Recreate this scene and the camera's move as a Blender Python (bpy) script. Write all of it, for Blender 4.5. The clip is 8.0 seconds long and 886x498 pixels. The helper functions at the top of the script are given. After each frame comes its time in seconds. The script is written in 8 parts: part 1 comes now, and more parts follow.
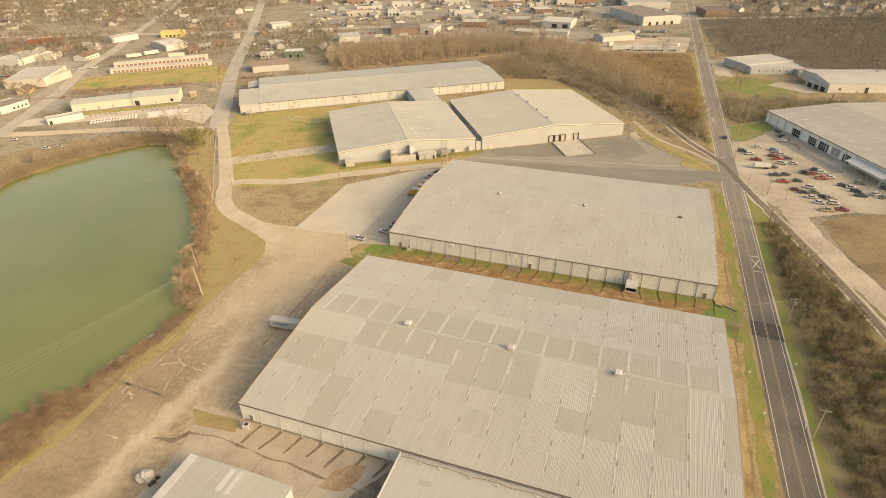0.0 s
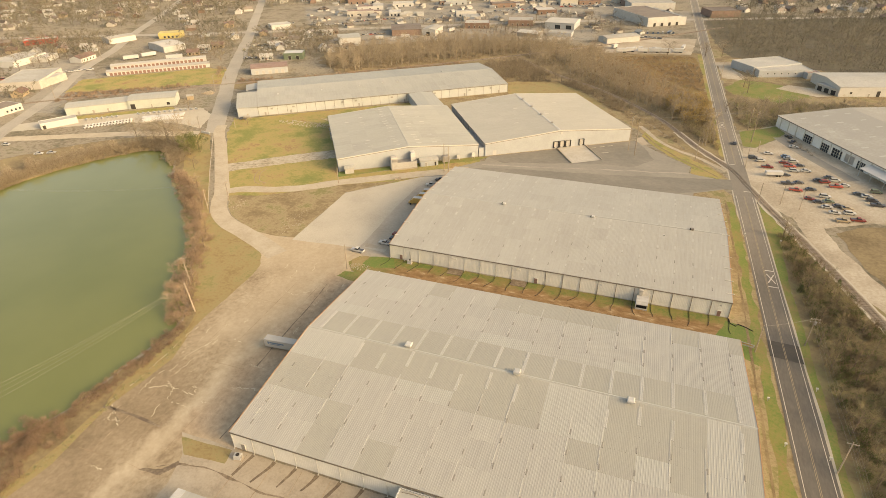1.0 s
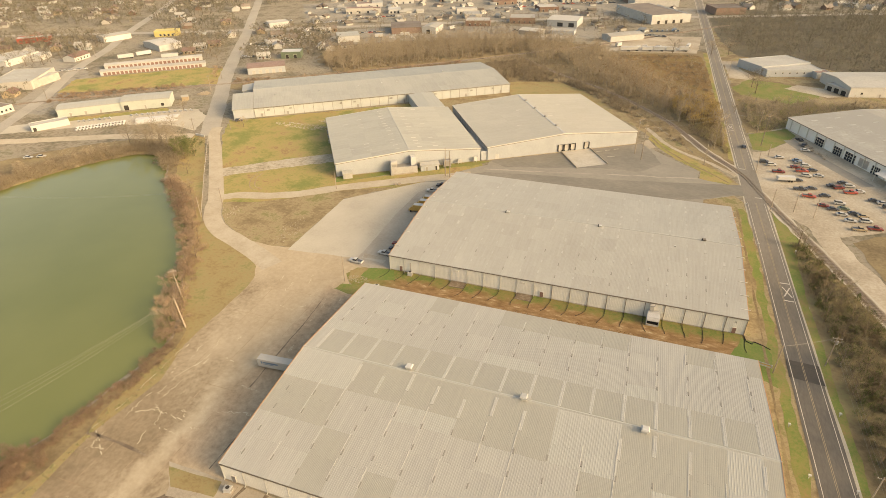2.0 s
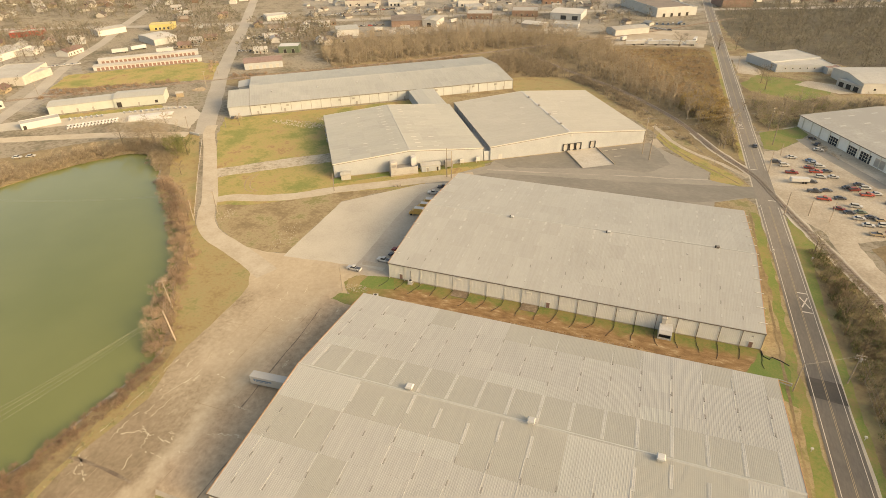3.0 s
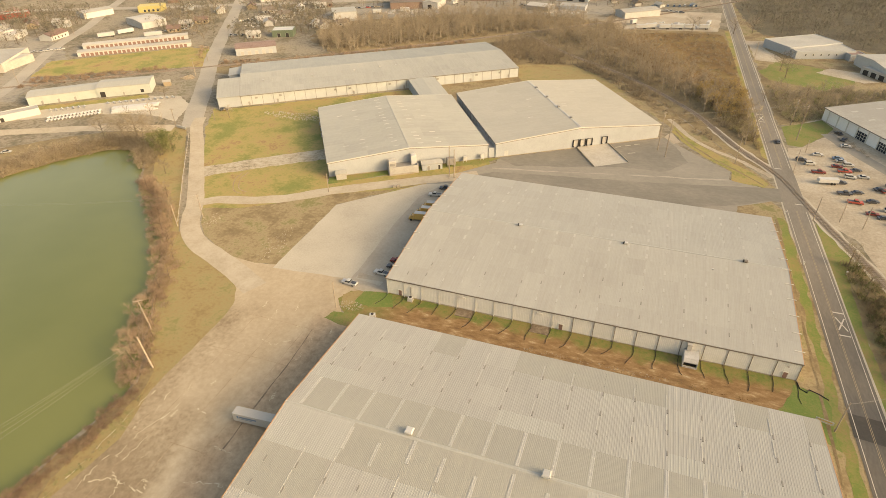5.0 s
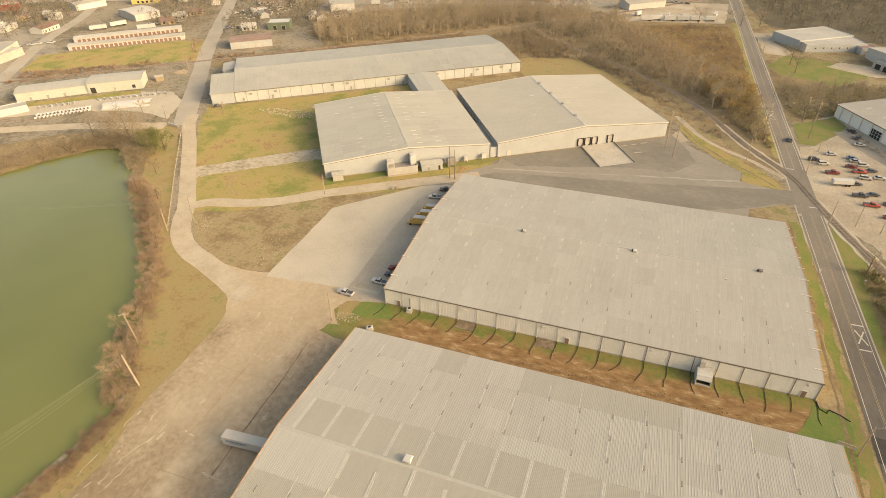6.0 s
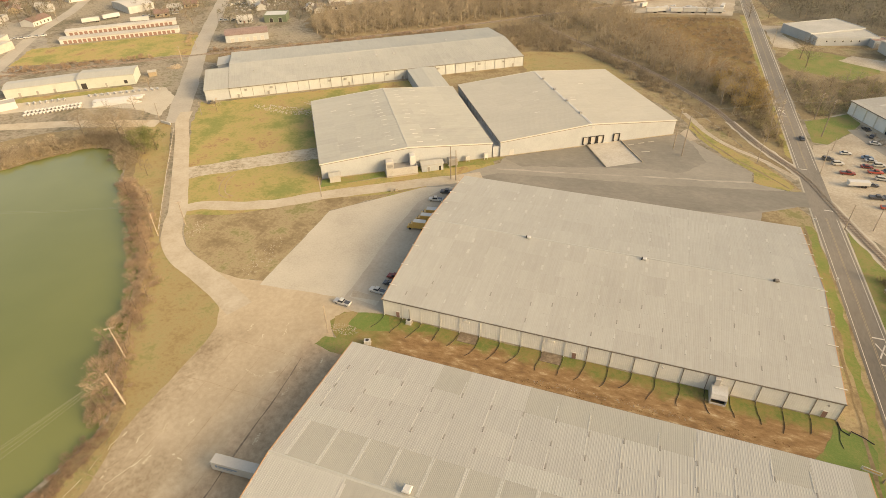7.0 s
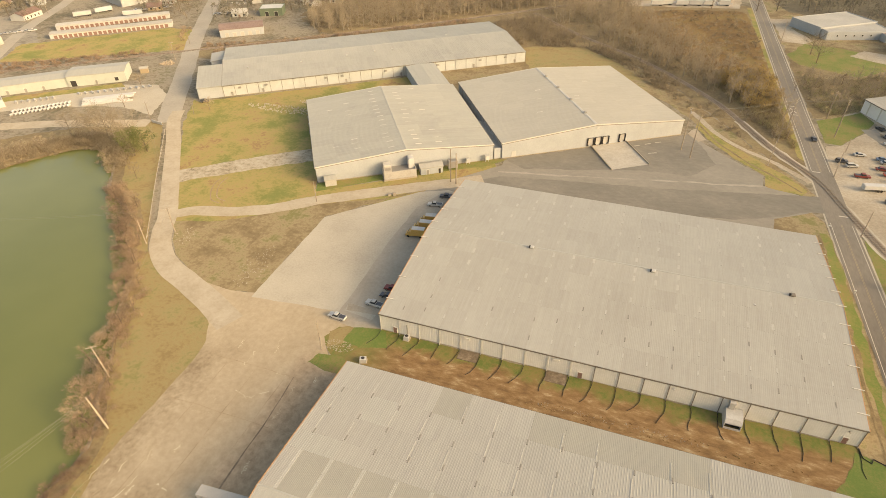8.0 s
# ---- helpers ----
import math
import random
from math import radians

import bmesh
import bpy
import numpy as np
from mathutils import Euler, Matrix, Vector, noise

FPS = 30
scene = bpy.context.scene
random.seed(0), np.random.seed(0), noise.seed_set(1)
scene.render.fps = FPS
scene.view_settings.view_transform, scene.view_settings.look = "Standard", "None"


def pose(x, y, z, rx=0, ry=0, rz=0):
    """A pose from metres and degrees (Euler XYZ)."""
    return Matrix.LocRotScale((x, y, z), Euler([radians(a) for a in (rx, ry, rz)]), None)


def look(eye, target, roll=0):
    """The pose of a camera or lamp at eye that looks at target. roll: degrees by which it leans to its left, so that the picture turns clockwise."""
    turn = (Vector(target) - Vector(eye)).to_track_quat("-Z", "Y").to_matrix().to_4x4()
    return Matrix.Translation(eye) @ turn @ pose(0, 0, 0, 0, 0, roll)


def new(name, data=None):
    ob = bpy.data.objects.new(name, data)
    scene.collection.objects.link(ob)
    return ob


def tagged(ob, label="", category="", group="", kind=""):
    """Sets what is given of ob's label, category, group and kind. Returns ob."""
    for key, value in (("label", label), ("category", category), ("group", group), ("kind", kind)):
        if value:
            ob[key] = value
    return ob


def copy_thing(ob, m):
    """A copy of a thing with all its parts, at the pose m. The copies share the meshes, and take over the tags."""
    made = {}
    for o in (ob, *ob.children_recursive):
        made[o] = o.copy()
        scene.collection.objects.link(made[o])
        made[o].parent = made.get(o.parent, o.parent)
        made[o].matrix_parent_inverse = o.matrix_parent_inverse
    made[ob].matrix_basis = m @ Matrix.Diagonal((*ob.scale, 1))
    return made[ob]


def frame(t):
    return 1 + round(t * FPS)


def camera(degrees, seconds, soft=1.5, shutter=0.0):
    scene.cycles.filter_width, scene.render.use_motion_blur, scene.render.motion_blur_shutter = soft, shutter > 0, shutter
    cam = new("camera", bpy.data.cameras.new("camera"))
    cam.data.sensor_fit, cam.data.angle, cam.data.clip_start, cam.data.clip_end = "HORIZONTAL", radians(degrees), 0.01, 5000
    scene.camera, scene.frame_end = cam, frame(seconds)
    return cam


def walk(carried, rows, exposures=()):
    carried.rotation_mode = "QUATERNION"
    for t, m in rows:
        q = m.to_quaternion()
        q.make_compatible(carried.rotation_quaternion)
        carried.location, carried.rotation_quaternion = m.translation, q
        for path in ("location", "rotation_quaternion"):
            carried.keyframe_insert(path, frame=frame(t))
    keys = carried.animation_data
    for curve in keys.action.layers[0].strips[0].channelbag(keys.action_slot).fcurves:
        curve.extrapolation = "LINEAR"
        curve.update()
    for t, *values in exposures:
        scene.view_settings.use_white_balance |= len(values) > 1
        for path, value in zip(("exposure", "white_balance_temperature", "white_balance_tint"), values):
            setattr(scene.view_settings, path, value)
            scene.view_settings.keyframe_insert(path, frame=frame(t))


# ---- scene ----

# ------------------------------------------------------------ camera and walk
cam = camera(75.6, 8.0, soft=0.7)
PATH = [
    (0, (88.809, -181.267, 118.519), (88.223, -179.657, 117.487), -1.1),
    (0.5, (87.065, -176.62, 118.516), (86.475, -175.011, 117.483), -1.0),
    (1, (85.102, -172.065, 118.785), (84.513, -170.458, 117.751), -1.1),
    (1.5, (83.064, -167.347, 119.05), (82.476, -165.742, 118.012), -1.1),
    (3, (77.231, -152.889, 119.023), (76.646, -151.302, 117.955), -1.2),
    (3.5, (75.345, -148.181, 118.981), (74.764, -146.602, 117.899), -1.1),
    (4, (73.441, -143.396, 119.065), (72.862, -141.827, 117.969), -1.2),
    (4.5, (71.529, -138.789, 119.019), (70.952, -137.228, 117.909), -1.2),
    (6, (66.168, -124.518, 119.057), (65.599, -122.985, 117.906), -1.3),
    (6.5, (64.451, -119.9, 118.783), (63.885, -118.375, 117.62), -1.3),
    (7, (62.755, -115.394, 118.772), (62.19, -113.879, 117.595), -1.4),
    (7.5, (61.227, -110.603, 118.957), (60.664, -109.098, 117.765), -1.5),
    (8, (59.657, -105.721, 118.946), (59.096, -104.224, 117.744), -1.5),
]
walk(cam, [(t, look(eye, target, roll)) for t, eye, target, roll in PATH],
     exposures=[(0, 1.2, 8100, 8.6), (8, 1.2, 8100, 8.6)])

# ------------------------------------------------------------ world and sun
SUN = Vector((1.0, -0.13, 0.415)).normalized()
world = bpy.data.worlds.new("world")
scene.world = world
world.use_nodes = True
wn = world.node_tree.nodes
sky = wn.new("ShaderNodeTexSky")
sky.sky_type = "NISHITA"
sky.sun_disc = False
sky.sun_elevation = math.asin(SUN.z)
sky.sun_rotation = math.atan2(SUN.x, SUN.y)
sky.dust_density = 5.0
sky.ozone_density = 0.4
wn["Background"].inputs["Strength"].default_value = 0.15
world.node_tree.links.new(sky.outputs["Color"], wn["Background"].inputs["Color"])
sun = new("sun", bpy.data.lights.new("sun", "SUN"))
sun.data.energy = 0.36
sun.data.angle = radians(1.0)
sun.data.color = (1.0, 0.92, 0.80)
sun.matrix_world = look(SUN * 400, (0, 0, 0))


# ------------------------------------------------------------ materials
def surface(name, cols, s1=0.05, s2=1.0, rough=0.9, bump=0.3, bump_scale=4.0, metal=0.0, rand=0.0, stretch=(1, 1, 1), mix2=0.45, spec=0.32, span=(0.34, 0.66), streak=0.0, pitch=1.6):
    """A surface whose colour wanders through the given colours at two sizes, with fine relief; streak: weathering that runs along the local y axis."""
    m = bpy.data.materials.new(name)
    m.use_nodes = True
    n, l = m.node_tree.nodes, m.node_tree.links
    b = n["Principled BSDF"]
    geo = n.new("ShaderNodeNewGeometry")
    mp = n.new("ShaderNodeMapping")
    mp.inputs["Scale"].default_value = stretch
    l.new(geo.outputs["Position"], mp.inputs["Vector"])
    big, fine = n.new("ShaderNodeTexNoise"), n.new("ShaderNodeTexNoise")
    big.inputs["Scale"].default_value, big.inputs["Detail"].default_value = s1, 6
    big.inputs["Roughness"].default_value = 0.62
    fine.inputs["Scale"].default_value, fine.inputs["Detail"].default_value = s2, 5
    fine.inputs["Roughness"].default_value = 0.7
    l.new(mp.outputs[0], big.inputs["Vector"])
    l.new(mp.outputs[0], fine.inputs["Vector"])
    mx = n.new("ShaderNodeMix")
    mx.inputs[0].default_value = mix2
    l.new(big.outputs["Fac"], mx.inputs[2])
    l.new(fine.outputs["Fac"], mx.inputs[3])
    fac = mx.outputs[0]
    if streak:
        co, own, turn = n.new("ShaderNodeTexCoord"), n.new("ShaderNodeObjectInfo"), n.new("ShaderNodeMapping")
        turn.inputs["Scale"].default_value = (pitch, 0.05, 0.0)
        l.new(co.outputs["Object"], turn.inputs["Vector"])
        shift = n.new("ShaderNodeVectorMath")
        shift.operation = "SCALE"
        shift.inputs[0].default_value = (0, 31.0, 17.0)
        l.new(own.outputs["Random"], shift.inputs["Scale"])
        l.new(shift.outputs[0], turn.inputs["Location"])
        runs = n.new("ShaderNodeTexNoise")
        runs.inputs["Scale"].default_value, runs.inputs["Detail"].default_value, runs.inputs["Roughness"].default_value = 1.0, 3, 0.7
        l.new(turn.outputs[0], runs.inputs["Vector"])
        mz = n.new("ShaderNodeMix")
        mz.inputs[0].default_value = streak
        l.new(fac, mz.inputs[2])
        l.new(runs.outputs["Fac"], mz.inputs[3])
        fac = mz.outputs[0]
    if rand:
        info = n.new("ShaderNodeObjectInfo")
        ad = n.new("ShaderNodeMath")
        ad.operation = "MULTIPLY_ADD"
        l.new(info.outputs["Random"], ad.inputs[0])
        ad.inputs[1].default_value = rand
        sb = n.new("ShaderNodeMath")
        sb.operation = "ADD"
        l.new(fac, ad.inputs[2])
        l.new(ad.outputs[0], sb.inputs[0])
        sb.inputs[1].default_value = -rand / 2
        fac = sb.outputs[0]
    ramp = n.new("ShaderNodeValToRGB")
    r = ramp.color_ramp
    while len(r.elements) < len(cols):
        r.elements.new(0.5)
    for i, c in enumerate(cols):
        r.elements[i].position = span[0] + (span[1] - span[0]) * i / max(1, len(cols) - 1)
        r.elements[i].color = (*c, 1)
    l.new(fac, ramp.inputs[0])
    l.new(ramp.outputs[0], b.inputs["Base Color"])
    b.inputs["Roughness"].default_value = rough
    b.inputs["Metallic"].default_value = metal
    b.inputs["Specular IOR Level"].default_value = spec
    b.inputs["Diffuse Roughness"].default_value = 0.2 if rough > 0.5 else 0.1
    if bump:
        bn, bp = n.new("ShaderNodeTexNoise"), n.new("ShaderNodeBump")
        bn.inputs["Scale"].default_value, bn.inputs["Detail"].default_value = bump_scale, 4
        l.new(mp.outputs[0], bn.inputs["Vector"])
        bp.inputs["Strength"].default_value = bump
        bp.inputs["Distance"].default_value = 0.1
        l.new(bn.outputs["Fac"], bp.inputs["Height"])
        l.new(bp.outputs[0], b.inputs["Normal"])
    return m


def paint(name, c, rough=0.5, metal=0.0, dirt=0.18, rand=0.0):
    d = tuple(v * (1 - dirt) for v in c)
    u = tuple(min(1, v * (1 + dirt * 0.5)) for v in c)
    return surface(name, (d, c, u), 0.25, 2.5, rough, 0.05, 8, metal, rand, spec=0.5 if rough < 0.5 else 0.25)


GRASS = surface("winter_grass", ((0.26, 0.165, 0.078), (0.325, 0.24, 0.10), (0.305, 0.245, 0.09), (0.23, 0.213, 0.068), (0.18, 0.19, 0.055)), 0.06, 0.7, 0.95, 0.5, 3, mix2=0.33, span=(0.385, 0.605))
GREEN = surface("green_grass", ((0.25, 0.175, 0.075), (0.195, 0.19, 0.06), (0.135, 0.175, 0.042)), 0.11, 1.2, 0.95, 0.5, 3, span=(0.38, 0.58))
LUSH = surface("lush_grass", ((0.19, 0.185, 0.06), (0.14, 0.178, 0.045), (0.115, 0.165, 0.038)), 0.16, 1.4, 0.95, 0.5, 3, span=(0.38, 0.58))
GOLDGRASS = surface("straw_grass", ((0.235, 0.165, 0.075), (0.28, 0.21, 0.095), (0.285, 0.225, 0.105), (0.215, 0.195, 0.075)), 0.09, 0.8, 0.95, 0.5, 3, span=(0.40, 0.60))
BROWN = surface("brown_grass", ((0.182, 0.13, 0.07), (0.232, 0.172, 0.091), (0.305, 0.238, 0.135), (0.195, 0.175, 0.07)), 0.075, 0.75, 0.95, 0.5, 2.5, mix2=0.33, span=(0.40, 0.60))
SCRUB = surface("scrub_floor", ((0.155, 0.113, 0.06), (0.22, 0.163, 0.088), (0.265, 0.208, 0.108)), 0.06, 0.7, 0.95, 0.6, 1.5, span=(0.40, 0.60))
TWIG_BROWN = surface("brown_twigs", ((0.185, 0.141, 0.084), (0.255, 0.196, 0.117), (0.235, 0.208, 0.104), (0.325, 0.26, 0.168)), 0.06, 0.5, 0.95, 0, 1, 0, 0.3)
BRUSHFLOOR = surface("brush_floor", ((0.152, 0.112, 0.06), (0.205, 0.155, 0.082), (0.225, 0.194, 0.09)), 0.06, 0.7, 0.95, 0.6, 1.5, span=(0.40, 0.60))
WOODFLOOR = surface("dark_wood_floor", ((0.10, 0.083, 0.053), (0.135, 0.113, 0.073), (0.165, 0.142, 0.09)), 0.05, 0.5, 0.95, 0.6, 1.5, span=(0.40, 0.60))
FIELD = surface("russet_field", ((0.118, 0.077, 0.034), (0.193, 0.117, 0.046), (0.205, 0.150, 0.056)), 0.05, 0.6, 0.95, 0.6, 1.5, span=(0.40, 0.60))
EARTH = surface("red_earth", ((0.209, 0.109, 0.047), (0.247, 0.143, 0.061), (0.275, 0.178, 0.079), (0.209, 0.163, 0.061)), 0.13, 1.3, 0.95, 0.5, 3, span=(0.40, 0.60))
TOWN = surface("town_ground", ((0.115, 0.10, 0.062), (0.185, 0.155, 0.105), (0.285, 0.24, 0.175), (0.16, 0.145, 0.085)), 0.04, 0.4, 0.95, 0.3, 1, span=(0.38, 0.62))



DARKYARD = surface("old_asphalt_yard", ((0.23, 0.165, 0.10), (0.31, 0.225, 0.14), (0.42, 0.32, 0.21)), 0.12, 0.6, 0.92, 0.25, 4, span=(0.38, 0.62))
LOTASPHALT = surface("old_lot_asphalt", ((0.295, 0.256, 0.198), (0.355, 0.309, 0.241), (0.41, 0.36, 0.286)), 0.08, 0.9, 0.94, 0.2, 5)
BROKEN = surface("broken_asphalt", ((0.17, 0.13, 0.078), (0.30, 0.25, 0.172), (0.395, 0.335, 0.247), (0.44, 0.382, 0.292)), 0.1, 0.55, 0.95, 0.3, 3, mix2=0.55, span=(0.36, 0.58))
GRAVEL = surface("pale_gravel", ((0.335, 0.293, 0.225), (0.422, 0.373, 0.29), (0.475, 0.422, 0.332)), 0.05, 1.5, 0.95, 0.3, 6)
DIRTLANE = surface("dirt_lane", ((0.345, 0.285, 0.20), (0.41, 0.345, 0.252), (0.455, 0.388, 0.292)), 0.12, 0.8, 0.95, 0.2, 4, span=(0.36, 0.64))
APRON = surface("worn_asphalt", ((0.21, 0.19, 0.155), (0.255, 0.23, 0.187), (0.31, 0.275, 0.222)), 0.045, 0.5, 0.92, 0.2, 5, stretch=(0.8, 1.1, 1), span=(0.32, 0.68))
DRIVE = surface("dark_drive_asphalt", ((0.165, 0.15, 0.123), (0.205, 0.185, 0.15), (0.26, 0.232, 0.187)), 0.05, 0.5, 0.92, 0.2, 5, stretch=(0.7, 1.2, 1), span=(0.34, 0.66))
STREET = surface("street_asphalt", ((0.279, 0.248, 0.199), (0.333, 0.298, 0.241), (0.378, 0.340, 0.273)), 0.05, 0.8, 0.92, 0.15, 5)
LOT = surface("dusty_lot", ((0.30, 0.248, 0.178), (0.38, 0.318, 0.232), (0.46, 0.395, 0.30)), 0.05, 0.9, 0.95, 0.3, 4, span=(0.40, 0.60))
TOWNLOT = surface("mixed_town_paving", ((0.15, 0.133, 0.105), (0.225, 0.20, 0.158), (0.30, 0.265, 0.21), (0.22, 0.19, 0.135)), 0.03, 0.3, 0.95, 0.3, 2, span=(0.38, 0.62))
CONCRETE = surface("concrete", ((0.276, 0.225, 0.163), (0.368, 0.310, 0.230), (0.423, 0.357, 0.268)), 0.15, 1.5, 0.9, 0.2, 5)
STAIN = surface("wet_stain", ((0.13, 0.095, 0.065), (0.18, 0.135, 0.09), (0.27, 0.21, 0.145)), 0.25, 1.2, 0.8, 0.1, 4, span=(0.40, 0.60))
RUST = surface("rust_stain", ((0.26, 0.16, 0.09), (0.31, 0.21, 0.125), (0.35, 0.275, 0.19)), 0.3, 1.0, 0.9, 0.1, 4, span=(0.40, 0.60))
BALLAST = surface("track_ballast", ((0.20, 0.155, 0.115), (0.275, 0.22, 0.165), (0.35, 0.285, 0.215)), 0.2, 3, 0.95, 0.6, 6)
def paling_road(name, fresh, dusty, y0, y1):
    """Asphalt paling from y0 to y1: grazing-view paleness put into the colour, with some dust."""
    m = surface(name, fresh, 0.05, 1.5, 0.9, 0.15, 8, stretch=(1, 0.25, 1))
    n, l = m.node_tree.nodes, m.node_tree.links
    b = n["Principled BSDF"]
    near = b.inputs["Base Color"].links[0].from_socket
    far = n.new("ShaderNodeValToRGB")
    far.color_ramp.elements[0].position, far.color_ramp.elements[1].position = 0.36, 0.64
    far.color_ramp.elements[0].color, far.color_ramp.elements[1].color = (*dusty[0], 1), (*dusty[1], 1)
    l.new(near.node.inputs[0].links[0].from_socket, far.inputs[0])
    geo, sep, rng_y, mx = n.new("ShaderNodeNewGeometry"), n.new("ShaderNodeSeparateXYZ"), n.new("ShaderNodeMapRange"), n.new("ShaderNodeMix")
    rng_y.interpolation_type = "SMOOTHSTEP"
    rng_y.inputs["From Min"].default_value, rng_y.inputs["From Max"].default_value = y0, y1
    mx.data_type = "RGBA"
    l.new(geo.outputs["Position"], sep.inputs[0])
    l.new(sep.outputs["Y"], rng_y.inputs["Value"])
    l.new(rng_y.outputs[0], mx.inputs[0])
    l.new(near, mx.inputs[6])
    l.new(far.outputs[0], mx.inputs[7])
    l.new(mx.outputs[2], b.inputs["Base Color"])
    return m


WHITE_LINE = paint("white_line_paint", (0.544, 0.496, 0.416), 0.8)
YELLOW_LINE = paint("yellow_line_paint", (0.33, 0.265, 0.165), 0.8)
ROOF_A = surface("galvanised_roof", ((0.334, 0.320, 0.278), (0.363, 0.346, 0.301), (0.393, 0.374, 0.323)), 0.08, 0.9, 0.55, 0.06, 2, 0.0, 0.09, streak=0.6, pitch=1.3)
ROOF_DARK = surface("weathered_roof_sheet", ((0.306, 0.290, 0.242), (0.328, 0.313, 0.261), (0.352, 0.335, 0.278)), 0.10, 0.9, 0.6, 0.06, 2, 0.0, 0.06, streak=0.4, pitch=1.6)
ROOF_LIGHT = surface("pale_roof_sheet", ((0.352, 0.340, 0.294), (0.378, 0.365, 0.317), (0.403, 0.389, 0.340)), 0.10, 0.9, 0.55, 0.06, 2, 0.0, 0.07, streak=0.6, pitch=1.2)
ROOF_B = surface("grey_roof_sheet", ((0.327, 0.307, 0.262), (0.361, 0.343, 0.295), (0.395, 0.376, 0.324)), 0.07, 0.8, 0.6, 0.06, 2, 0.0, 0.12, streak=0.42, pitch=1.5)
ROOF_C = surface("cool_grey_roof", ((0.310, 0.297, 0.256), (0.357, 0.342, 0.288), (0.395, 0.374, 0.315)), 0.04, 0.6, 0.55, 0.06, 2, 0.0, 0.12, (1, 1, 1), streak=0.4, pitch=0.9)
ROOF_D = surface("beige_grey_roof", ((0.348, 0.327, 0.270), (0.385, 0.359, 0.298), (0.423, 0.394, 0.325)), 0.04, 0.6, 0.6, 0.06, 2, 0.0, 0.08, streak=0.35, pitch=0.9)
WALL = surface("grey_cream_wall", ((0.567, 0.541, 0.470), (0.630, 0.600, 0.530), (0.672, 0.643, 0.568)), 0.2, 1.5, 0.6, 0.05, 4, 0.0, 0.12)
CREAM = surface("cream_wall", ((0.335, 0.342, 0.335), (0.378, 0.385, 0.377), (0.415, 0.422, 0.413)), 0.15, 1.5, 0.6, 0.05, 4, 0.0, 0.1)
TRIM = paint("dark_gutter", (0.20, 0.17, 0.135), 0.5)
RAKE = paint("rust_orange_trim", (0.42, 0.24, 0.12), 0.6)
PALETRIM = paint("pale_trim", (0.576, 0.542, 0.463), 0.5)
WHITE = paint("white_paint", (0.475, 0.458, 0.42), 0.5, 0, 0.16, 0.2)
PANELWHITE = paint("white_wall_panel", (0.47, 0.475, 0.44), 0.6, 0, 0.12, 0.1)
STOREWHITE = paint("store_white_panel", (0.74, 0.72, 0.67), 0.55, 0, 0.1)
OFFWHITE = paint("off_white_paint", (0.422, 0.391, 0.340), 0.55, 0, 0.18, 0.15)
PALEGREEN = paint("pale_green_white_paint", (0.43, 0.445, 0.39), 0.55, 0, 0.12)
GREYMETAL = paint("grey_metal", (0.33, 0.31, 0.28), 0.45, 0.5)
BLACK = paint("black_plastic", (0.025, 0.022, 0.02), 0.6)
DARK = paint("dark_opening", (0.045, 0.04, 0.035), 0.7)
DOORRED = paint("red_brown_door", (0.235, 0.14, 0.11), 0.55)
RED = paint("red_paint", (0.391, 0.076, 0.048), 0.4)
BLUE = paint("blue_paint", (0.110, 0.169, 0.246), 0.4)
SHOPYELLOW = paint("faded_yellow_paint", (0.50, 0.41, 0.16), 0.5)
YELLOW = paint("yellow_paint", (0.50, 0.31, 0.09), 0.45)
GREEN_P = paint("olive_paint", (0.14, 0.17, 0.11), 0.45)
SILVER = paint("silver_paint", (0.45, 0.43, 0.40), 0.35, 0.5)
CHARCOAL = paint("charcoal_paint", (0.076, 0.076, 0.082), 0.35, 0.2)
PALEROCK = surface("pale_broken_stone", ((0.33, 0.275, 0.19), (0.41, 0.345, 0.25), (0.48, 0.415, 0.31)), 0.5, 3, 0.95, 0.2, 5)
PADGREY = surface("pale_pad_concrete", ((0.36, 0.325, 0.265), (0.42, 0.38, 0.315), (0.47, 0.43, 0.355)), 0.15, 1.0, 0.9, 0.15, 5, span=(0.38, 0.62))
MAROON = paint("maroon_paint", (0.20, 0.035, 0.025), 0.4)
TANP = paint("tan_paint", (0.36, 0.28, 0.18), 0.45)
BRICK = surface("brick_wall", ((0.18, 0.115, 0.085), (0.22, 0.15, 0.115), (0.26, 0.185, 0.145)), 0.3, 3, 0.9, 0.1, 6, 0, 0.3)
REDROOF = surface("rust_red_roof", ((0.15, 0.095, 0.075), (0.20, 0.13, 0.105), (0.26, 0.185, 0.15)), 0.15, 1.2, 0.7, 0.05, 3, 0, 0.3)
SHINGLE = surface("house_roof", ((0.11, 0.09, 0.075), (0.20, 0.165, 0.135), (0.30, 0.25, 0.20)), 0.05, 1.5, 0.9, 0.1, 5, 0, 0.6)
FLATROOF = surface("flat_roof", ((0.320, 0.300, 0.258), (0.385, 0.364, 0.314), (0.451, 0.424, 0.371)), 0.06, 0.7, 0.75, 0.05, 3, 0, 0.3)
DARKROOF = surface("dark_flat_roof", ((0.13, 0.105, 0.085), (0.18, 0.15, 0.125), (0.23, 0.19, 0.15)), 0.08, 0.8, 0.85, 0.05, 3, 0, 0.2)
BARK = surface("bark", ((0.12, 0.085, 0.055), (0.17, 0.125, 0.085), (0.22, 0.17, 0.12)), 0.5, 4, 0.95, 0.3, 6, 0, 0.3)
TWIG = surface("bare_twigs", ((0.20, 0.16, 0.105), (0.285, 0.228, 0.152), (0.36, 0.293, 0.202)), 0.04, 0.5, 0.95, 0, 1, 0, 0.3)
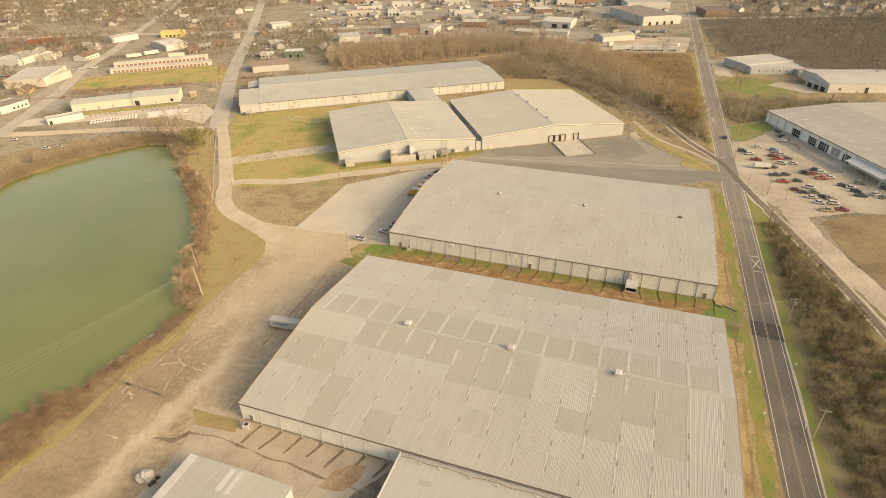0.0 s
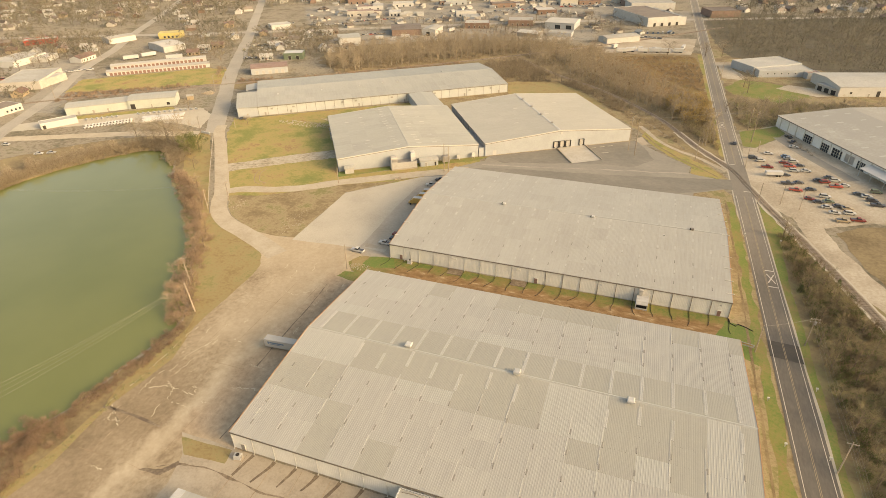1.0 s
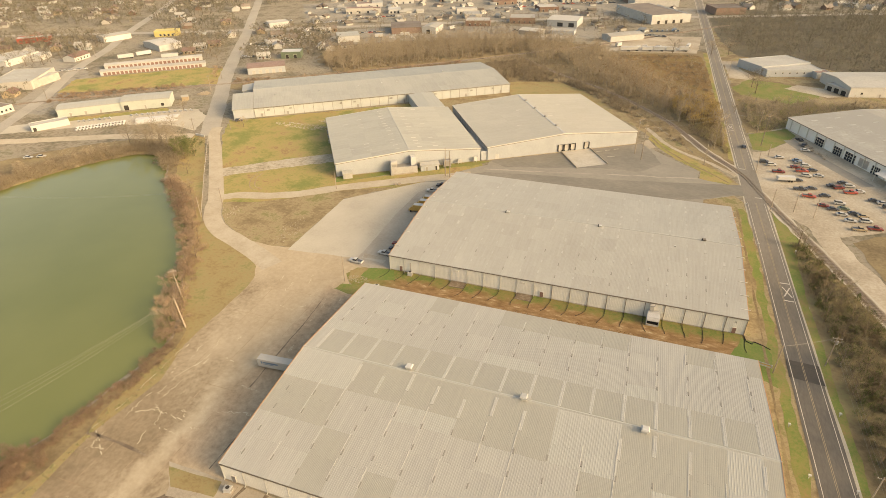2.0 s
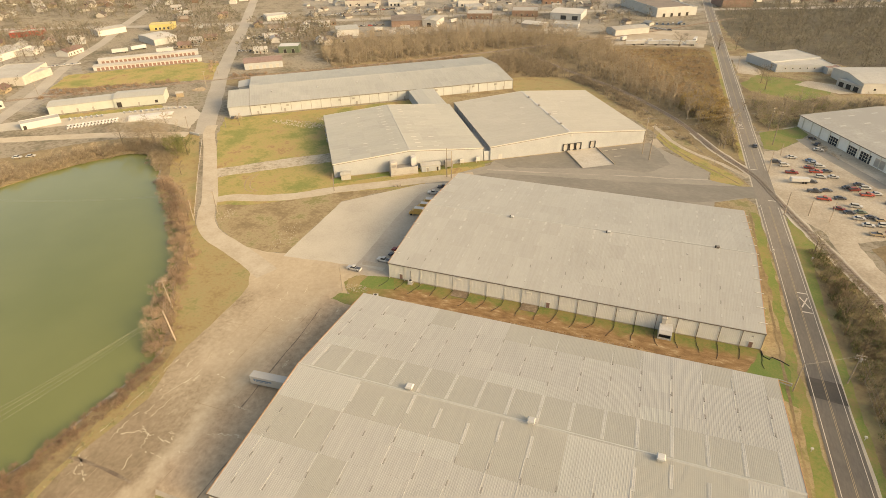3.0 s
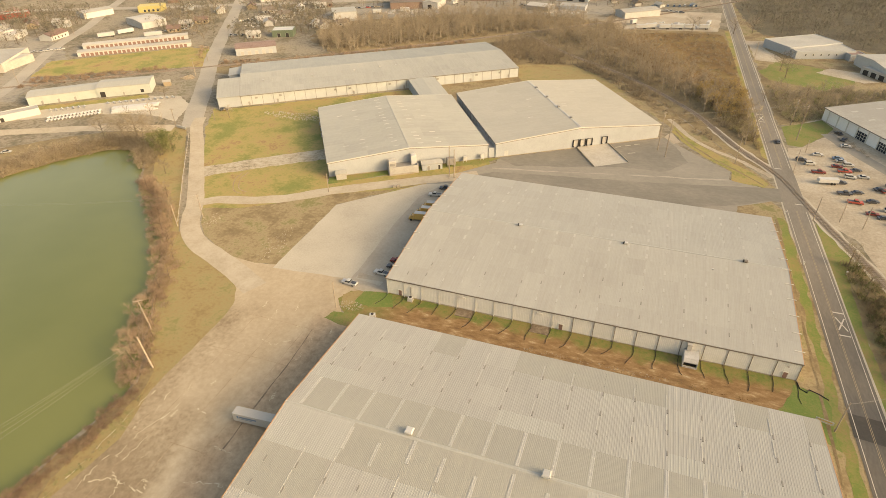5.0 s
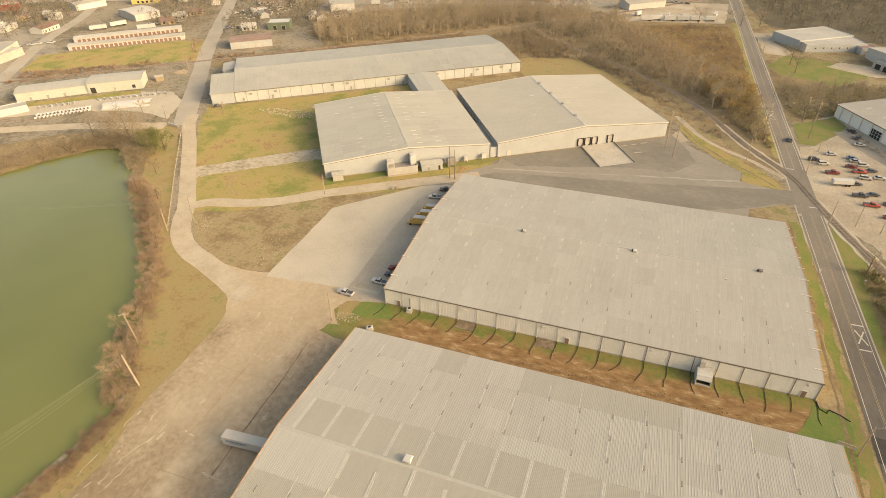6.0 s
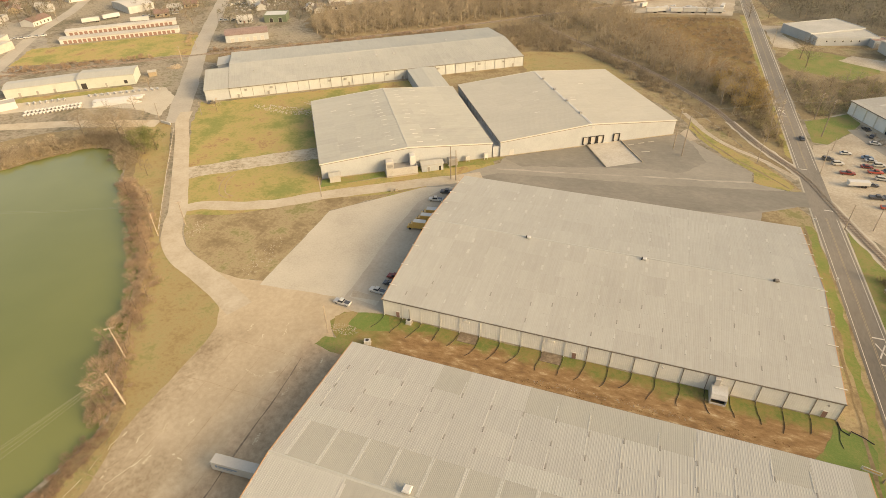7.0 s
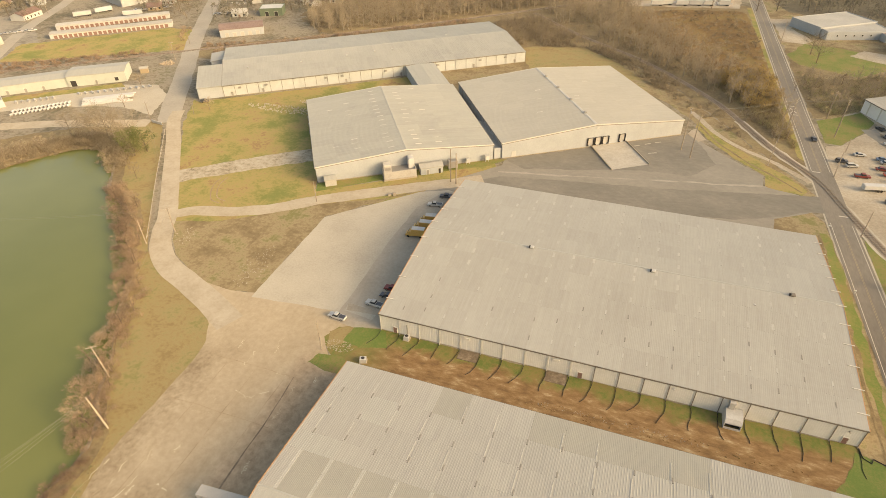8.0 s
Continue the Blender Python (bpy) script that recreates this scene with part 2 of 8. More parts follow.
PALEBARK = surface("pale_bark", ((0.19, 0.15, 0.105), (0.26, 0.21, 0.15), (0.32, 0.265, 0.195)), 0.5, 4, 0.95, 0.2, 6, 0, 0.3)
TWIG_OLIVE = surface("olive_leaves", ((0.10, 0.108, 0.04), (0.145, 0.15, 0.055), (0.19, 0.18, 0.078)), 0.08, 0.6, 0.95, 0, 1, 0, 0.3)
TWIG_RED = surface("reddish_twigs", ((0.235, 0.16, 0.105), (0.31, 0.215, 0.142), (0.37, 0.275, 0.185)), 0.08, 0.5, 0.95, 0, 1, 0, 0.3)
TWIG_FAR = surface("distant_twigs", ((0.185, 0.16, 0.112), (0.25, 0.218, 0.157), (0.32, 0.28, 0.21)), 0.03, 0.3, 0.95, 0, 1, 0, 0.3)
TWIG_DARK = surface("grey_brown_twigs", ((0.135, 0.118, 0.083), (0.185, 0.162, 0.115), (0.24, 0.21, 0.155)), 0.03, 0.3, 0.95, 0, 1, 0, 0.3)
TWIG_PALE = surface("olive_twigs", ((0.26, 0.208, 0.115), (0.345, 0.28, 0.155), (0.30, 0.285, 0.13), (0.40, 0.335, 0.215)), 0.07, 0.5, 0.95, 0, 1, 0, 0.3)
TWIG_GOLD = surface("golden_leaves", ((0.31, 0.225, 0.095), (0.40, 0.29, 0.12), (0.36, 0.31, 0.135)), 0.08, 0.5, 0.95, 0, 1, 0, 0.3)
PINE = surface("evergreen_leaves", ((0.115, 0.125, 0.045), (0.165, 0.17, 0.065), (0.215, 0.205, 0.085)), 0.2, 1, 0.9, 0, 1, 0, 0.3)
POLEWOOD = surface("pole_wood", ((0.25, 0.20, 0.15), (0.33, 0.27, 0.20), (0.40, 0.33, 0.25)), 0.5, 4, 0.9, 0.1, 5, 0, 0.3)
CABLE = paint("weathered_cable", (0.30, 0.275, 0.225), 0.6)
STEEL = paint("rail_steel", (0.36, 0.28, 0.21), 0.5, 0.3)


def wear_shade_yard(name, base, zones):
    """Yard paving toned in zones, by wear and, at the wall, to offset its shade: each zone is (colours, centre line x
    at y = 0, slope of x over y, half width, softness, y from, y to).
    """
    m = surface(name, base, 0.07, 0.7, 0.93, 0.3, 3, stretch=(1, 0.85, 1), mix2=0.5, span=(0.37, 0.63))
    n, l = m.node_tree.nodes, m.node_tree.links
    b = n["Principled BSDF"]
    col = b.inputs["Base Color"].links[0].from_socket
    fac = col.node.inputs[0].links[0].from_socket
    geo = n.new("ShaderNodeNewGeometry")
    sep = n.new("ShaderNodeSeparateXYZ")
    l.new(geo.outputs["Position"], sep.inputs[0])
    wob = n.new("ShaderNodeTexNoise")
    wob.inputs["Scale"].default_value, wob.inputs["Detail"].default_value, wob.inputs["Roughness"].default_value = 0.09, 6, 0.65
    l.new(geo.outputs["Position"], wob.inputs["Vector"])

    def calc(op, a, c, d=None):
        k = n.new("ShaderNodeMath")
        k.operation = op
        for i, v in enumerate((a, c, d)):
            if v is None:
                continue
            if isinstance(v, (int, float)):
                k.inputs[i].default_value = v
            else:
                l.new(v, k.inputs[i])
        return k.outputs[0]

    def ease(v, lo, hi):
        r = n.new("ShaderNodeMapRange")
        r.interpolation_type = "SMOOTHSTEP"
        r.inputs["From Min"].default_value, r.inputs["From Max"].default_value = lo, hi
        l.new(v, r.inputs["Value"])
        return r.outputs[0]

    shake = calc("MULTIPLY_ADD", wob.outputs["Fac"], 16.0, -8.0)
    for cols, x0, slope, half, soft, ya, yb in zones:
        off = calc("ABSOLUTE", calc("SUBTRACT", calc("ADD", sep.outputs["X"], shake), calc("MULTIPLY_ADD", sep.outputs["Y"], slope, x0)), 0)
        near = calc("SUBTRACT", 1.0, ease(off, half - soft, half + soft))
        y = calc("ADD", sep.outputs["Y"], shake)
        mask = calc("MULTIPLY", near, calc("MULTIPLY", ease(y, ya - 6, ya + 6), calc("SUBTRACT", 1.0, ease(y, yb - 6, yb + 6))))
        ramp = n.new("ShaderNodeValToRGB")
        ramp.color_ramp.elements[0].position, ramp.color_ramp.elements[1].position = 0.38, 0.62
        ramp.color_ramp.elements[0].color, ramp.color_ramp.elements[1].color = (*cols[0], 1), (*cols[1], 1)
        l.new(fac, ramp.inputs[0])
        mx = n.new("ShaderNodeMix")
        mx.data_type = "RGBA"
        l.new(mask, mx.inputs[0])
        l.new(col, mx.inputs[6])
        l.new(ramp.outputs[0], mx.inputs[7])
        col = mx.outputs[2]
    l.new(col, b.inputs["Base Color"])
    return m


def washed_strip(name, across, along):
    """Grass that gives way to washed earth along a wandering line of constant y; along: how far the earth reaches."""
    m = surface(name, ((0.21, 0.14, 0.055), (0.215, 0.17, 0.06), (0.165, 0.165, 0.048), (0.115, 0.15, 0.034)), 0.10, 0.75, 0.95, 0.5, 3, span=(0.36, 0.60))
    n, l = m.node_tree.nodes, m.node_tree.links
    b = n["Principled BSDF"]
    grass = b.inputs["Base Color"].links[0].from_socket
    geo, mp, sep = n.new("ShaderNodeNewGeometry"), n.new("ShaderNodeMapping"), n.new("ShaderNodeSeparateXYZ")
    mp.inputs["Scale"].default_value = (0.42, 1.0, 1.0)
    l.new(geo.outputs["Position"], mp.inputs["Vector"])
    l.new(geo.outputs["Position"], sep.inputs[0])
    rill = n.new("ShaderNodeTexNoise")
    rill.inputs["Scale"].default_value, rill.inputs["Detail"].default_value, rill.inputs["Roughness"].default_value = 0.55, 6, 0.68
    l.new(mp.outputs[0], rill.inputs["Vector"])
    earth = n.new("ShaderNodeValToRGB")
    tones = ((0.36, (0.165, 0.10, 0.045)), (0.46, (0.225, 0.132, 0.058)), (0.56, (0.27, 0.17, 0.08)), (0.64, (0.35, 0.25, 0.135)), (0.70, (0.45, 0.36, 0.235)))
    while len(earth.color_ramp.elements) < len(tones):
        earth.color_ramp.elements.new(0.5)
    for e, (at, c) in zip(earth.color_ramp.elements, tones):
        e.position, e.color = at, (*c, 1)
    l.new(rill.outputs["Fac"], earth.inputs[0])
    wob = n.new("ShaderNodeTexNoise")
    wob.inputs["Scale"].default_value, wob.inputs["Detail"].default_value, wob.inputs["Roughness"].default_value = 0.13, 6, 0.7
    l.new(geo.outputs["Position"], wob.inputs["Vector"])
    lift = n.new("ShaderNodeMath")
    lift.operation = "MULTIPLY_ADD"
    l.new(wob.outputs["Fac"], lift.inputs[0])
    lift.inputs[1].default_value = 15.0
    l.new(sep.outputs["Y"], lift.inputs[2])
    edge = n.new("ShaderNodeMapRange")
    edge.interpolation_type = "SMOOTHSTEP"
    edge.inputs["From Min"].default_value, edge.inputs["From Max"].default_value = across + 7.5 + 1.8, across + 7.5 - 1.8
    l.new(lift.outputs[0], edge.inputs["Value"])
    reach = n.new("ShaderNodeMapRange")
    reach.interpolation_type = "SMOOTHSTEP"
    reach.inputs["From Min"].default_value, reach.inputs["From Max"].default_value = along[0], along[1]
    l.new(sep.outputs["X"], reach.inputs["Value"])
    both = n.new("ShaderNodeMath")
    both.operation = "MULTIPLY"
    l.new(edge.outputs[0], both.inputs[0])
    l.new(reach.outputs[0], both.inputs[1])
    mx = n.new("ShaderNodeMix")
    mx.data_type = "RGBA"
    l.new(both.outputs[0], mx.inputs[0])
    l.new(grass, mx.inputs[6])
    l.new(earth.outputs[0], mx.inputs[7])
    l.new(mx.outputs[2], b.inputs["Base Color"])
    return m


GAPGROUND = washed_strip("washed_earth_and_grass", -4.6, (-8.0, 12.0))
ROAD = paling_road("road_asphalt", ((0.092, 0.082, 0.068), (0.122, 0.108, 0.09), (0.16, 0.142, 0.118)), ((0.17, 0.148, 0.118), (0.25, 0.218, 0.175)), -40, 120)
YARD = wear_shade_yard("dusty_yard", ((0.215, 0.16, 0.10), (0.285, 0.218, 0.138), (0.345, 0.272, 0.178), (0.42, 0.34, 0.235)),
                 ((((0.19, 0.14, 0.085), (0.31, 0.24, 0.155)), -38, 0.0, 12, 5, -150, -76),
                  (((0.37, 0.295, 0.195), (0.47, 0.385, 0.27)), -18.5, 0.02, 3.2, 2.5, -135, -10),
                  (((0.35, 0.275, 0.18), (0.45, 0.365, 0.25)), -50, 0.0, 40, 4, -22, 30),
                  (((0.34, 0.265, 0.172), (0.44, 0.355, 0.243)), -27, 0.0, 10, 5, -64, -8),
                  # brown asphalt by the wall, colour raised and warmed against the warehouse's shadow
                  (((0.28, 0.205, 0.13), (0.47, 0.36, 0.24)), -5, 0.02, 11, 3.0, -98, -14)))


def glass(name):
    m = bpy.data.materials.new(name)
    m.use_nodes = True
    b = m.node_tree.nodes["Principled BSDF"]
    b.inputs["Base Color"].default_value = (0.03, 0.035, 0.04, 1)
    b.inputs["Roughness"].default_value = 0.08
    b.inputs["Specular IOR Level"].default_value = 0.8
    return m


GLASS = glass("dark_glazing")


def water(name):
    m = bpy.data.materials.new(name)
    m.use_nodes = True
    n, l = m.node_tree.nodes, m.node_tree.links
    b = n["Principled BSDF"]
    geo = n.new("ShaderNodeNewGeometry")
    nz = n.new("ShaderNodeTexNoise")
    nz.inputs["Scale"].default_value, nz.inputs["Detail"].default_value = 0.012, 4
    l.new(geo.outputs["Position"], nz.inputs["Vector"])
    ramp = n.new("ShaderNodeValToRGB")
    ramp.color_ramp.elements[0].position, ramp.color_ramp.elements[1].position = 0.35, 0.65
    ramp.color_ramp.elements[0].color = (0.145, 0.158, 0.05, 1)
    ramp.color_ramp.elements[1].color = (0.185, 0.19, 0.066, 1)
    l.new(nz.outputs["Fac"], ramp.inputs[0])
    l.new(ramp.outputs[0], b.inputs["Base Color"])
    b.inputs["Roughness"].default_value = 0.04
    b.inputs["IOR"].default_value = 1.33
    wv, bp = n.new("ShaderNodeTexNoise"), n.new("ShaderNodeBump")
    wv.inputs["Scale"].default_value, wv.inputs["Detail"].default_value = 0.9, 3
    l.new(geo.outputs["Position"], wv.inputs["Vector"])
    bp.inputs["Strength"].default_value, bp.inputs["Distance"].default_value = 0.02, 0.03
    l.new(wv.outputs["Fac"], bp.inputs["Height"])
    l.new(bp.outputs[0], b.inputs["Normal"])
    return m


WATER = water("green_pond_water")


# ------------------------------------------------------------ mesh helpers
class MB:
    """Gathers vertices and faces for one mesh."""

    def __init__(self):
        self.v, self.f = [], []

    def add(self, verts, faces):
        k = len(self.v)
        self.v += [tuple(p) for p in verts]
        self.f += [tuple(i + k for i in face) for face in faces]
        return self

    def box(self, x0, x1, y0, y1, z0, z1):
        return self.add([(x0, y0, z0), (x1, y0, z0), (x1, y1, z0), (x0, y1, z0), (x0, y0, z1), (x1, y0, z1), (x1, y1, z1), (x0, y1, z1)],
                        [(0, 3, 2, 1), (4, 5, 6, 7), (0, 1, 5, 4), (1, 2, 6, 5), (2, 3, 7, 6), (3, 0, 4, 7)])

    def bevel_box(self, x0, x1, y0, y1, z0, z1, b):
        """A box whose upper edges are chamfered."""
        lo = [(x0, y0), (x1, y0), (x1, y1), (x0, y1)]
        hi = [(x0 + b, y0 + b), (x1 - b, y0 + b), (x1 - b, y1 - b), (x0 + b, y1 - b)]
        v = [(*p, z0) for p in lo] + [(*p, z1 - b) for p in lo] + [(*p, z1) for p in hi]
        f = [(0, 3, 2, 1), (8, 9, 10, 11)]
        for i in range(4):
            j = (i + 1) % 4
            f += [(i, j, 4 + j, 4 + i), (4 + i, 4 + j, 8 + j, 8 + i)]
        return self.add(v, f)

    def prism(self, profile, axis, a0, a1):
        """A closed profile pushed along an axis: for 'x' it lies in (y, z), for 'y' in (x, z), for 'z' in (x, y)."""
        put = {"x": lambda p, a: (a, p[0], p[1]), "y": lambda p, a: (p[0], a, p[1]), "z": lambda p, a: (p[0], p[1], a)}[axis]
        n = len(profile)
        v = [put(p, a0) for p in profile] + [put(p, a1) for p in profile]
        f = [tuple(range(n))[::-1], tuple(range(n, 2 * n))] + [(i, (i + 1) % n, n + (i + 1) % n, n + i) for i in range(n)]
        return self.add(v, f)

    def tube(self, points, r0, r1=None, sides=6):
        pts = [Vector(p) for p in points]
        r1 = r0 if r1 is None else r1
        rings = []
        for i, p in enumerate(pts):
            d = (pts[min(i + 1, len(pts) - 1)] - pts[max(i - 1, 0)]).normalized()
            a = d.cross(Vector((0, 0, 1)) if abs(d.z) < 0.9 else Vector((1, 0, 0))).normalized()
            b = d.cross(a)
            r = r0 + (r1 - r0) * i / (len(pts) - 1)
            rings.append([p + r * (math.cos(t) * a + math.sin(t) * b) for t in (2 * math.pi * k / sides for k in range(sides))])
        v = [q for ring in rings for q in ring]
        f = [(i * sides + k, i * sides + (k + 1) % sides, (i + 1) * sides + (k + 1) % sides, (i + 1) * sides + k)
             for i in range(len(rings) - 1) for k in range(sides)]
        f += [tuple(range(sides))[::-1], tuple(range(len(v) - sides, len(v)))]
        return self.add(v, f)

    def wheel(self, x, y, z, r, w, sides=12):
        """A wheel that turns about the local y axis."""
        ring = [(x + r * math.cos(2 * math.pi * k / sides), z + r * math.sin(2 * math.pi * k / sides)) for k in range(sides)]
        return self.prism(ring, "y", y - w / 2, y + w / 2)

    def mesh(self, name):
        me = bpy.data.meshes.new(name)
        me.from_pydata(self.v, [], self.f)
        bm = bmesh.new()
        bm.from_mesh(me)
        bmesh.ops.recalc_face_normals(bm, faces=bm.faces)
        bm.to_mesh(me)
        bm.free()
        return me


def part(name, mb, material, parent=None, label="", m=None):
    """Links one mesh as a part of a thing, or as a thing of its own."""
    me = mb if isinstance(mb, bpy.types.Mesh) else mb.mesh(name)
    if material is not None and not me.materials:
        me.materials.append(material)
    ob = new(name, me)
    if parent is not None:
        ob.parent = parent
    if m is not None:
        ob.matrix_basis = m
    return tagged(ob, label) if label else ob


def thing(name, m, label, category, group="", kind=""):
    ob = new(name)
    ob.empty_display_size = 0.5
    ob.matrix_basis = m
    return tagged(ob, label, category, group, kind)


def rough_outline(pts, step=2.0, amp=0.5, seed=0):
    out = []
    n = len(pts)
    for i in range(n):
        a, b = Vector(pts[i]), Vector(pts[(i + 1) % n])
        d = b - a
        k = max(1, int(d.length / step))
        nrm = Vector((-d.y, d.x)).normalized() if d.length else Vector((0, 0))
        for j in range(k):
            p = a + d * j / k
            w = noise.noise((p.x * 0.21, p.y * 0.21, seed + 3.3)) + 0.5 * noise.noise((p.x * 0.7, p.y * 0.7, seed + 9.1))
            out.append(tuple(p + nrm * w * amp))
    return out


def smooth_line(pts, k=6):
    """A smooth line through the points."""
    p = [Vector(q) for q in pts]
    p = [2 * p[0] - p[1]] + p + [2 * p[-1] - p[-2]]
    out = []
    for i in range(1, len(p) - 2):
        for j in range(k):
            t = j / k
            a, b, c, d = p[i - 1], p[i], p[i + 1], p[i + 2]
            out.append(0.5 * (2 * b + (c - a) * t + (2 * a - 5 * b + 4 * c - d) * t * t + (3 * b - a - 3 * c + d) * t ** 3))
    return out + [p[-2]]


def patch(name, pts, z, material, label, category, amp=0.5, step=2.0, depth=0.25, m=None):
    """A sheet of ground with an uneven outline; its skirt goes down into the ground."""
    o = rough_outline(pts, step, amp, len(name)) if amp else [tuple(p) for p in pts]
    bm = bmesh.new()
    vs = [bm.verts.new((x, y, z)) for x, y in o]
    es = [bm.edges.new((vs[i], vs[(i + 1) % len(vs)])) for i in range(len(vs))]
    bmesh.ops.triangle_fill(bm, use_beauty=True, use_dissolve=False, edges=es)
    for f in bm.faces:
        if f.normal.z < 0:
            f.normal_flip()
    me = bpy.data.meshes.new(name)
    bm.to_mesh(me)
    bm.free()
    me.materials.append(material)
    ob = new(name, me)
    return tagged(ob, label, category, kind="structure")


def strip(name, line, width, z, material, label, category, w1=None, amp=0.3, kind="structure"):
    """A band of ground along a line."""
    p = [Vector(q).to_2d() for q in line]
    w1 = width if w1 is None else w1
    mb = MB()
    left, right = [], []
    for i, q in enumerate(p):
        d = (p[min(i + 1, len(p) - 1)] - p[max(i - 1, 0)]).normalized()
        nrm = Vector((-d.y, d.x))
        w = (width + (w1 - width) * i / (len(p) - 1)) / 2
        left.append(q + nrm * (w + amp * noise.noise((q.x * 0.2, q.y * 0.2, 1.7))))
        right.append(q - nrm * (w + amp * noise.noise((q.x * 0.2, q.y * 0.2, 5.7))))
    v = [(*q, z) for q in left] + [(*q, z) for q in right]
    n = len(p)
    mb.add(v, [(i, n + i, n + i + 1, i + 1) for i in range(n - 1)])
    ob = part(name, mb, material)
    return tagged(ob, label, category, kind=kind)


# ------------------------------------------------------------ ground, water, roads
POND = [(-62, -128), (-57, -111), (-53, -98), (-52, -85), (-51, -70), (-51, -60), (-55, -52), (-61, -47), (-66, -37), (-73, -28), (-84, -12), (-92, -1), (-103, 9), (-113, 19),
        (-122, 28), (-132, 33), (-142, 39), (-150, 49), (-158, 58), (-165, 63.5), (-172, 65.5), (-179, 65), (-186, 61.5), (-193, 52), (-200, 41), (-206, 30), (-211, 14),
        (-213, 0), (-210, -14), (-200, -40), (-180, -75), (-150, -105), (-110, -130), (-80, -138)]
POND_EDGE = rough_outline([tuple(p) for p in smooth_line(POND + POND[:1], 4)][:-1], 1.5, 0.8, 4)


def ground():
    """One sheet out to the horizon, with the pond's basin let into it."""
    bm = bmesh.new()
    c = Vector((sum(p[0] for p in POND) / len(POND), sum(p[1] for p in POND) / len(POND)))
    rim = [bm.verts.new(((Vector(p) - c) * 1.003 + c).to_3d()) for p in POND_EDGE]
    es = [bm.edges.new((rim[i], rim[(i + 1) % len(rim)])) for i in range(len(rim))]
    R = 4000
    far = [bm.verts.new((R * math.cos(a), 300 + R * math.sin(a), 0)) for a in (2 * math.pi * k / 48 for k in range(48))]
    es += [bm.edges.new((far[i], far[(i + 1) % 48])) for i in range(48)]
    bmesh.ops.triangle_fill(bm, use_beauty=True, edges=es)
    low = [bm.verts.new((*p, -1.3)) for p in [(Vector(q) - c) * 0.99 + c for q in POND_EDGE]]
    n = len(rim)
    for i in range(n):
        bm.faces.new((rim[i], rim[(i + 1) % n], low[(i + 1) % n], low[i]))
    bm.faces.new(low)
    bmesh.ops.recalc_face_normals(bm, faces=bm.faces)
    for f in bm.faces:
        f.material_index = 1 if f.calc_center_median().z < -0.1 else 0
    me = bpy.data.meshes.new("ground")
    bm.to_mesh(me)
    bm.free()
    me.materials.append(TOWN)
    me.materials.append(SCRUB)
    tagged(new("ground", me), "tan and olive winter ground reaching to the horizon", "ground", kind="structure")


ground()
pw = MB()
pw.add([(*p, -0.45) for p in POND_EDGE], [tuple(range(len(POND_EDGE)))])
tagged(part("water", pw, WATER), "still murky green pond water with soft reflections", "pond", kind="structure")

# grass and scrub
patch("grass_verge", [(-36, -180), (-36, -70), (-41, -55), (-44, -22), (-48, -14), (-55, -9.5), (-68, -3), (-79, 0), (-95, 10), (-110, 28), (-134, 59), (-165, 98), (-176, 98), (-174, 80), (-172, 68), (-158, 61),
                      (-143, 42), (-123, 30.5), (-104, 12), (-93, 1.5), (-85, -9), (-75, -25), (-67, -35), (-60, -46), (-54, -51), (-49, -58), (-49, -70), (-50, -85), (-51, -98), (-55, -111), (-64, -150), (-64, -180)],
      0.03, GOLDGRASS, "mown straw-coloured winter grass bank between the pond and the lane", "grass", 0.5)
patch("pond_bank", [(-62, -140), (-56, -111), (-52, -98), (-51, -85), (-50, -70), (-50, -59), (-54, -51), (-60, -46), (-65, -36.5), (-72, -27.5), (-83, -11.5), (-91, -0.5), (-102, 9.5), (-112, 19.5), (-121, 28.5), (-131, 33.5),
                    (-141, 39.5), (-149, 49.5), (-157, 58.5), (-164, 64), (-166, 72), (-155, 64), (-146, 52), (-139, 44), (-120, 34), (-106, 20), (-97, 6), (-88, -8), (-78, -22), (-68, -33), (-58, -46), (-48.5, -54), (-46.5, -62), (-46.5, -90), (-44.5, -97), (-44.8, -110), (-45.5, -140)],
      0.05, SCRUB, "brown leaf-littered bank along the pond's edge", "bank", 0.7)
patch("west_bank", [(-158, 57.2), (-165, 62.8), (-172, 64.7), (-179, 64.2), (-185.6, 60.6), (-192.4, 51.4), (-199.3, 40.4), (-205.2, 29.5), (-210.2, 13.6), (-212.2, 0), (-209.4, -14), (-201, -36), (-240, -50), (-260, 0), (-250, 30), (-235, 52), (-215, 72), (-195, 86), (-176, 92)],
      0.04, SCRUB, "brown brush-covered far bank of the pond", "bank", 1.5)
patch("grass_field", [(-116, 51), (-128, 66), (-155, 101), (-170, 128), (-166, 126), (-64, 197), (-60, 172), (-100, 135), (-61, 70), (-57, 60), (-84, 38.6), (-101, 31.5), (-108, 38)],
      0.03, GRASS, "patchy green and brown winter grass field by the warehouses", "grass", 0.8)
patch("brown_field", [(-85, 12), (-95, 23), (-100, 27.5), (-81, 32.5), (-53, 54), (-30, 66), (-18, 76), (-45, 48), (-45, 2), (-53, 0), (-67, 2)],
      0.03, BROWN, "rough brown grass with bare patches beside the lane", "grass", 0.9)
patch("lane_grass", [(-104, 26), (-62, 66), (-57, 64), (-22, 88), (4, 108), (9, 101), (-8, 78), (-48, 50), (-92, 27)], 0.022, GRASS, "rough grass along both sides of a lane", "grass", 0.5)
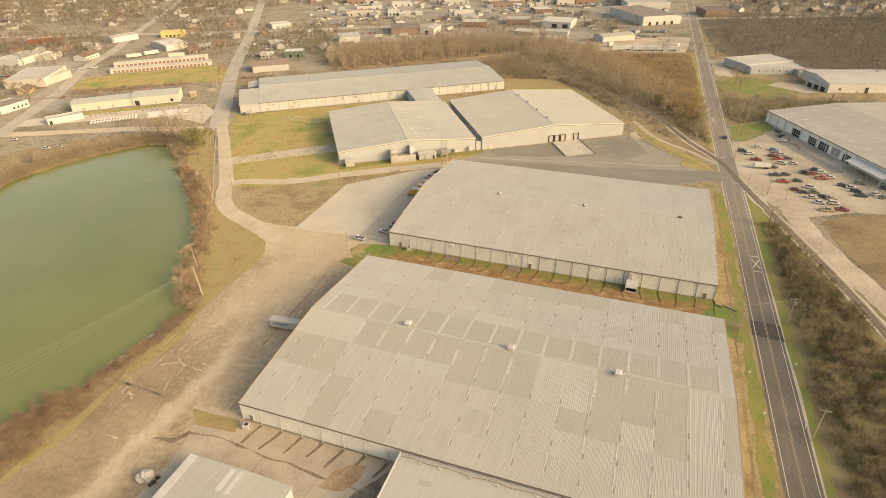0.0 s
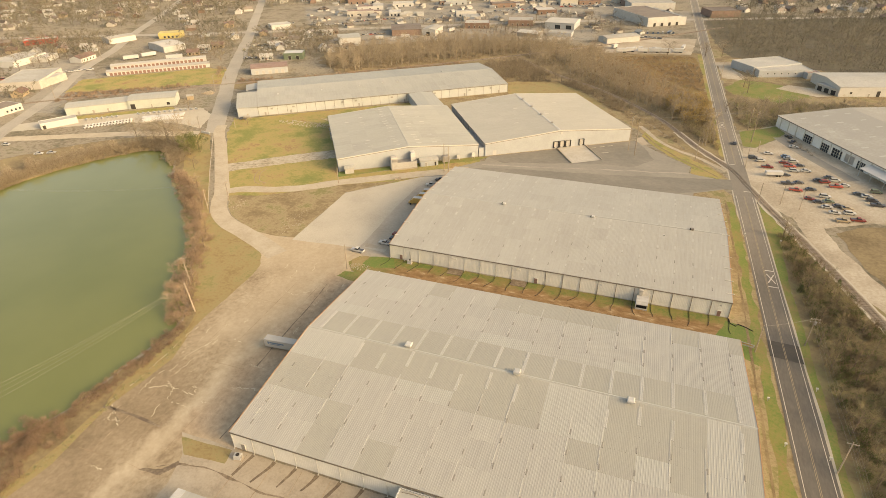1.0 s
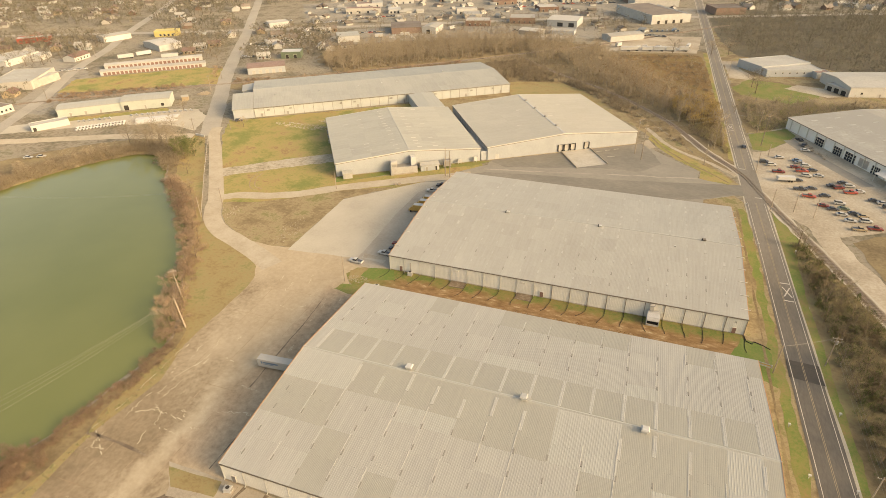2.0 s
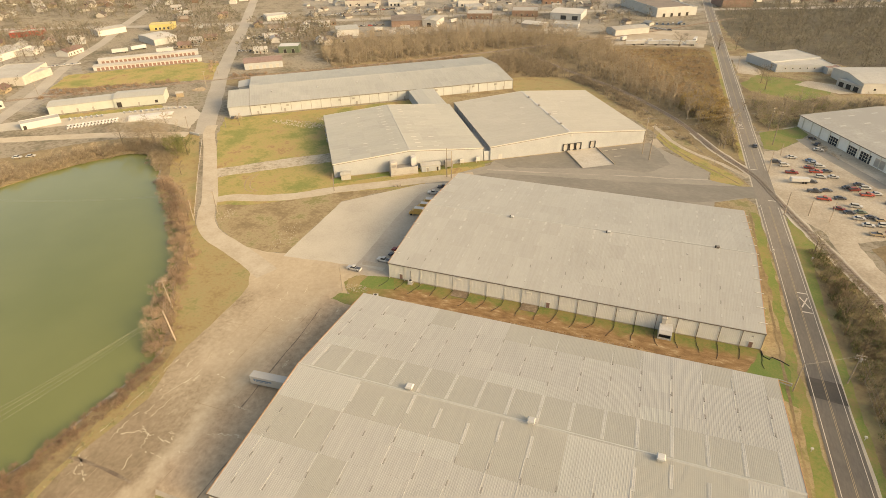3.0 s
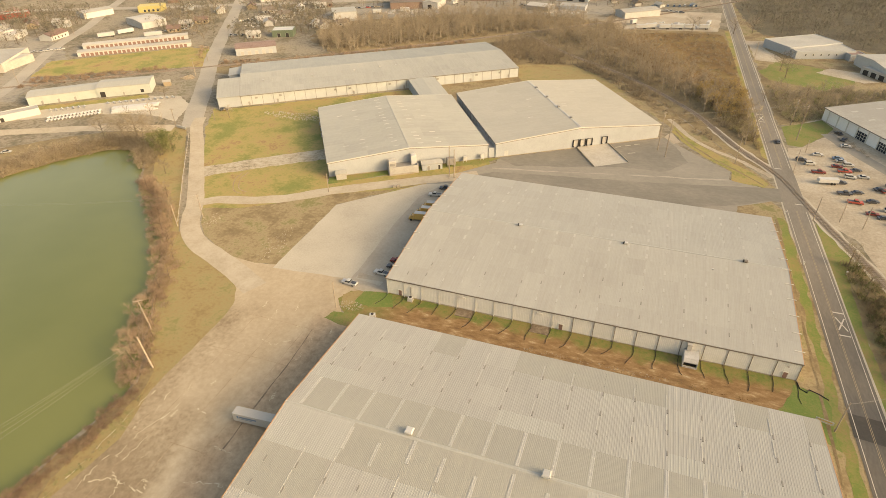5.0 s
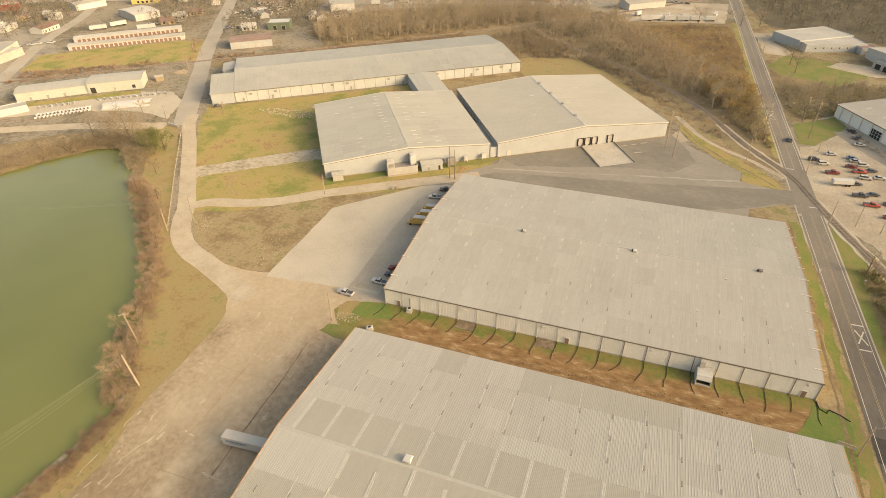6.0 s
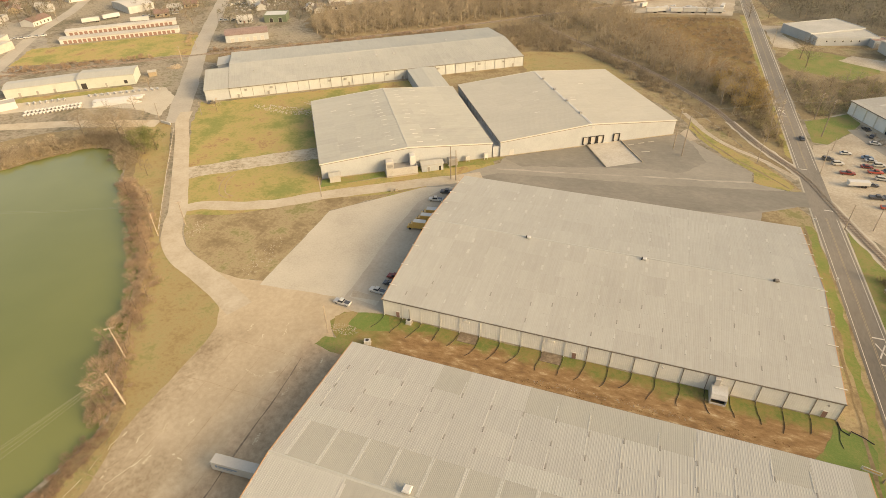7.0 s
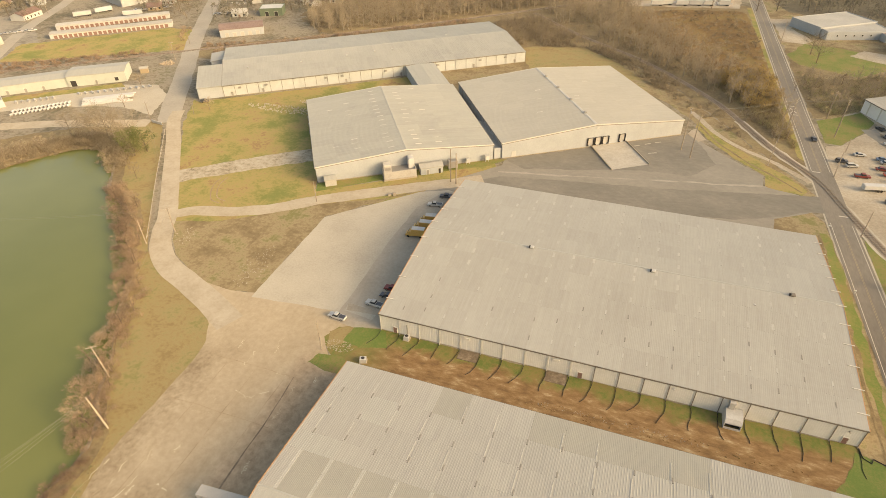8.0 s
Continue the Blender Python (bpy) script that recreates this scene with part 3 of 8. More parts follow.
patch("gap_grass", [(-15.5, -9), (-14, -3), (-1, -0.15), (123, -0.15), (133, -2), (133, -19), (123, -19.3), (-0.5, -19.3), (-6, -16.5), (-12, -11)],
      0.03, GAPGROUND, "green grass and washed red earth strip between two warehouses", "grass", 0.5)
patch("corner_grass", [(112, -18.5), (118, -10), (121, -2), (128, -4), (131, -16), (129, -22), (123.2, -19.5)],
      0.07, LUSH, "bright green grass at the warehouse corner by the road", "grass", 0.8, 1.2)
patch("wall_green", [(-8.4, -7.6), (-7.8, -1.2), (-1, -0.3), (1.8, -0.8), (4.6, -6.2), (-2.4, -8.6)], 0.062, LUSH, "bright green grass at the warehouse's end corner", "grass", 0.5, 1.0)
patch("straw_corner", [(-14, -5.5), (-8.6, -0.9), (-7.4, -3), (-7.8, -8.2), (-11.8, -11.4)], 0.05, GOLDGRASS, "straw-coloured rough grass beside a rubble heap", "grass", 0.5, 1.0)
patch("pole_green", [(-14.4, -18.2), (-12.6, -14.4), (-6, -13.4), (-2, -16), (-4, -19), (-8, -19.2)], 0.064, GREEN, "green grass growing over the yard's edge", "grass", 0.6, 1.0)
patch("road_verge", [(122.3, 80), (112, 90), (112, 97), (116, 101), (125.5, 106), (129.5, 100), (131.5, 60), (132.8, 0), (134, -60), (135.5, -200), (123.2, -200), (123.2, -20), (122.2, 0)],
      0.05, BROWN, "yellow-brown verge grass between warehouse and road", "grass", 0.5)
strip("verge_green", smooth_line([(128, 92), (129.3, 50), (130, 0), (130.5, -50), (131.5, -190)], 12), 3.0, 0.08, GREEN, "green grass strip along the roadside", "grass", amp=1.6)
strip("ditch", smooth_line([(126.5, 92), (127, 50), (127.3, 0), (127.5, -50), (128, -190)], 12), 0.7, 0.1, SCRUB, "dark shallow drainage ditch beside the road", "ditch", amp=0.5)

# yard and lots
patch("yard", [(-45, -190), (-44, -134), (-41, -116), (-43, -97), (-40, -75), (-44.5, -60), (-44.6, -36), (-44.8, -27), (-46.4, -20), (-50, -14.2), (-56.5, -9), (-68, -3), (-79, 0), (-88, 6), (-87, 12), (-67, 2), (-53, 0.5), (-45, 2), (-20, 4), (0, 0), (-12, -3), (-14.5, -8), (-10, -14), (-1, -19.2), (-0.6, -97), (20, -98), (20, -190)],
      0.045, YARD, "dusty tan concrete yard with worn patches and faint lines", "yard", 0.35, 1.5)
patch("gravel_lot", [(-45, 0), (-45, 47.5), (-17, 75.5), (-7, 80), (-0.2, 79), (-0.2, 0), (-18, 2.5)],
      0.06, GRAVEL, "pale grey gravel lot beside the warehouse", "lot", 0.3)
# grey asphalt outlined along the end wall's shadow, some of that shade in its tone
patch("parking_strip", [(-17, -1), (-15.5, 3), (-15, 12), (-15.5, 40), (-14.5, 64), (-8, 78), (-0.3, 78), (-0.3, 0.2), (-8, -2)],
      0.075, LOTASPHALT, "grey asphalt parking strip with its edge along the warehouse's shadow", "asphalt", 0.35)
patch("pale_slab", [(-14.2, 7.2), (-8.4, 6.9), (-3.6, 5.6), (-4.2, 2.6), (-13.8, 3.8)], 0.095, GRAVEL, "pale concrete slab set in the asphalt strip", "concrete", 0.15, 1.0)
strip("lane", smooth_line([(-44, -12), (-57, -5.5), (-70, 0), (-81, 4.5), (-91, 12), (-98, 21), (-105, 32), (-125, 57), (-145, 82), (-161, 101), (-168, 113)], 24), 8.4, 0.08, DIRTLANE,
      "narrow pale dirt lane curving round the pond", "lane", 6.4, 0.15)
strip("cross_lane", smooth_line([(-103, 30.5), (-96, 35.5), (-90, 37.5), (-83, 39), (-68, 46), (-54, 57), (-32, 71), (-12, 83), (4, 92)], 20), 6.0, 0.085, DIRTLANE,
      "cracked pale lane between warehouse and gravel lot", "lane", 7.5, 0.5)
strip("field_drive", smooth_line([(-121, 55), (-113, 62), (-103, 70), (-90, 80), (-74, 91)], 20), 10.5, 0.07, BROKEN, "old broken asphalt drive across the field", "drive", 12, 0.9)
patch("gap_apron", [(-8, 79), (-16, 76), (-12, 84), (8, 106.5), (8, 112), (82, 160), (86, 158), (90, 152), (102, 139), (112, 129.7), (111, 121), (124, 117), (128, 112), (126, 105.5), (113, 97), (112, 90), (122, 79.5)],
      0.055, APRON, "weathered grey asphalt apron in front of the loading docks", "asphalt", 0.5)
patch("wall_lawn", [(-60.2, 68.6), (-57.5, 63), (-38, 77.8), (-22.5, 88.2), (-9.8, 96.6), (2, 103.5), (9.5, 112.5), (4.6, 110.6), (3.0, 110.3)],
      0.065, GREEN, "green grass along the foot of a cream warehouse wall", "grass", 0.4, 1.5)
patch("old_apron", [(8.5, 112.5), (79.5, 159), (82.5, 160), (88, 150), (94, 134), (84, 121), (60, 118), (30, 110), (18, 106)],
      0.065, DRIVE, "dark weathered asphalt in front of the loading docks", "asphalt", 1.2)
strip("apron_kerb", smooth_line([(8, 100.5), (30, 104.5), (47, 107.8), (72, 113.2), (96, 117.4), (111, 121)], 6), 0.7, 0.078, STREET, "pale dusty crumbling edge between two asphalt layers", "edge", amp=1.2)
patch("corner_slab", [(82.4, 161.5), (86.8, 154), (90.2, 157.2), (86, 168), (84, 166)], 0.085, CONCRETE, "pale concrete slab at a warehouse corner", "slab", 0.1)
patch("ditch_grass", [(112.4, 129.8), (111.5, 121), (112.5, 120), (124.6, 117), (127, 121.5), (121.5, 131), (116, 137), (108, 146), (98, 158), (90, 172), (87, 178), (86, 170), (91, 158), (102, 141)], 0.068, GRASS, "yellow-green grass ditch beside an asphalt apron", "grass", 0.7, 1.5)
strip("ditch_line", smooth_line([(87.5, 172), (94.8, 156.6), (106, 140.5), (115.3, 130.8), (124.8, 119.7)], 8), 0.9, 0.088, SCRUB, "dark wet bottom of a grass ditch", "ditch", amp=0.6)
patch("dark_drive", [(-4, 86), (10, 97), (40, 102), (80, 108), (108, 114), (124, 117.2), (131.5, 118.5), (132.2, 106.5), (126, 106), (112, 97.5), (100, 92), (60, 87), (20, 82), (-4, 80)],
      0.07, DRIVE, "darker resurfaced asphalt drive behind the warehouse", "asphalt", 0.6)
patch("front_yard", [(-17, -97.3), (-1, -97.4), (60, -97.4), (60, -190), (-12, -190), (-9, -112), (-12, -103)],
      0.068, CONCRETE, "pale concrete slabs in front of the warehouse doors", "concrete", 0.3)
patch("lawn_plot", [(-16, -98.6), (-0.5, -98), (0.3, -102), (-11.5, -103.2)], 0.09, GOLDGRASS, "small rectangle of yellowed grass edged with kerb", "grass", 0.2, 1.0)
patch("dock_pad", [(41.4, 136.4), (55.6, 145.3), (67.2, 125.6), (53, 116.4)], 0.08, PADGREY, "pale concrete truck dock pad with kerbs", "concrete", 0.0)
patch("rail_verge", [(78, 213), (95, 182), (104, 165), (112, 150), (126, 126), (129.5, 119), (126, 116.5), (112, 130), (90, 167), (72, 196), (44, 224), (8, 206), (-10, 238), (30, 262), (60, 240)],
      0.04, BROWN, "yellow-brown grass between warehouse and railway", "grass", 0.8)
strip("track_road", smooth_line([(84, 188), (95, 165), (106.3, 151.5), (116.1, 143.7), (125, 133.8), (129, 129)], 8), 2.6, 0.07, LOT, "pale dirt track along the railway", "track", amp=0.7)

# highway
def road_x(y):
    return 136.8 - 0.0165 * y - 0.0055 * min(max(y - 60, 0), 140)


road_line = [(road_x(y), y) for y in range(-260, 1000, 20)]
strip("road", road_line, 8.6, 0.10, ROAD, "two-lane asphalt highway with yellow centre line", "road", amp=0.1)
strip("road_shoulder", road_line, 9.8, 0.045, GRAVEL, "narrow pale gravel shoulder along the highway", "shoulder", amp=0.5)
for side in (-1, 1):
    strip("edge_line", [(x + side * 3.45, y) for x, y in road_line if y < 117], 0.16, 0.114, WHITE_LINE, "solid white edge line", "road marking", amp=0)
    strip("edge_line", [(x + side * 3.45, y) for x, y in road_line if y > 138], 0.16, 0.114, WHITE_LINE, "solid white edge line", "road marking", amp=0)
    strip("centre_line", [(x + side * 0.17, y) for x, y in road_line if y < 117], 0.12, 0.114, YELLOW_LINE, "solid yellow centre line", "road marking", amp=0)
    strip("centre_line", [(x + side * 0.17, y) for x, y in road_line if y > 138], 0.12, 0.114, YELLOW_LINE, "solid yellow centre line", "road marking", amp=0)


def bar(name, a, b, w, z, material, label, category):
    return strip(name, [a, b], w, z, material, label, category, amp=0)


for y0, lane in ((29.5, 1), (203.5, -1)):
    cx = road_x(y0) + lane * 1.75
    bar("crossing_mark", (cx - 1.2, y0 - 3), (cx + 1.2, y0 + 3), 0.4, 0.116, WHITE_LINE, "white painted railway crossing cross", "road marking")
    bar("crossing_mark", (cx + 1.2, y0 - 3), (cx - 1.2, y0 + 3), 0.4, 0.116, WHITE_LINE, "white painted railway crossing cross", "road marking")
    for dy in (-5.5, 5.5):
        bar("crossing_bar", (cx - 1.5, y0 + dy), (cx + 1.5, y0 + dy), 0.5, 0.116, WHITE_LINE, "white painted transverse bar", "road marking")
bar("stop_line", (road_x(106) + 0.3, 106), (road_x(106) + 3.3, 106), 0.5, 0.116, WHITE_LINE, "white painted stop line before the rails", "road marking")
bar("stop_line", (road_x(139) - 3.3, 139.2), (road_x(139) - 0.3, 139.2), 0.5, 0.116, WHITE_LINE, "white painted stop line before the rails", "road marking")
patch("road_patch", [(132.6, -16), (141.6, -17), (141.4, -8.5), (132.7, -8)], 0.113, surface("dark_patch_asphalt", ((0.055, 0.049, 0.041), (0.068, 0.060, 0.050), (0.085, 0.075, 0.062)), 0.2, 2, 0.85, 0.1, 6),
      "dark patch across the highway", "road patch", 0.15)

# railway
RAIL_LINE = smooth_line([(-30, 345), (10, 300), (45, 268), (66, 245), (84, 221), (99, 197), (115, 161), (131, 133), (137.3, 113), (143.5, 92.5), (150.3, 72.3), (156.5, 53), (162.4, 34), (170, 7), (177, -25), (184, -70), (190, -170)], 10)
strip("ballast_shoulder", [p for p in RAIL_LINE if p[1] < 185], 5.4, 0.075, GRAVEL, "pale stony shoulder beside the railway", "ballast", amp=0.8)
strip("ballast", RAIL_LINE, 3.6, 0.09, BALLAST, "brown stone ballast under the railway", "ballast", amp=0.3)


def offset_line(line, off):
    p = [Vector(q).to_2d() for q in line]
    out = []
    for i, q in enumerate(p):
        d = (p[min(i + 1, len(p) - 1)] - p[max(i - 1, 0)]).normalized()
        out.append(q + Vector((-d.y, d.x)) * off)
    return out


def railway(line, label):
    track = thing("railway_track", Matrix.Identity(4), label, "railway", kind="structure")
    for off in (-0.72, 0.72):
        mb = MB()
        o = offset_line(line, off)
        mb.tube([(q.x, q.y, 0.24) for q in o], 0.09, sides=4)
        part("rail", mb, STEEL, track)
    ties = MB()
    p = [Vector(q).to_2d() for q in line]
    for a, b in zip(p, p[1:]):
        d = b - a
        n = max(1, int(d.length / 0.75))
        u = d.normalized()
        w = Vector((-u.y, u.x))
        for k in range(n):
            c = a + d * k / n
            q = [c + u * sx * 0.12 + w * sy * 1.3 for sx, sy in ((-1, -1), (1, -1), (1, 1), (-1, 1))]
            ties.add([(*v, 0.05) for v in q] + [(*v, 0.19) for v in q], [(4, 5, 6, 7), (0, 1, 5, 4), (1, 2, 6, 5), (2, 3, 7, 6), (3, 0, 4, 7)])
    tagged(part("sleepers", ties, BARK, track), kind="stuff")


railway(RAIL_LINE, "single-track railway with brown rails and timber sleepers")
BACK_RAIL = smooth_line([(-700, -60), (-480, 20), (-355, 99), (-326, 122), (-231, 195), (-176, 236), (-79, 313), (-20, 365), (60, 440), (150, 540)], 12)
strip("ballast", BACK_RAIL, 4.5, 0.05, BALLAST, "brown stone ballast under the far railway", "ballast", amp=0.3)
railway(BACK_RAIL, "railway line passing behind the long warehouse")

def M5(u, v):
    """A place in the long warehouse's own directions."""
    a = radians(34.9)
    return (-167.0 + u * math.cos(a) - v * math.sin(a), 128.5 + u * math.sin(a) + v * math.cos(a))


# town streets and lots
strip("street", smooth_line([(-163, 100), (-172, 112), (-200, 155), (-240, 215), (-265, 256), (-334, 372), (-385, 453), (-450, 558), (-560, 730), (-640, 860)], 8), 11.5, 0.06, STREET,
      "pale worn town street running away from the pond", "street", 10, 0.9)
strip("side_street", smooth_line([(-285, 46), (-300, 68), (-335, 130), (-383, 199), (-421, 271), (-467, 343), (-540, 470), (-620, 600)], 8), 9.5, 0.055, STREET, "pale town street past low workshops", "street", amp=0.5)
strip("yard_road", smooth_line([(-172, 96), (-190, 90), (-220, 80), (-250, 66), (-285, 50), (-330, 30), (-420, 0)], 8), 8.5, 0.05, DIRTLANE, "pale gravel track along the pond's far bank", "track", amp=0.8)
patch("pipe_yard", [(-178, 104), (-200, 108), (-214, 105), (-240, 96), (-268, 78), (-292, 62), (-300, 75), (-282, 92), (-250, 118), (-225, 134), (-206, 140), (-188, 128)], 0.045, GRAVEL,
      "pale gravel storage yard beside a long white shed", "lot", 1.2)
patch("storage_lawn", [(-335, 140), (-228, 200), (-250, 238), (-278, 236), (-340, 186), (-355, 175)], 0.04, GRASS, "patchy lawn in front of storage units", "grass", 2)
patch("shed_lawn", [(-280, 96), (-228, 136), (-222, 132), (-240, 118), (-262, 100), (-276, 90)], 0.06, GRASS, "strip of grass in front of a white shed", "grass", 0.6)
patch("link_grass", [tuple(M5(u, v)) for u, v in ((132, -0.3), (189, -0.3), (192, -18), (150, -30), (134, -37))], 0.036, BROWN, "patchy brown grass and bare earth between warehouses", "grass", 0.8)
patch("back_scrub", [(-205, 186), (-50, 293), (-62, 322), (-79, 318), (-176, 241), (-232, 200), (-222, 188)], 0.031, SCRUB, "brown scrub strip behind the long warehouse", "scrub", 1.2)
patch("roadside_grass", [(126.5, 152), (131.6, 142), (132.4, 165), (130.8, 260), (128.5, 400), (121, 400), (124, 300), (126, 220)], 0.038, GRASS, "rough roadside grass beside the highway", "grass", 0.8)
patch("store_brush_floor", [(139.0, 196), (150, 204), (165, 213), (232, 228), (240, 272), (172, 264), (143, 275), (137.5, 292), (137, 240)], 0.037, SCRUB, "brown brush floor behind the store", "scrub", 1.0)
patch("end_grass", [(-12, 236), (-30, 262), (-18, 263), (-2, 268), (18, 273), (31, 260), (42, 248), (58, 224), (44, 224), (10, 207), (2, 212)], 0.045, GOLDGRASS, "straw-coloured grass at the end of a long warehouse", "grass", 1.0)
patch("russet_field", [(52, 298), (84, 262), (100, 250), (124, 246), (124, 330), (118, 388), (80, 384), (46, 372), (30, 330)], 0.035, FIELD, "russet brown field of dead grass and brush", "field", 3)
patch("rail_brush_floor", [(100, 214), (114, 180), (128, 152), (133, 138), (131, 160), (129.5, 200), (127, 250), (100, 254), (84, 266), (70, 274), (84, 240)], 0.036, SCRUB, "brown brush floor between railway and highway", "scrub", 1.2)
patch("wood_scrub", [(-52, 291), (-8, 240), (30, 263), (60, 241), (78, 214), (95, 183), (113, 150), (127, 131), (131, 150), (130, 300), (127, 405), (40, 410), (-120, 412), (-212, 346), (-202, 290), (-80, 314)],
      0.022, SCRUB, "brown leaf-littered scrub ground round the woods", "scrub", 2)
patch("roadside_scrub", [(138, 196), (240, 214), (340, 300), (310, 335), (152, 445), (138, 520), (132, 520), (133, 420), (137, 300)], 0.02, BROWN, "rough tan grass on the far side of the highway", "grass", 2)
patch("wood_floor", [(-160, 255), (-80, 305), (-40, 340), (-10, 310), (30, 270), (64, 236), (80, 212), (98, 182), (104, 186), (86, 222), (62, 256), (40, 300), (30, 360), (36, 405), (-40, 420), (-120, 400), (-200, 340), (-195, 280)],
      0.034, SCRUB, "brown leaf litter under bare woods", "woodland floor", 3)
patch("far_wood_floor", [(133, 640), (134, 520), (140, 440), (148, 395), (172, 380), (212, 365), (240, 334), (300, 324), (420, 362), (560, 425), (700, 560), (620, 700), (420, 675), (260, 640)], 0.034, WOODFLOOR, "dark leaf litter under far woods", "woodland floor", 3)
patch("road_green", [(140.5, 92), (144, 84), (148.5, 70), (145, 62), (144, 30), (144.5, -20), (146, -220), (139.5, -220), (140.8, -20), (140.2, 40)], 0.04, GREEN, "green roadside grass beside the highway", "grass", 0.6)
patch("road_wood_floor", [(143.5, 68), (143.0, 40), (143.3, -40), (145, -220), (250, -220), (230, -60), (215, 10), (168, 30), (158, 56), (151, 68)], 0.034, BRUSHFLOOR, "brown brush floor between road and railway", "scrub", 1.5)
patch("store_lot", [(139, 112), (143, 94), (152, 84), (164, 78), (172, 82), (182, 88), (230, 96), (260, 110), (250, 160), (205, 126), (162, 212), (152, 204), (166, 197), (160, 187), (146, 168), (139.5, 166), (137.5, 140)],
      0.05, LOT, "dusty pale gravel car park in front of a store", "car park", 0.8)
strip("lot_track", smooth_line([(156, 98), (158, 82), (160.5, 64), (165.5, 47), (172.5, 28), (180, 8), (190, -20), (205, -60)], 8), 10, 0.055, LOT, "pale dirt track leading off the car park", "track", amp=1.2)
strip("store_drive", smooth_line([(160.5, 190), (163.5, 181), (169, 168), (177, 152), (186, 134)], 8), 6.5, 0.062, APRON, "grey paved walk and drive along the store front", "pavement", amp=0.4)
patch("store_grass", [(139.5, 194), (149, 200), (161, 209.5), (165, 199), (160, 188), (146, 168.5), (140, 169)], 0.055, GREEN, "green grass island beside the store", "grass", 0.5)
patch("brown_mound", [(167.5, 74), (176.5, 82), (195, 88), (240, 92), (250, 60), (230, 20), (200, -20), (186, 8), (178.5, 28), (172, 46)], 0.06, SCRUB, "rough brown grass mound beside the car park", "grass", 1)
patch("far_lawn", [(137, 292), (142, 276), (170, 262), (190, 280), (195, 300), (170, 314), (150, 318)], 0.045, GREEN, "green lawn beside the highway", "grass", 1.2)
patch("far_lot", [(133, 372), (136, 358), (137.5, 320), (150, 318), (156, 326), (146, 352), (160, 378)], 0.05, LOT, "pale gravel forecourt by the highway", "lot", 0.8)
patch("far_lot", [(172, 300), (196, 284), (206, 288), (198, 306), (182, 312)], 0.052, LOT, "pale concrete loading yard of a workshop", "lot", 0.8)
patch("boat_lot", [(36, 384), (116, 396), (122, 470), (60, 460), (30, 420)], 0.04, LOT, "pale gravel sales lot by the highway", "lot", 1.5)
patch("trade_lot", [(-150, 380), (-215, 340), (-235, 360), (-230, 420), (-110, 470), (20, 500), (30, 440), (-40, 420), (-120, 400)], 0.036, TOWNLOT, "pale trade yards behind the woods", "lot", 3)
patch("shops_lot", [(-300, 440), (-210, 470), (0, 560), (118, 560), (118, 640), (-40, 680), (-300, 620), (-380, 560)], 0.032, TOWNLOT, "pale paved shopping area in town", "lot", 4)
patch("north_lot", [(-405, 170), (-360, 142), (-330, 90), (-300, 100), (-345, 180), (-390, 215), (-460, 230), (-480, 180)], 0.033, TOWNLOT, "dusty lots between low workshops", "lot", 2)
strip("town_road", smooth_line([(-700, 240), (-560, 300), (-440, 345), (-330, 392), (-200, 452), (-60, 520), (60, 565), (126, 585), (240, 625), (420, 690)], 8), 12, 0.05, STREET, "pale main street across town", "street", amp=0.6)


# ------------------------------------------------------------ warehouses
def rib_sheet(w, h, n, rib=0.05, rw=0.09, t=0.04):
    """A ribbed metal sheet, w wide along x and h long along y, its ribs along y, lying on z = 0."""
    prof = [(0, 0)]
    for k in range(n):
        c = (k + 0.5) * w / n
        prof += [(c - rw, t), (c - rw * 0.45, t + rib), (c + rw * 0.45, t + rib), (c + rw, t)]
    prof = [(0, t)] + prof[1:] + [(w, t)]
    v = [(x, 0, z) for x, z in prof] + [(x, h, z) for x, z in prof]
    k = len(prof)
    f = [(i, i + 1, k + i + 1, k + i) for i in range(k - 1)]
    mb = MB().add(v, f)
    mb.box(0.005, w - 0.005, 0.005, h - 0.005, 0, t - 0.006)
    return mb


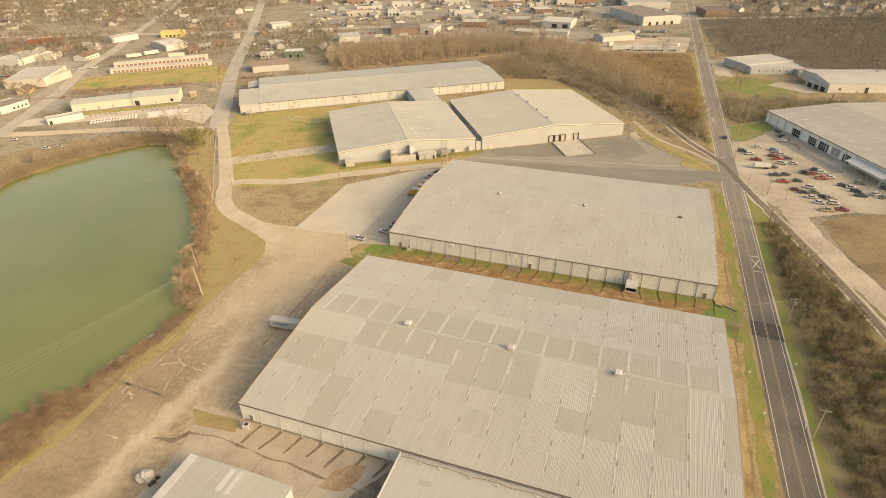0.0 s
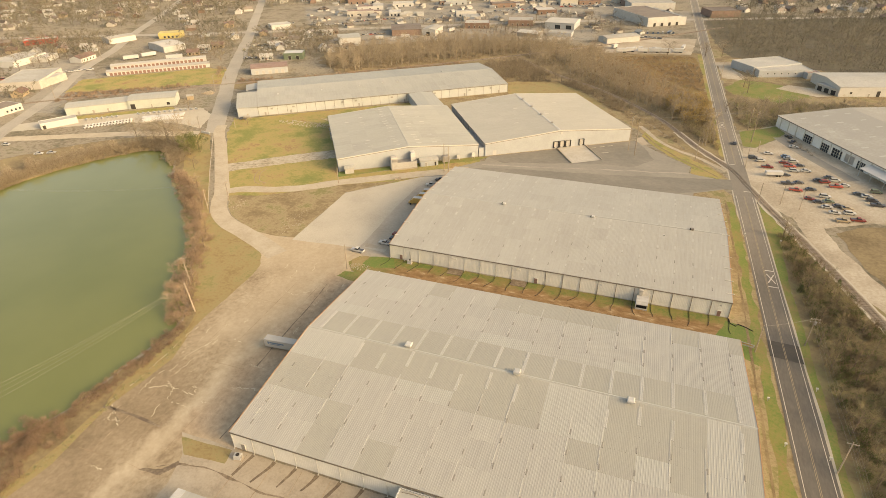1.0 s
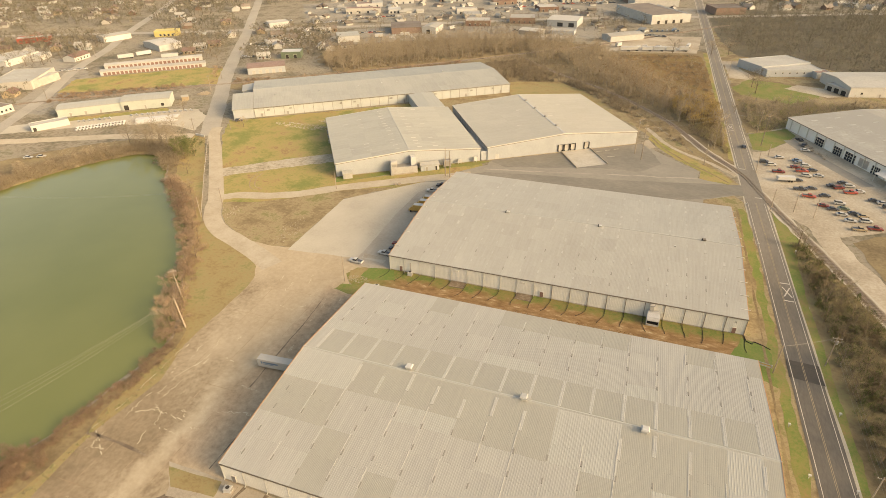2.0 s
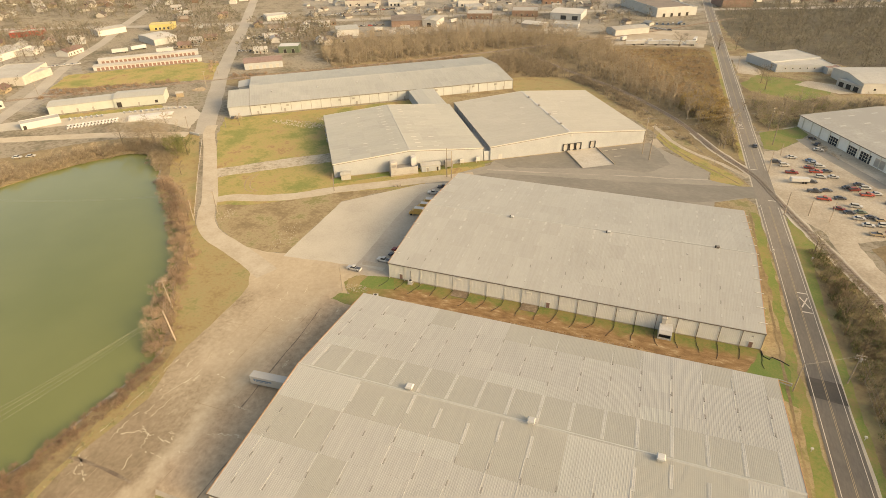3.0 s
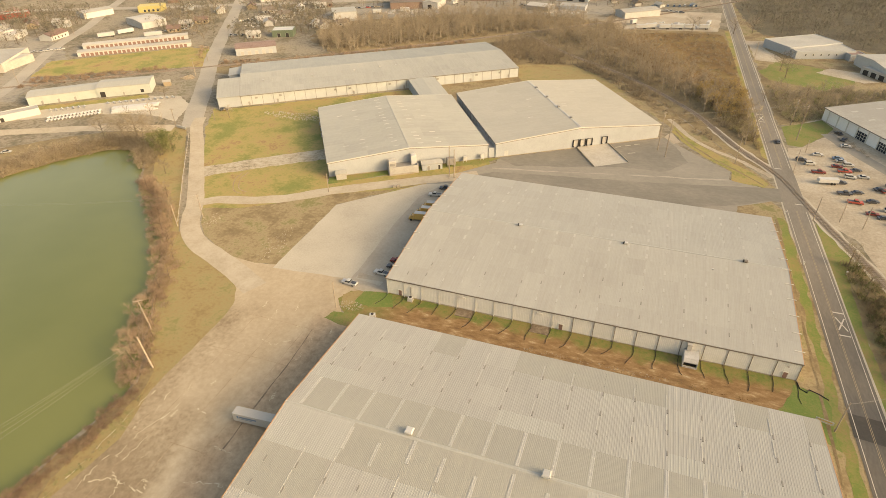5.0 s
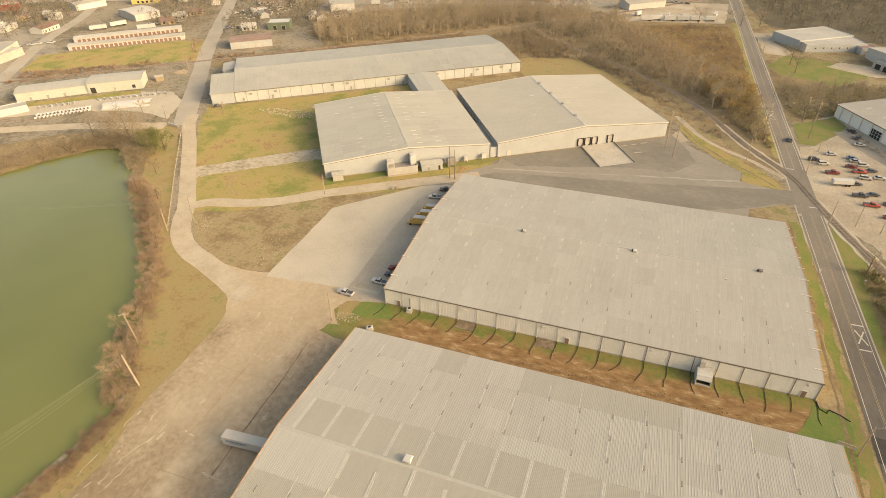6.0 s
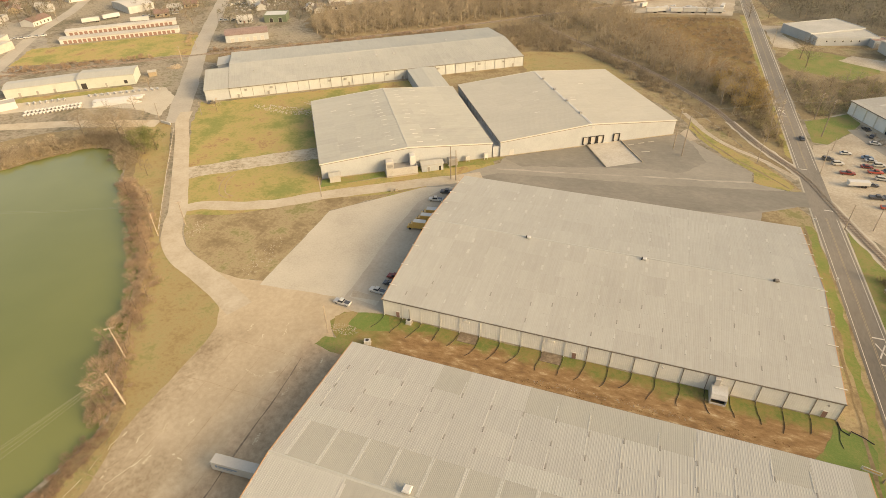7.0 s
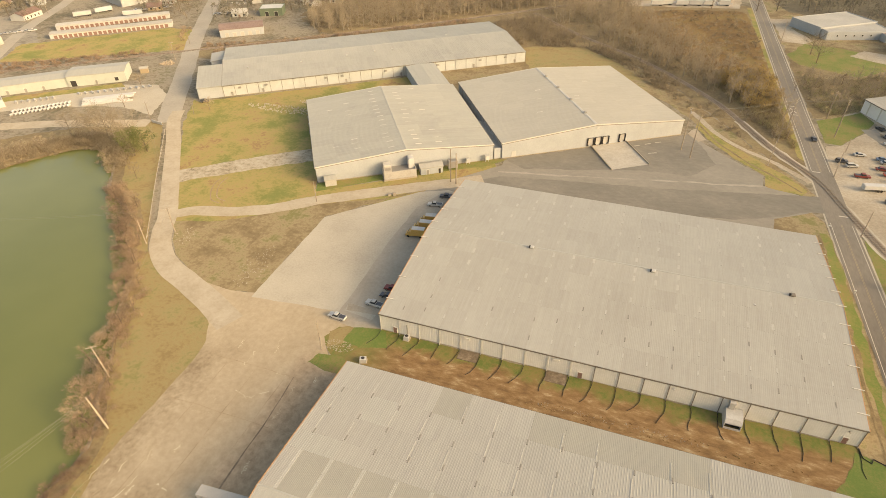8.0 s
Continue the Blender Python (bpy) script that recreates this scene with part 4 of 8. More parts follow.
def warehouse(label, m, L, D, eave, ridge, bays, rows, roofs, wall_mat, ribs=12, rake=RAKE, spouts=True, wall_ribs=12, end_mat=None, base="warehouse", rib_h=0.04, spout_mat=None, xs=None, ss=None, ribbed=None):
    """A gabled metal warehouse: the ridge runs along local x, walls at y = 0 and y = D."""
    w = thing(base, m, label, "warehouse")
    bw = L / bays
    t = 0.2
    # walls, one ribbed panel for each bay
    panel = rib_sheet(bw - 0.03, eave, wall_ribs, 0.02, 0.08, 0.06).mesh("wall_panel")
    panel.materials.append(wall_mat)
    for i in range(bays):
        part("wall_panel", panel, None, w, m=Matrix.Translation((i * bw + 0.015, 0.07, 0)) @ pose(0, 0, 0, 90, 0, 0))
        part("wall_panel", panel, None, w, m=Matrix.Translation(((i + 1) * bw - 0.015, D - 0.07, 0)) @ pose(0, 0, 0, 90, 0, 180))
    for x0, x1 in ((0.0, t), (L - t, L)):
        prof = [(0.08, 0), (D - 0.08, 0), (D - 0.08, eave), (D / 2, ridge), (0.08, eave)]
        part("gable_wall", MB().prism(prof, "x", x0, x1), end_mat or wall_mat, w)
    part("foundation", MB().box(-0.12, L + 0.12, -0.02, D + 0.02, -0.3, 0.22), CONCRETE, w)
    # roof, one ribbed sheet for each bay and row
    run = math.hypot(D / 2, ridge - eave)
    slope = math.degrees(math.atan2(ridge - eave, D / 2))
    over = 0.35
    ss = ss or [(run + over) * r / rows for r in range(rows + 1)]
    xs = xs or [bw * i for i in range(bays + 1)]
    meshes = {}
    for side in (0, 1):
        for r in range(len(ss) - 1):
            for i in range(len(xs) - 1):
                mat = roofs(side, r, i)
                wide, long = xs[i + 1] - xs[i] - 0.012, ss[r + 1] - ss[r] - 0.004
                key = (mat, round(wide, 2), round(long, 2))
                if key not in meshes:
                    n, high = (ribbed or {}).get(mat, (bw / ribs, rib_h))
                    me = rib_sheet(wide, long, max(2, round(wide / n)), high, min(0.1, n * 0.2)).mesh("roof_sheet")
                    me.materials.append(mat)
                    meshes[key] = me
                s = -over + ss[r]
                if side == 0:
                    mm = Matrix.Translation((xs[i], 0, eave)) @ pose(0, 0, 0, slope, 0, 0) @ Matrix.Translation((0.006, s, 0.05))
                else:
                    mm = Matrix.Translation((xs[i + 1], D, eave)) @ pose(0, 0, 0, 0, 0, 180) @ pose(0, 0, 0, slope, 0, 0) @ Matrix.Translation((0.006, s, 0.05))
                part("roof_sheet", meshes[key], None, w, m=mm)
    part("ridge_cap", MB().prism([(D / 2 - 0.45, ridge + 0.04), (D / 2, ridge + 0.2), (D / 2 + 0.45, ridge + 0.04), (D / 2, ridge + 0.1)], "x", -0.1, L + 0.1), ROOF_LIGHT, w)
    for side in (0, 1):
        y = -over - 0.16 if side == 0 else D + over - 0.02
        part("gutter", MB().prism([(y, eave - 0.32), (y + 0.18, eave - 0.32), (y + 0.18, eave - 0.06), (y + 0.14, eave - 0.06), (y + 0.14, eave - 0.28), (y + 0.03, eave - 0.28), (y + 0.03, eave - 0.06), (y, eave - 0.06)], "x", -0.1, L + 0.1), TRIM, w)
    for x in (-0.14, L - 0.06):
        prof = [(-0.35, eave - 0.3), (D / 2, ridge - 0.25), (D + 0.35, eave - 0.3), (D + 0.35, eave + 0.06), (D / 2, ridge + 0.17), (-0.35, eave + 0.06)]
        part("rake_trim", MB().prism(prof, "x", x, x + 0.2), rake, w)
    if spouts:
        sp = MB().box(-0.09, 0.09, -0.17, -0.06, 0.1, eave - 0.2).add([(-0.09, -0.55, 0.12), (0.09, -0.55, 0.12), (0.09, -0.17, 0.3), (-0.09, -0.17, 0.3), (-0.09, -0.55, 0.02), (0.09, -0.55, 0.02), (0.09, -0.17, 0.1), (-0.09, -0.17, 0.1)],
                                                                       [(0, 1, 2, 3), (4, 7, 6, 5), (0, 4, 5, 1), (0, 3, 7, 4), (1, 5, 6, 2)]).mesh("downspout")
        spare = sp.copy()
        pick = spout_mat if callable(spout_mat) else (lambda i: spout_mat or PALETRIM)
        sp.materials.append(pick(0))
        spare.materials.append(pick(bays))
        for i in range(bays + 1):
            x = min(max(i * bw, 0.15), L - 0.15)
            me = sp if pick(i) is pick(0) else spare
            part("downspout", me, None, w, m=Matrix.Translation((x, 0, 0)))
            part("downspout", me, None, w, m=Matrix.Translation((x, D, 0)) @ pose(0, 0, 0, 0, 0, 180))
    return w


def roof_at(D, eave, ridge, y):
    return eave + (ridge - eave) * (1 - abs(y - D / 2) / (D / 2))


rng = random.Random(7)


FRAMES = [0.0] + [3.8 + 7.72 * k for k in range(16)] + [123.3]


def roofs_south(side, r, i):
    """Patched roof: smooth darker sheets beside the ridge, ribbed paler ones lower down."""
    if side == 0:
        if r == 4:
            return ROOF_LIGHT if i in (0, 1, 2, 10, 11, 15) else ROOF_DARK
        if r == 3:
            return ROOF_LIGHT if i in (5, 6, 10, 11, 15) else ROOF_A if i in (3, 4) else ROOF_DARK
        if r == 2:
            return ROOF_DARK if i in (0, 1, 2, 11, 12, 14, 16) else ROOF_LIGHT if i in (13, 15) else ROOF_A
        if r == 0:
            return ROOF_DARK if i in (3, 5) else ROOF_A
        return ROOF_DARK if i == 3 else ROOF_A
    if r == 4:
        return ROOF_DARK if 1 <= i <= 15 else ROOF_A
    if r == 0:
        return ROOF_DARK if i in (4, 7, 8, 9, 10, 11, 14, 16) else ROOF_A
    return ROOF_LIGHT if r == 3 and i in (0, 1, 7, 8, 12) or r == 1 and i == 2 else ROOF_A


B1_Y, B1_D = -97.0, 77.7
south = warehouse("wide grey metal warehouse with a patched ribbed roof", pose(-0.5, B1_Y, 0), 123.3, B1_D, 6.1, 9.9, 20, 5, roofs_south, WALL,
                  xs=FRAMES, ss=[0, 8.8, 16.5, 23.5, 28.6, math.hypot(B1_D / 2, 3.8) + 0.35], ribbed={ROOF_DARK: (0.385, 0.014), ROOF_A: (0.55, 0.022), ROOF_LIGHT: (0.55, 0.024)})
NE, NR = 6.4, 10.1
north = warehouse("wide grey metal warehouse with a pale ribbed roof", pose(0, 0, 0), 122.0, 79.2, NE, NR, 20, 5, lambda s, r, i: ROOF_B, WALL, ribs=14, rib_h=0.009, spout_mat=lambda i: PALETRIM if i < 10 else TRIM)

# skylight strips and roof clips on the patched roof
strip_mesh = rib_sheet(0.9, 6.0, 2, 0.03, 0.06, 0.04).mesh("skylight_strip")
long_strip = rib_sheet(0.9, 10.2, 2, 0.03, 0.06, 0.04).mesh("ridge_strip")
thin_strip = rib_sheet(0.28, 5.6, 1, 0.03, 0.06, 0.04).mesh("skylight_strip")
strip_mesh.materials.append(surface("translucent_sheet", ((0.37, 0.352, 0.305), (0.405, 0.385, 0.337), (0.435, 0.413, 0.362)), 0.5, 2, 0.5, 0.05, 2, 0, 0.2))
for me in (long_strip, thin_strip):
    me.materials.append(strip_mesh.materials[0])
clip = MB().bevel_box(-0.15, 0.15, -0.75, 0.75, 0, 0.05, 0.015).mesh("roof_clip")
clip.materials.append(paint("dark_roof_clip", (0.24, 0.22, 0.185), 0.6))
dash = MB().bevel_box(-0.2, 0.2, -0.8, 0.8, 0, 0.04, 0.012).mesh("roof_clip")
dash.materials.append(strip_mesh.materials[0])
smudge = rib_sheet(0.7, 2.2, 2, 0.008, 0.06, 0.026).mesh("patch_sheet")
smudge.materials.append(surface("worn_pale_sheet", ((0.355, 0.336, 0.290), (0.40, 0.379, 0.330), (0.445, 0.420, 0.366)), 0.9, 3, 0.6, 0.05, 2, 0, 0.3))


def on_roof(D, eave, ridge, x, y, lift):
    slope = math.degrees(math.atan2(ridge - eave, D / 2))
    return Matrix.Translation((x, y, roof_at(D, eave, ridge, y) + lift)) @ pose(0, 0, 0, slope if y < D / 2 else -slope, 0, 0)


for i, x in enumerate(FRAMES[1:-1], 1):
    part("ridge_strip", long_strip, None, south, m=on_roof(B1_D, 6.1, 9.9, x - 0.45, 39.4, 0.11) @ Matrix.Translation((0, 0, -0.02)))
    if roofs_south(0, 4, i) is ROOF_DARK:
        part("skylight_strip", strip_mesh, None, south, m=on_roof(B1_D, 6.1, 9.9, x - 0.45, 32.4 - (i * 7 % 5), 0.11))
    for y in (3.5, 10.5, 17.5, 23.5, 54.5, 61.0, 68.0):
        part("roof_clip", clip, None, south, m=on_roof(B1_D, 6.1, 9.9, x, y + (i % 3) * 0.7, 0.1))
        if (i + int(y)) % 3:
            part("skylight_strip", thin_strip, None, south, m=on_roof(B1_D, 6.1, 9.9, x - 0.55, y + 0.4, 0.1))
for i in range(1, 20):
    x = i * 6.1
    for y in (4.5, 11, 18, 25, 32, 37, 43, 50, 57, 64, 71):
        if y < 20:
            part("roof_clip", clip if rng.random() < 0.35 else dash, None, north, m=on_roof(79.2, NE, NR, x, y + rng.uniform(-0.8, 0.8), 0.085))
        elif rng.random() < 0.93:
            part("patch_sheet", smudge, None, north, m=on_roof(79.2, NE, NR, x - 0.4, y + rng.uniform(-1.2, 1.2), 0.085))


def roof_vent(parent, x, y, D, eave, ridge, mat, s=1.0, hood=True):
    z = roof_at(D, eave, ridge, y) - 0.1
    mb = MB().box(x - 0.55 * s, x + 0.55 * s, y - 0.55 * s, y + 0.55 * s, z, z + 0.8 * s)
    v = part("roof_vent", mb, mat, parent)
    part("vent_hood", MB().bevel_box(x - 0.85 * s, x + 0.85 * s, y - 0.85 * s, y + 0.85 * s, z + 0.8 * s, z + 1.3 * s, 0.2 * s), mat, v)
    return v


for x, y in ((32.4, 40.0), (64.4, 39.0), (94.0, 38.0)):
    roof_vent(south, x, y, B1_D, 6.1, 9.9, WHITE, 1.1)
for x, y, mt in ((35.5, 39, WHITE), (72.2, 38.6, WHITE), (109.5, 39.5, TRIM)):
    roof_vent(north, x, y, 79.2, NE, NR, mt, 0.7)
    part("vent_side", MB().box(x - 0.95, x - 0.6, y - 0.3, y + 0.3, 9.8, 10.9), DARK, north)
roof_vent(north, 99.5, 33, 79.2, NE, NR, WHITE, 0.35)


def wall_door(parent, x, w, h, mat, y=0.0, name="door"):
    d = part(name, MB().box(x - w / 2, x + w / 2, y - 0.16, y + 0.05, 0.22, 0.22 + h), mat, parent)
    fr = MB().box(x - w / 2 - 0.1, x - w / 2, y - 0.2, y + 0.05, 0.2, 0.32 + h).box(x + w / 2, x + w / 2 + 0.1, y - 0.2, y + 0.05, 0.2, 0.32 + h).box(x - w / 2, x + w / 2, y - 0.2, y + 0.05, 0.22 + h, 0.32 + h)
    part("door_frame", fr, PALETRIM, d)
    part("door_handle", MB().box(x + w / 2 - 0.2, x + w / 2 - 0.08, y - 0.24, y - 0.16, 1.15, 1.25), GREYMETAL, d)
    return d


for x in (4.7, 57.6, 118.8):
    wall_door(north, x, 1.1, 2.1, DOORRED)
for x in (26.4, 51.0):
    part("wall_louvre", MB().bevel_box(x - 0.9, x + 0.9, -0.35, 0.05, 4.3, 5.1, 0.1), PALETRIM, north)
part("wall_lamp", MB().bevel_box(80.2, 80.6, -0.4, 0.05, 4.4, 4.7, 0.08), WHITE, north)
part("wall_lamp", MB().bevel_box(118.6, 119.0, -0.4, 0.05, 4.4, 4.7, 0.08), GREYMETAL, north)
wall_door(south, 3.0, 1.1, 2.1, GREYMETAL)

# the two gabled warehouses on the slanting grid, gable ends to the drive
A = 33.0


def slant(x, y, a=A):
    """A pose at (x, y) whose local x runs away from the viewer along the ridge."""
    return pose(x, y, 0, 0, 0, a + 90)


gable_west = warehouse("cream-walled metal warehouse with a gabled grey roof", slant(3.0, 110.6), 73.0, 75.7, 7.0, 9.9, 12, 4,
                       lambda s, r, i: ROOF_C, CREAM, 6, PALETRIM, False, 10, CREAM)
gable_east = warehouse("cream-walled metal warehouse with loading docks and grey roof", slant(79.3, 159.8), 74.5, 86.9, 7.2, 10.4, 12, 4,
                       lambda s, r, i: ROOF_D, CREAM, 6, PALETRIM, False, 10, CREAM)
long_shed = warehouse("very long low warehouse with white panel walls and grey roof", pose(-167.0, 128.5, 0, 0, 0, 34.9) @ Matrix.Translation((13, 0, 0)), 176.0, 67.5, 6.2, 8.9, 28, 4,
                      lambda s, r, i: ROOF_C, PANELWHITE, 6, TRIM, True, 6, spout_mat=TRIM)
for x, y in ((14, 20), (44, 20), (71, 22), (88, 24), (99, 24), (137, 40)):
    roof_vent(long_shed, x, y, 67.5, 6.2, 8.9, WHITE, 0.6)
for x in (4.5, 21, 67, 99, 143, 169):
    wall_door(long_shed, x, 1.2, 2.2, GREYMETAL)
for x in (9, 23, 56, 65, 90, 107, 121, 147, 163):
    part("wall_louvre", MB().bevel_box(x - 0.8, x + 0.8, -0.5, 0.05, 3.8, 4.8, 0.1), GREYMETAL, long_shed)
ext = part("extension", MB().prism([(0, 0), (29, 0), (29, 8.4), (0, 6.1)], "x", -13, -0.15), CREAM, long_shed)
part("extension_roof", MB().prism([(-0.5, 6.05), (29.4, 8.45), (29.4, 8.65), (-0.5, 6.25)], "x", -13.4, -0.16), ROOF_C, ext)
lean = part("lean_to", MB().box(-8, -0.15, 46, 62, 0, 5.5), CREAM, long_shed)
part("lean_to_roof", MB().prism([(-8.4, 5.2), (-0.15, 6.0), (-0.15, 6.3), (-8.4, 5.5)], "y", 45.6, 62.4), ROOF_B, lean)
part("porch_slab", MB().box(-10, -0.15, 29.4, 46, 0, 0.3), APRON, long_shed)
part("ridge_walk", MB().bevel_box(0, 74, 42.8, 44.1, 10.3, 10.56, 0.1), WHITE, gable_east, "pale raised ridge duct")
for k in range(4):
    part("ridge_vent", MB().bevel_box(12 + 16 * k, 13 + 16 * k, 42.9, 44, 10.6, 11.4, 0.1), GREYMETAL, gable_east)
streak = rib_sheet(0.5, 2.7, 2, 0.02, 0.06, 0.03).mesh("streak_sheet")
streak.materials.append(paint("white_streak_sheet", (0.54, 0.505, 0.435), 0.6, 0, 0.2, 0.4))
rk = random.Random(31)
for k in range(15):
    for y, odds in ((30.5, 0.9), (42.5, 0.95), (22.0, 0.25), (56.0, 0.4), (64.0, 0.2)):
        if rk.random() < odds:
            part("streak_sheet", streak, None, gable_west, m=on_roof(75.7, 7.0, 9.9, 5 + 4.5 * k + rk.uniform(-0.6, 0.6), y + rk.uniform(-0.7, 0.7), 0.13))
for x, y in ((30, 38), (33, 37), (46, 52), (60, 30), (52, 24), (22, 60), (36, 55)):
    part("streak_sheet", streak, None, gable_east, m=on_roof(86.9, 7.2, 10.4, x, y, 0.13))

for ob, D, eave, ridge in ((gable_west, 75.7, 7.0, 9.9), (gable_east, 86.9, 7.2, 10.4)):
    part("fascia", MB().prism([(-0.3, eave - 0.62), (D / 2, ridge - 0.57), (D + 0.3, eave - 0.62), (D + 0.3, eave - 0.3), (D / 2, ridge - 0.25), (-0.3, eave - 0.3)], "x", -0.1, 0.0), TRIM, ob, "dark fascia under the roof edge")
for k in range(13):
    part("wall_seam", MB().box(5.5 * k + 0.6, 5.5 * k + 0.75, 86.83, 86.98, 0.2, 6.9), TRIM, gable_east)

for a, b in (((59.9, 141.3), (62.4, 143.0)), ((64.3, 144.4), (66.9, 146.1)), ((68.5, 147.3), (71.1, 148.9)), ((66.3, 135.9), (69.8, 137.6))):
    strip("bay_mark", [a, b], 0.55, 0.09, PADGREY, "worn pale paint dash on dark asphalt", "marking", amp=0.1)

# loading docks on the gable wall: local y runs from east to west
for k, y in enumerate((30.2, 38.3, 41.9, 45.5)):
    bay = part("dock_door", MB().box(-0.12, 0.1, y - 1.25, y + 1.25, 1.0, 4.1), OFFWHITE, gable_east)
    part("dock_seal", MB().box(-0.5, -0.02, y - 1.62, y - 1.25, 0.6, 4.3).box(-0.5, -0.02, y + 1.25, y + 1.62, 0.6, 4.3).box(-0.3, -0.02, y - 1.25, y + 1.25, 4.15, 4.3), BLACK, bay)
    part("dock_bumper", MB().box(-0.3, -0.02, y - 1.2, y - 0.8, 0.5, 0.95).box(-0.3, -0.02, y + 0.8, y + 1.2, 0.5, 0.95), DARK, bay)
part("wall_sign", MB().box(-0.25, 0.02, 42.2, 43.4, 8.4, 9.2), WHITE, gable_east)
part("side_door", MB().box(-0.15, 0.1, 80.5, 82.5, 0.2, 2.8), WHITE, gable_east)
for p, q in (((41.2, 136.2), (52.8, 116.2)), ((55.8, 145.4), (67.4, 125.7))):
    d = Vector(q) - Vector(p)
    ob = part("kerb", MB().box(0, d.length, -0.15, 0.15, 0, 0.6), CONCRETE, m=pose(p[0], p[1], 0, 0, 0, math.degrees(math.atan2(d.y, d.x))))
    tagged(ob, "low concrete kerb wall beside the dock pad", "kerb", "dock kerbs")


# ------------------------------------------------------------ other buildings
def frame_of(p0, p1):
    d = Vector(p1) - Vector(p0)
    return pose(p0[0], p0[1], 0, 0, 0, math.degrees(math.atan2(d.y, d.x))), d.length


SHEDS = []


def shed(base, label, category, p0, p1, depth, h, wall, roof, kind="flat", rise=1.2, openings=(), over=0.3, group="", back=True):
    """A low building: its front wall runs from p0 to p1, and it reaches back by depth. openings: (x, width, sill, head, material, name)."""
    m, L = frame_of(p0, p1)
    SHEDS.extend(tuple((m @ Vector((L * i / 4, depth * j / 2, 0))).to_2d()) for i in range(5) for j in range(3))
    b = thing(base, m, label, category, group)
    t = 0.25
    if kind == "gable":      # ridge along the front
        prof = [(0, 0), (depth, 0), (depth, h), (depth / 2, h + rise), (0, h)]
        part("wall", MB().prism(prof, "x", 0, L), wall, b)
        part("roof", MB().prism([(-over, h - 0.05), (depth / 2, h + rise + 0.06), (depth + over, h - 0.05), (depth + over, h + 0.2), (depth / 2, h + rise + 0.32), (-over, h + 0.2)], "x", -over, L + over), roof, b)
    elif kind == "end":      # gable towards the front
        prof = [(0, 0), (L, 0), (L, h), (L / 2, h + rise), (0, h)]
        part("wall", MB().prism(prof, "y", 0, depth), wall, b)
        part("roof", MB().prism([(-over, h - 0.05), (L / 2, h + rise + 0.06), (L + over, h - 0.05), (L + over, h + 0.2), (L / 2, h + rise + 0.32), (-over, h + 0.2)], "y", -over, depth + over), roof, b)
    else:
        part("wall", MB().box(0, L, 0, depth, 0, h), wall, b)
        part("roof", MB().box(t, L - t, t, depth - t, h, h + 0.1), roof, b)
        par = MB().box(0, L, 0, t, h, h + 0.4).box(0, L, depth - t, depth, h, h + 0.4).box(0, t, t, depth - t, h, h + 0.4).box(L - t, L, t, depth - t, h, h + 0.4)
        part("parapet", par, wall, b)
    for x, w, z0, z1, mat, name in openings:
        o = part(name, MB().box(x - w / 2, x + w / 2, -0.08, 0.1, z0, z1), mat, b)
        part("frame", MB().box(x - w / 2 - 0.12, x - w / 2, -0.16, 0.05, z0, z1 + 0.12).box(x + w / 2, x + w / 2 + 0.12, -0.16, 0.05, z0, z1 + 0.12).box(x - w / 2, x + w / 2, -0.16, 0.05, z1, z1 + 0.12), PALETRIM, o)
    return b


def row(x0, x1, n, w, z0, z1, mat, name):
    return [(x0 + (x1 - x0) * (i + 0.5) / n, w, z0, z1, mat, name) for i in range(n)]


# link between the long warehouse and the gabled one
m5 = pose(-167.0, 128.5, 0, 0, 0, 34.9)
o5 = lambda u, v: (m5 @ Vector((u, v, 0))).to_2d()
shed("link_building", "low link building joining two warehouses", "building", o5(114.8, -38.1), o5(131.4, -38.1), 37.4, 5.7, CREAM, ROOF_C, "end", 0.3, over=0.1)
# alley infill between the gabled warehouses
shed("alley_wall", "low cream infill wall closing an alley between warehouses", "building", (3.3, 111.2), (6.2, 113.1), 30, 4.5, CREAM, ROOF_B, "flat")

# south end: annex and garage
shed("annex", "low cream annex built against the warehouse front", "building", (46.2, -140), (88, -140), 42.6, 4.8, CREAM, ROOF_LIGHT, "flat")
g = shed("garage", "long metal garage with a grey ribbed roof", "garage", (-2.2, -150), (26, -150), 36, 4.1, CREAM, ROOF_B, "end", 0.3)
part("roof_edge", MB().box(-0.35, 1.9, -0.3, 36.3, 4.28, 4.42), WHITE, g, "white roof edge sheet")
part("roof_skylight", rib_sheet(3.8, 6.2, 12, 0.015, 0.06).mesh("roof_skylight"), WHITE, g, "white ribbed skylight sheet", Matrix.Translation((12.0, 29.4, 4.66)))

# workshops, storage units, shops
shed("white_shed", "long low white metal shed with a grey roof", "shed", (-282.8, 97.6), (-253.5, 122.8), 15, 5.0, PALEGREEN, ROOF_C, "gable", 0.8, row(3, 30, 3, 1.4, 0, 2.4, GREYMETAL, "door"))
shed("white_shed", "taller end of a white metal shed with dark doorway", "shed", (-253.2, 122.0), (-227.4, 139.5), 17, 5.8, PALEGREEN, ROOF_C, "gable", 0.9, [(3, 3, 0, 3.4, DARK, "door"), (26, 2, 1, 3, DARK, "window"), (15, 1.2, 0, 2.4, GREYMETAL, "door")])
shed("site_cabin", "small white site cabin with dark door", "cabin", (-274.4, 71.8), (-263.2, 89.5), 8, 3.4, WHITE, FLATROOF, "flat", 0, [(1.8, 1.8, 0, 2.4, DARK, "door")])
shed("office_block", "small white office with a dark flat roof", "office", (-326.6, 79.3), (-326.2, 100.1), 16, 4.4, WHITE, DARKROOF, "flat", 0, row(8, 20, 4, 1.4, 1.2, 2.6, GLASS, "window"))
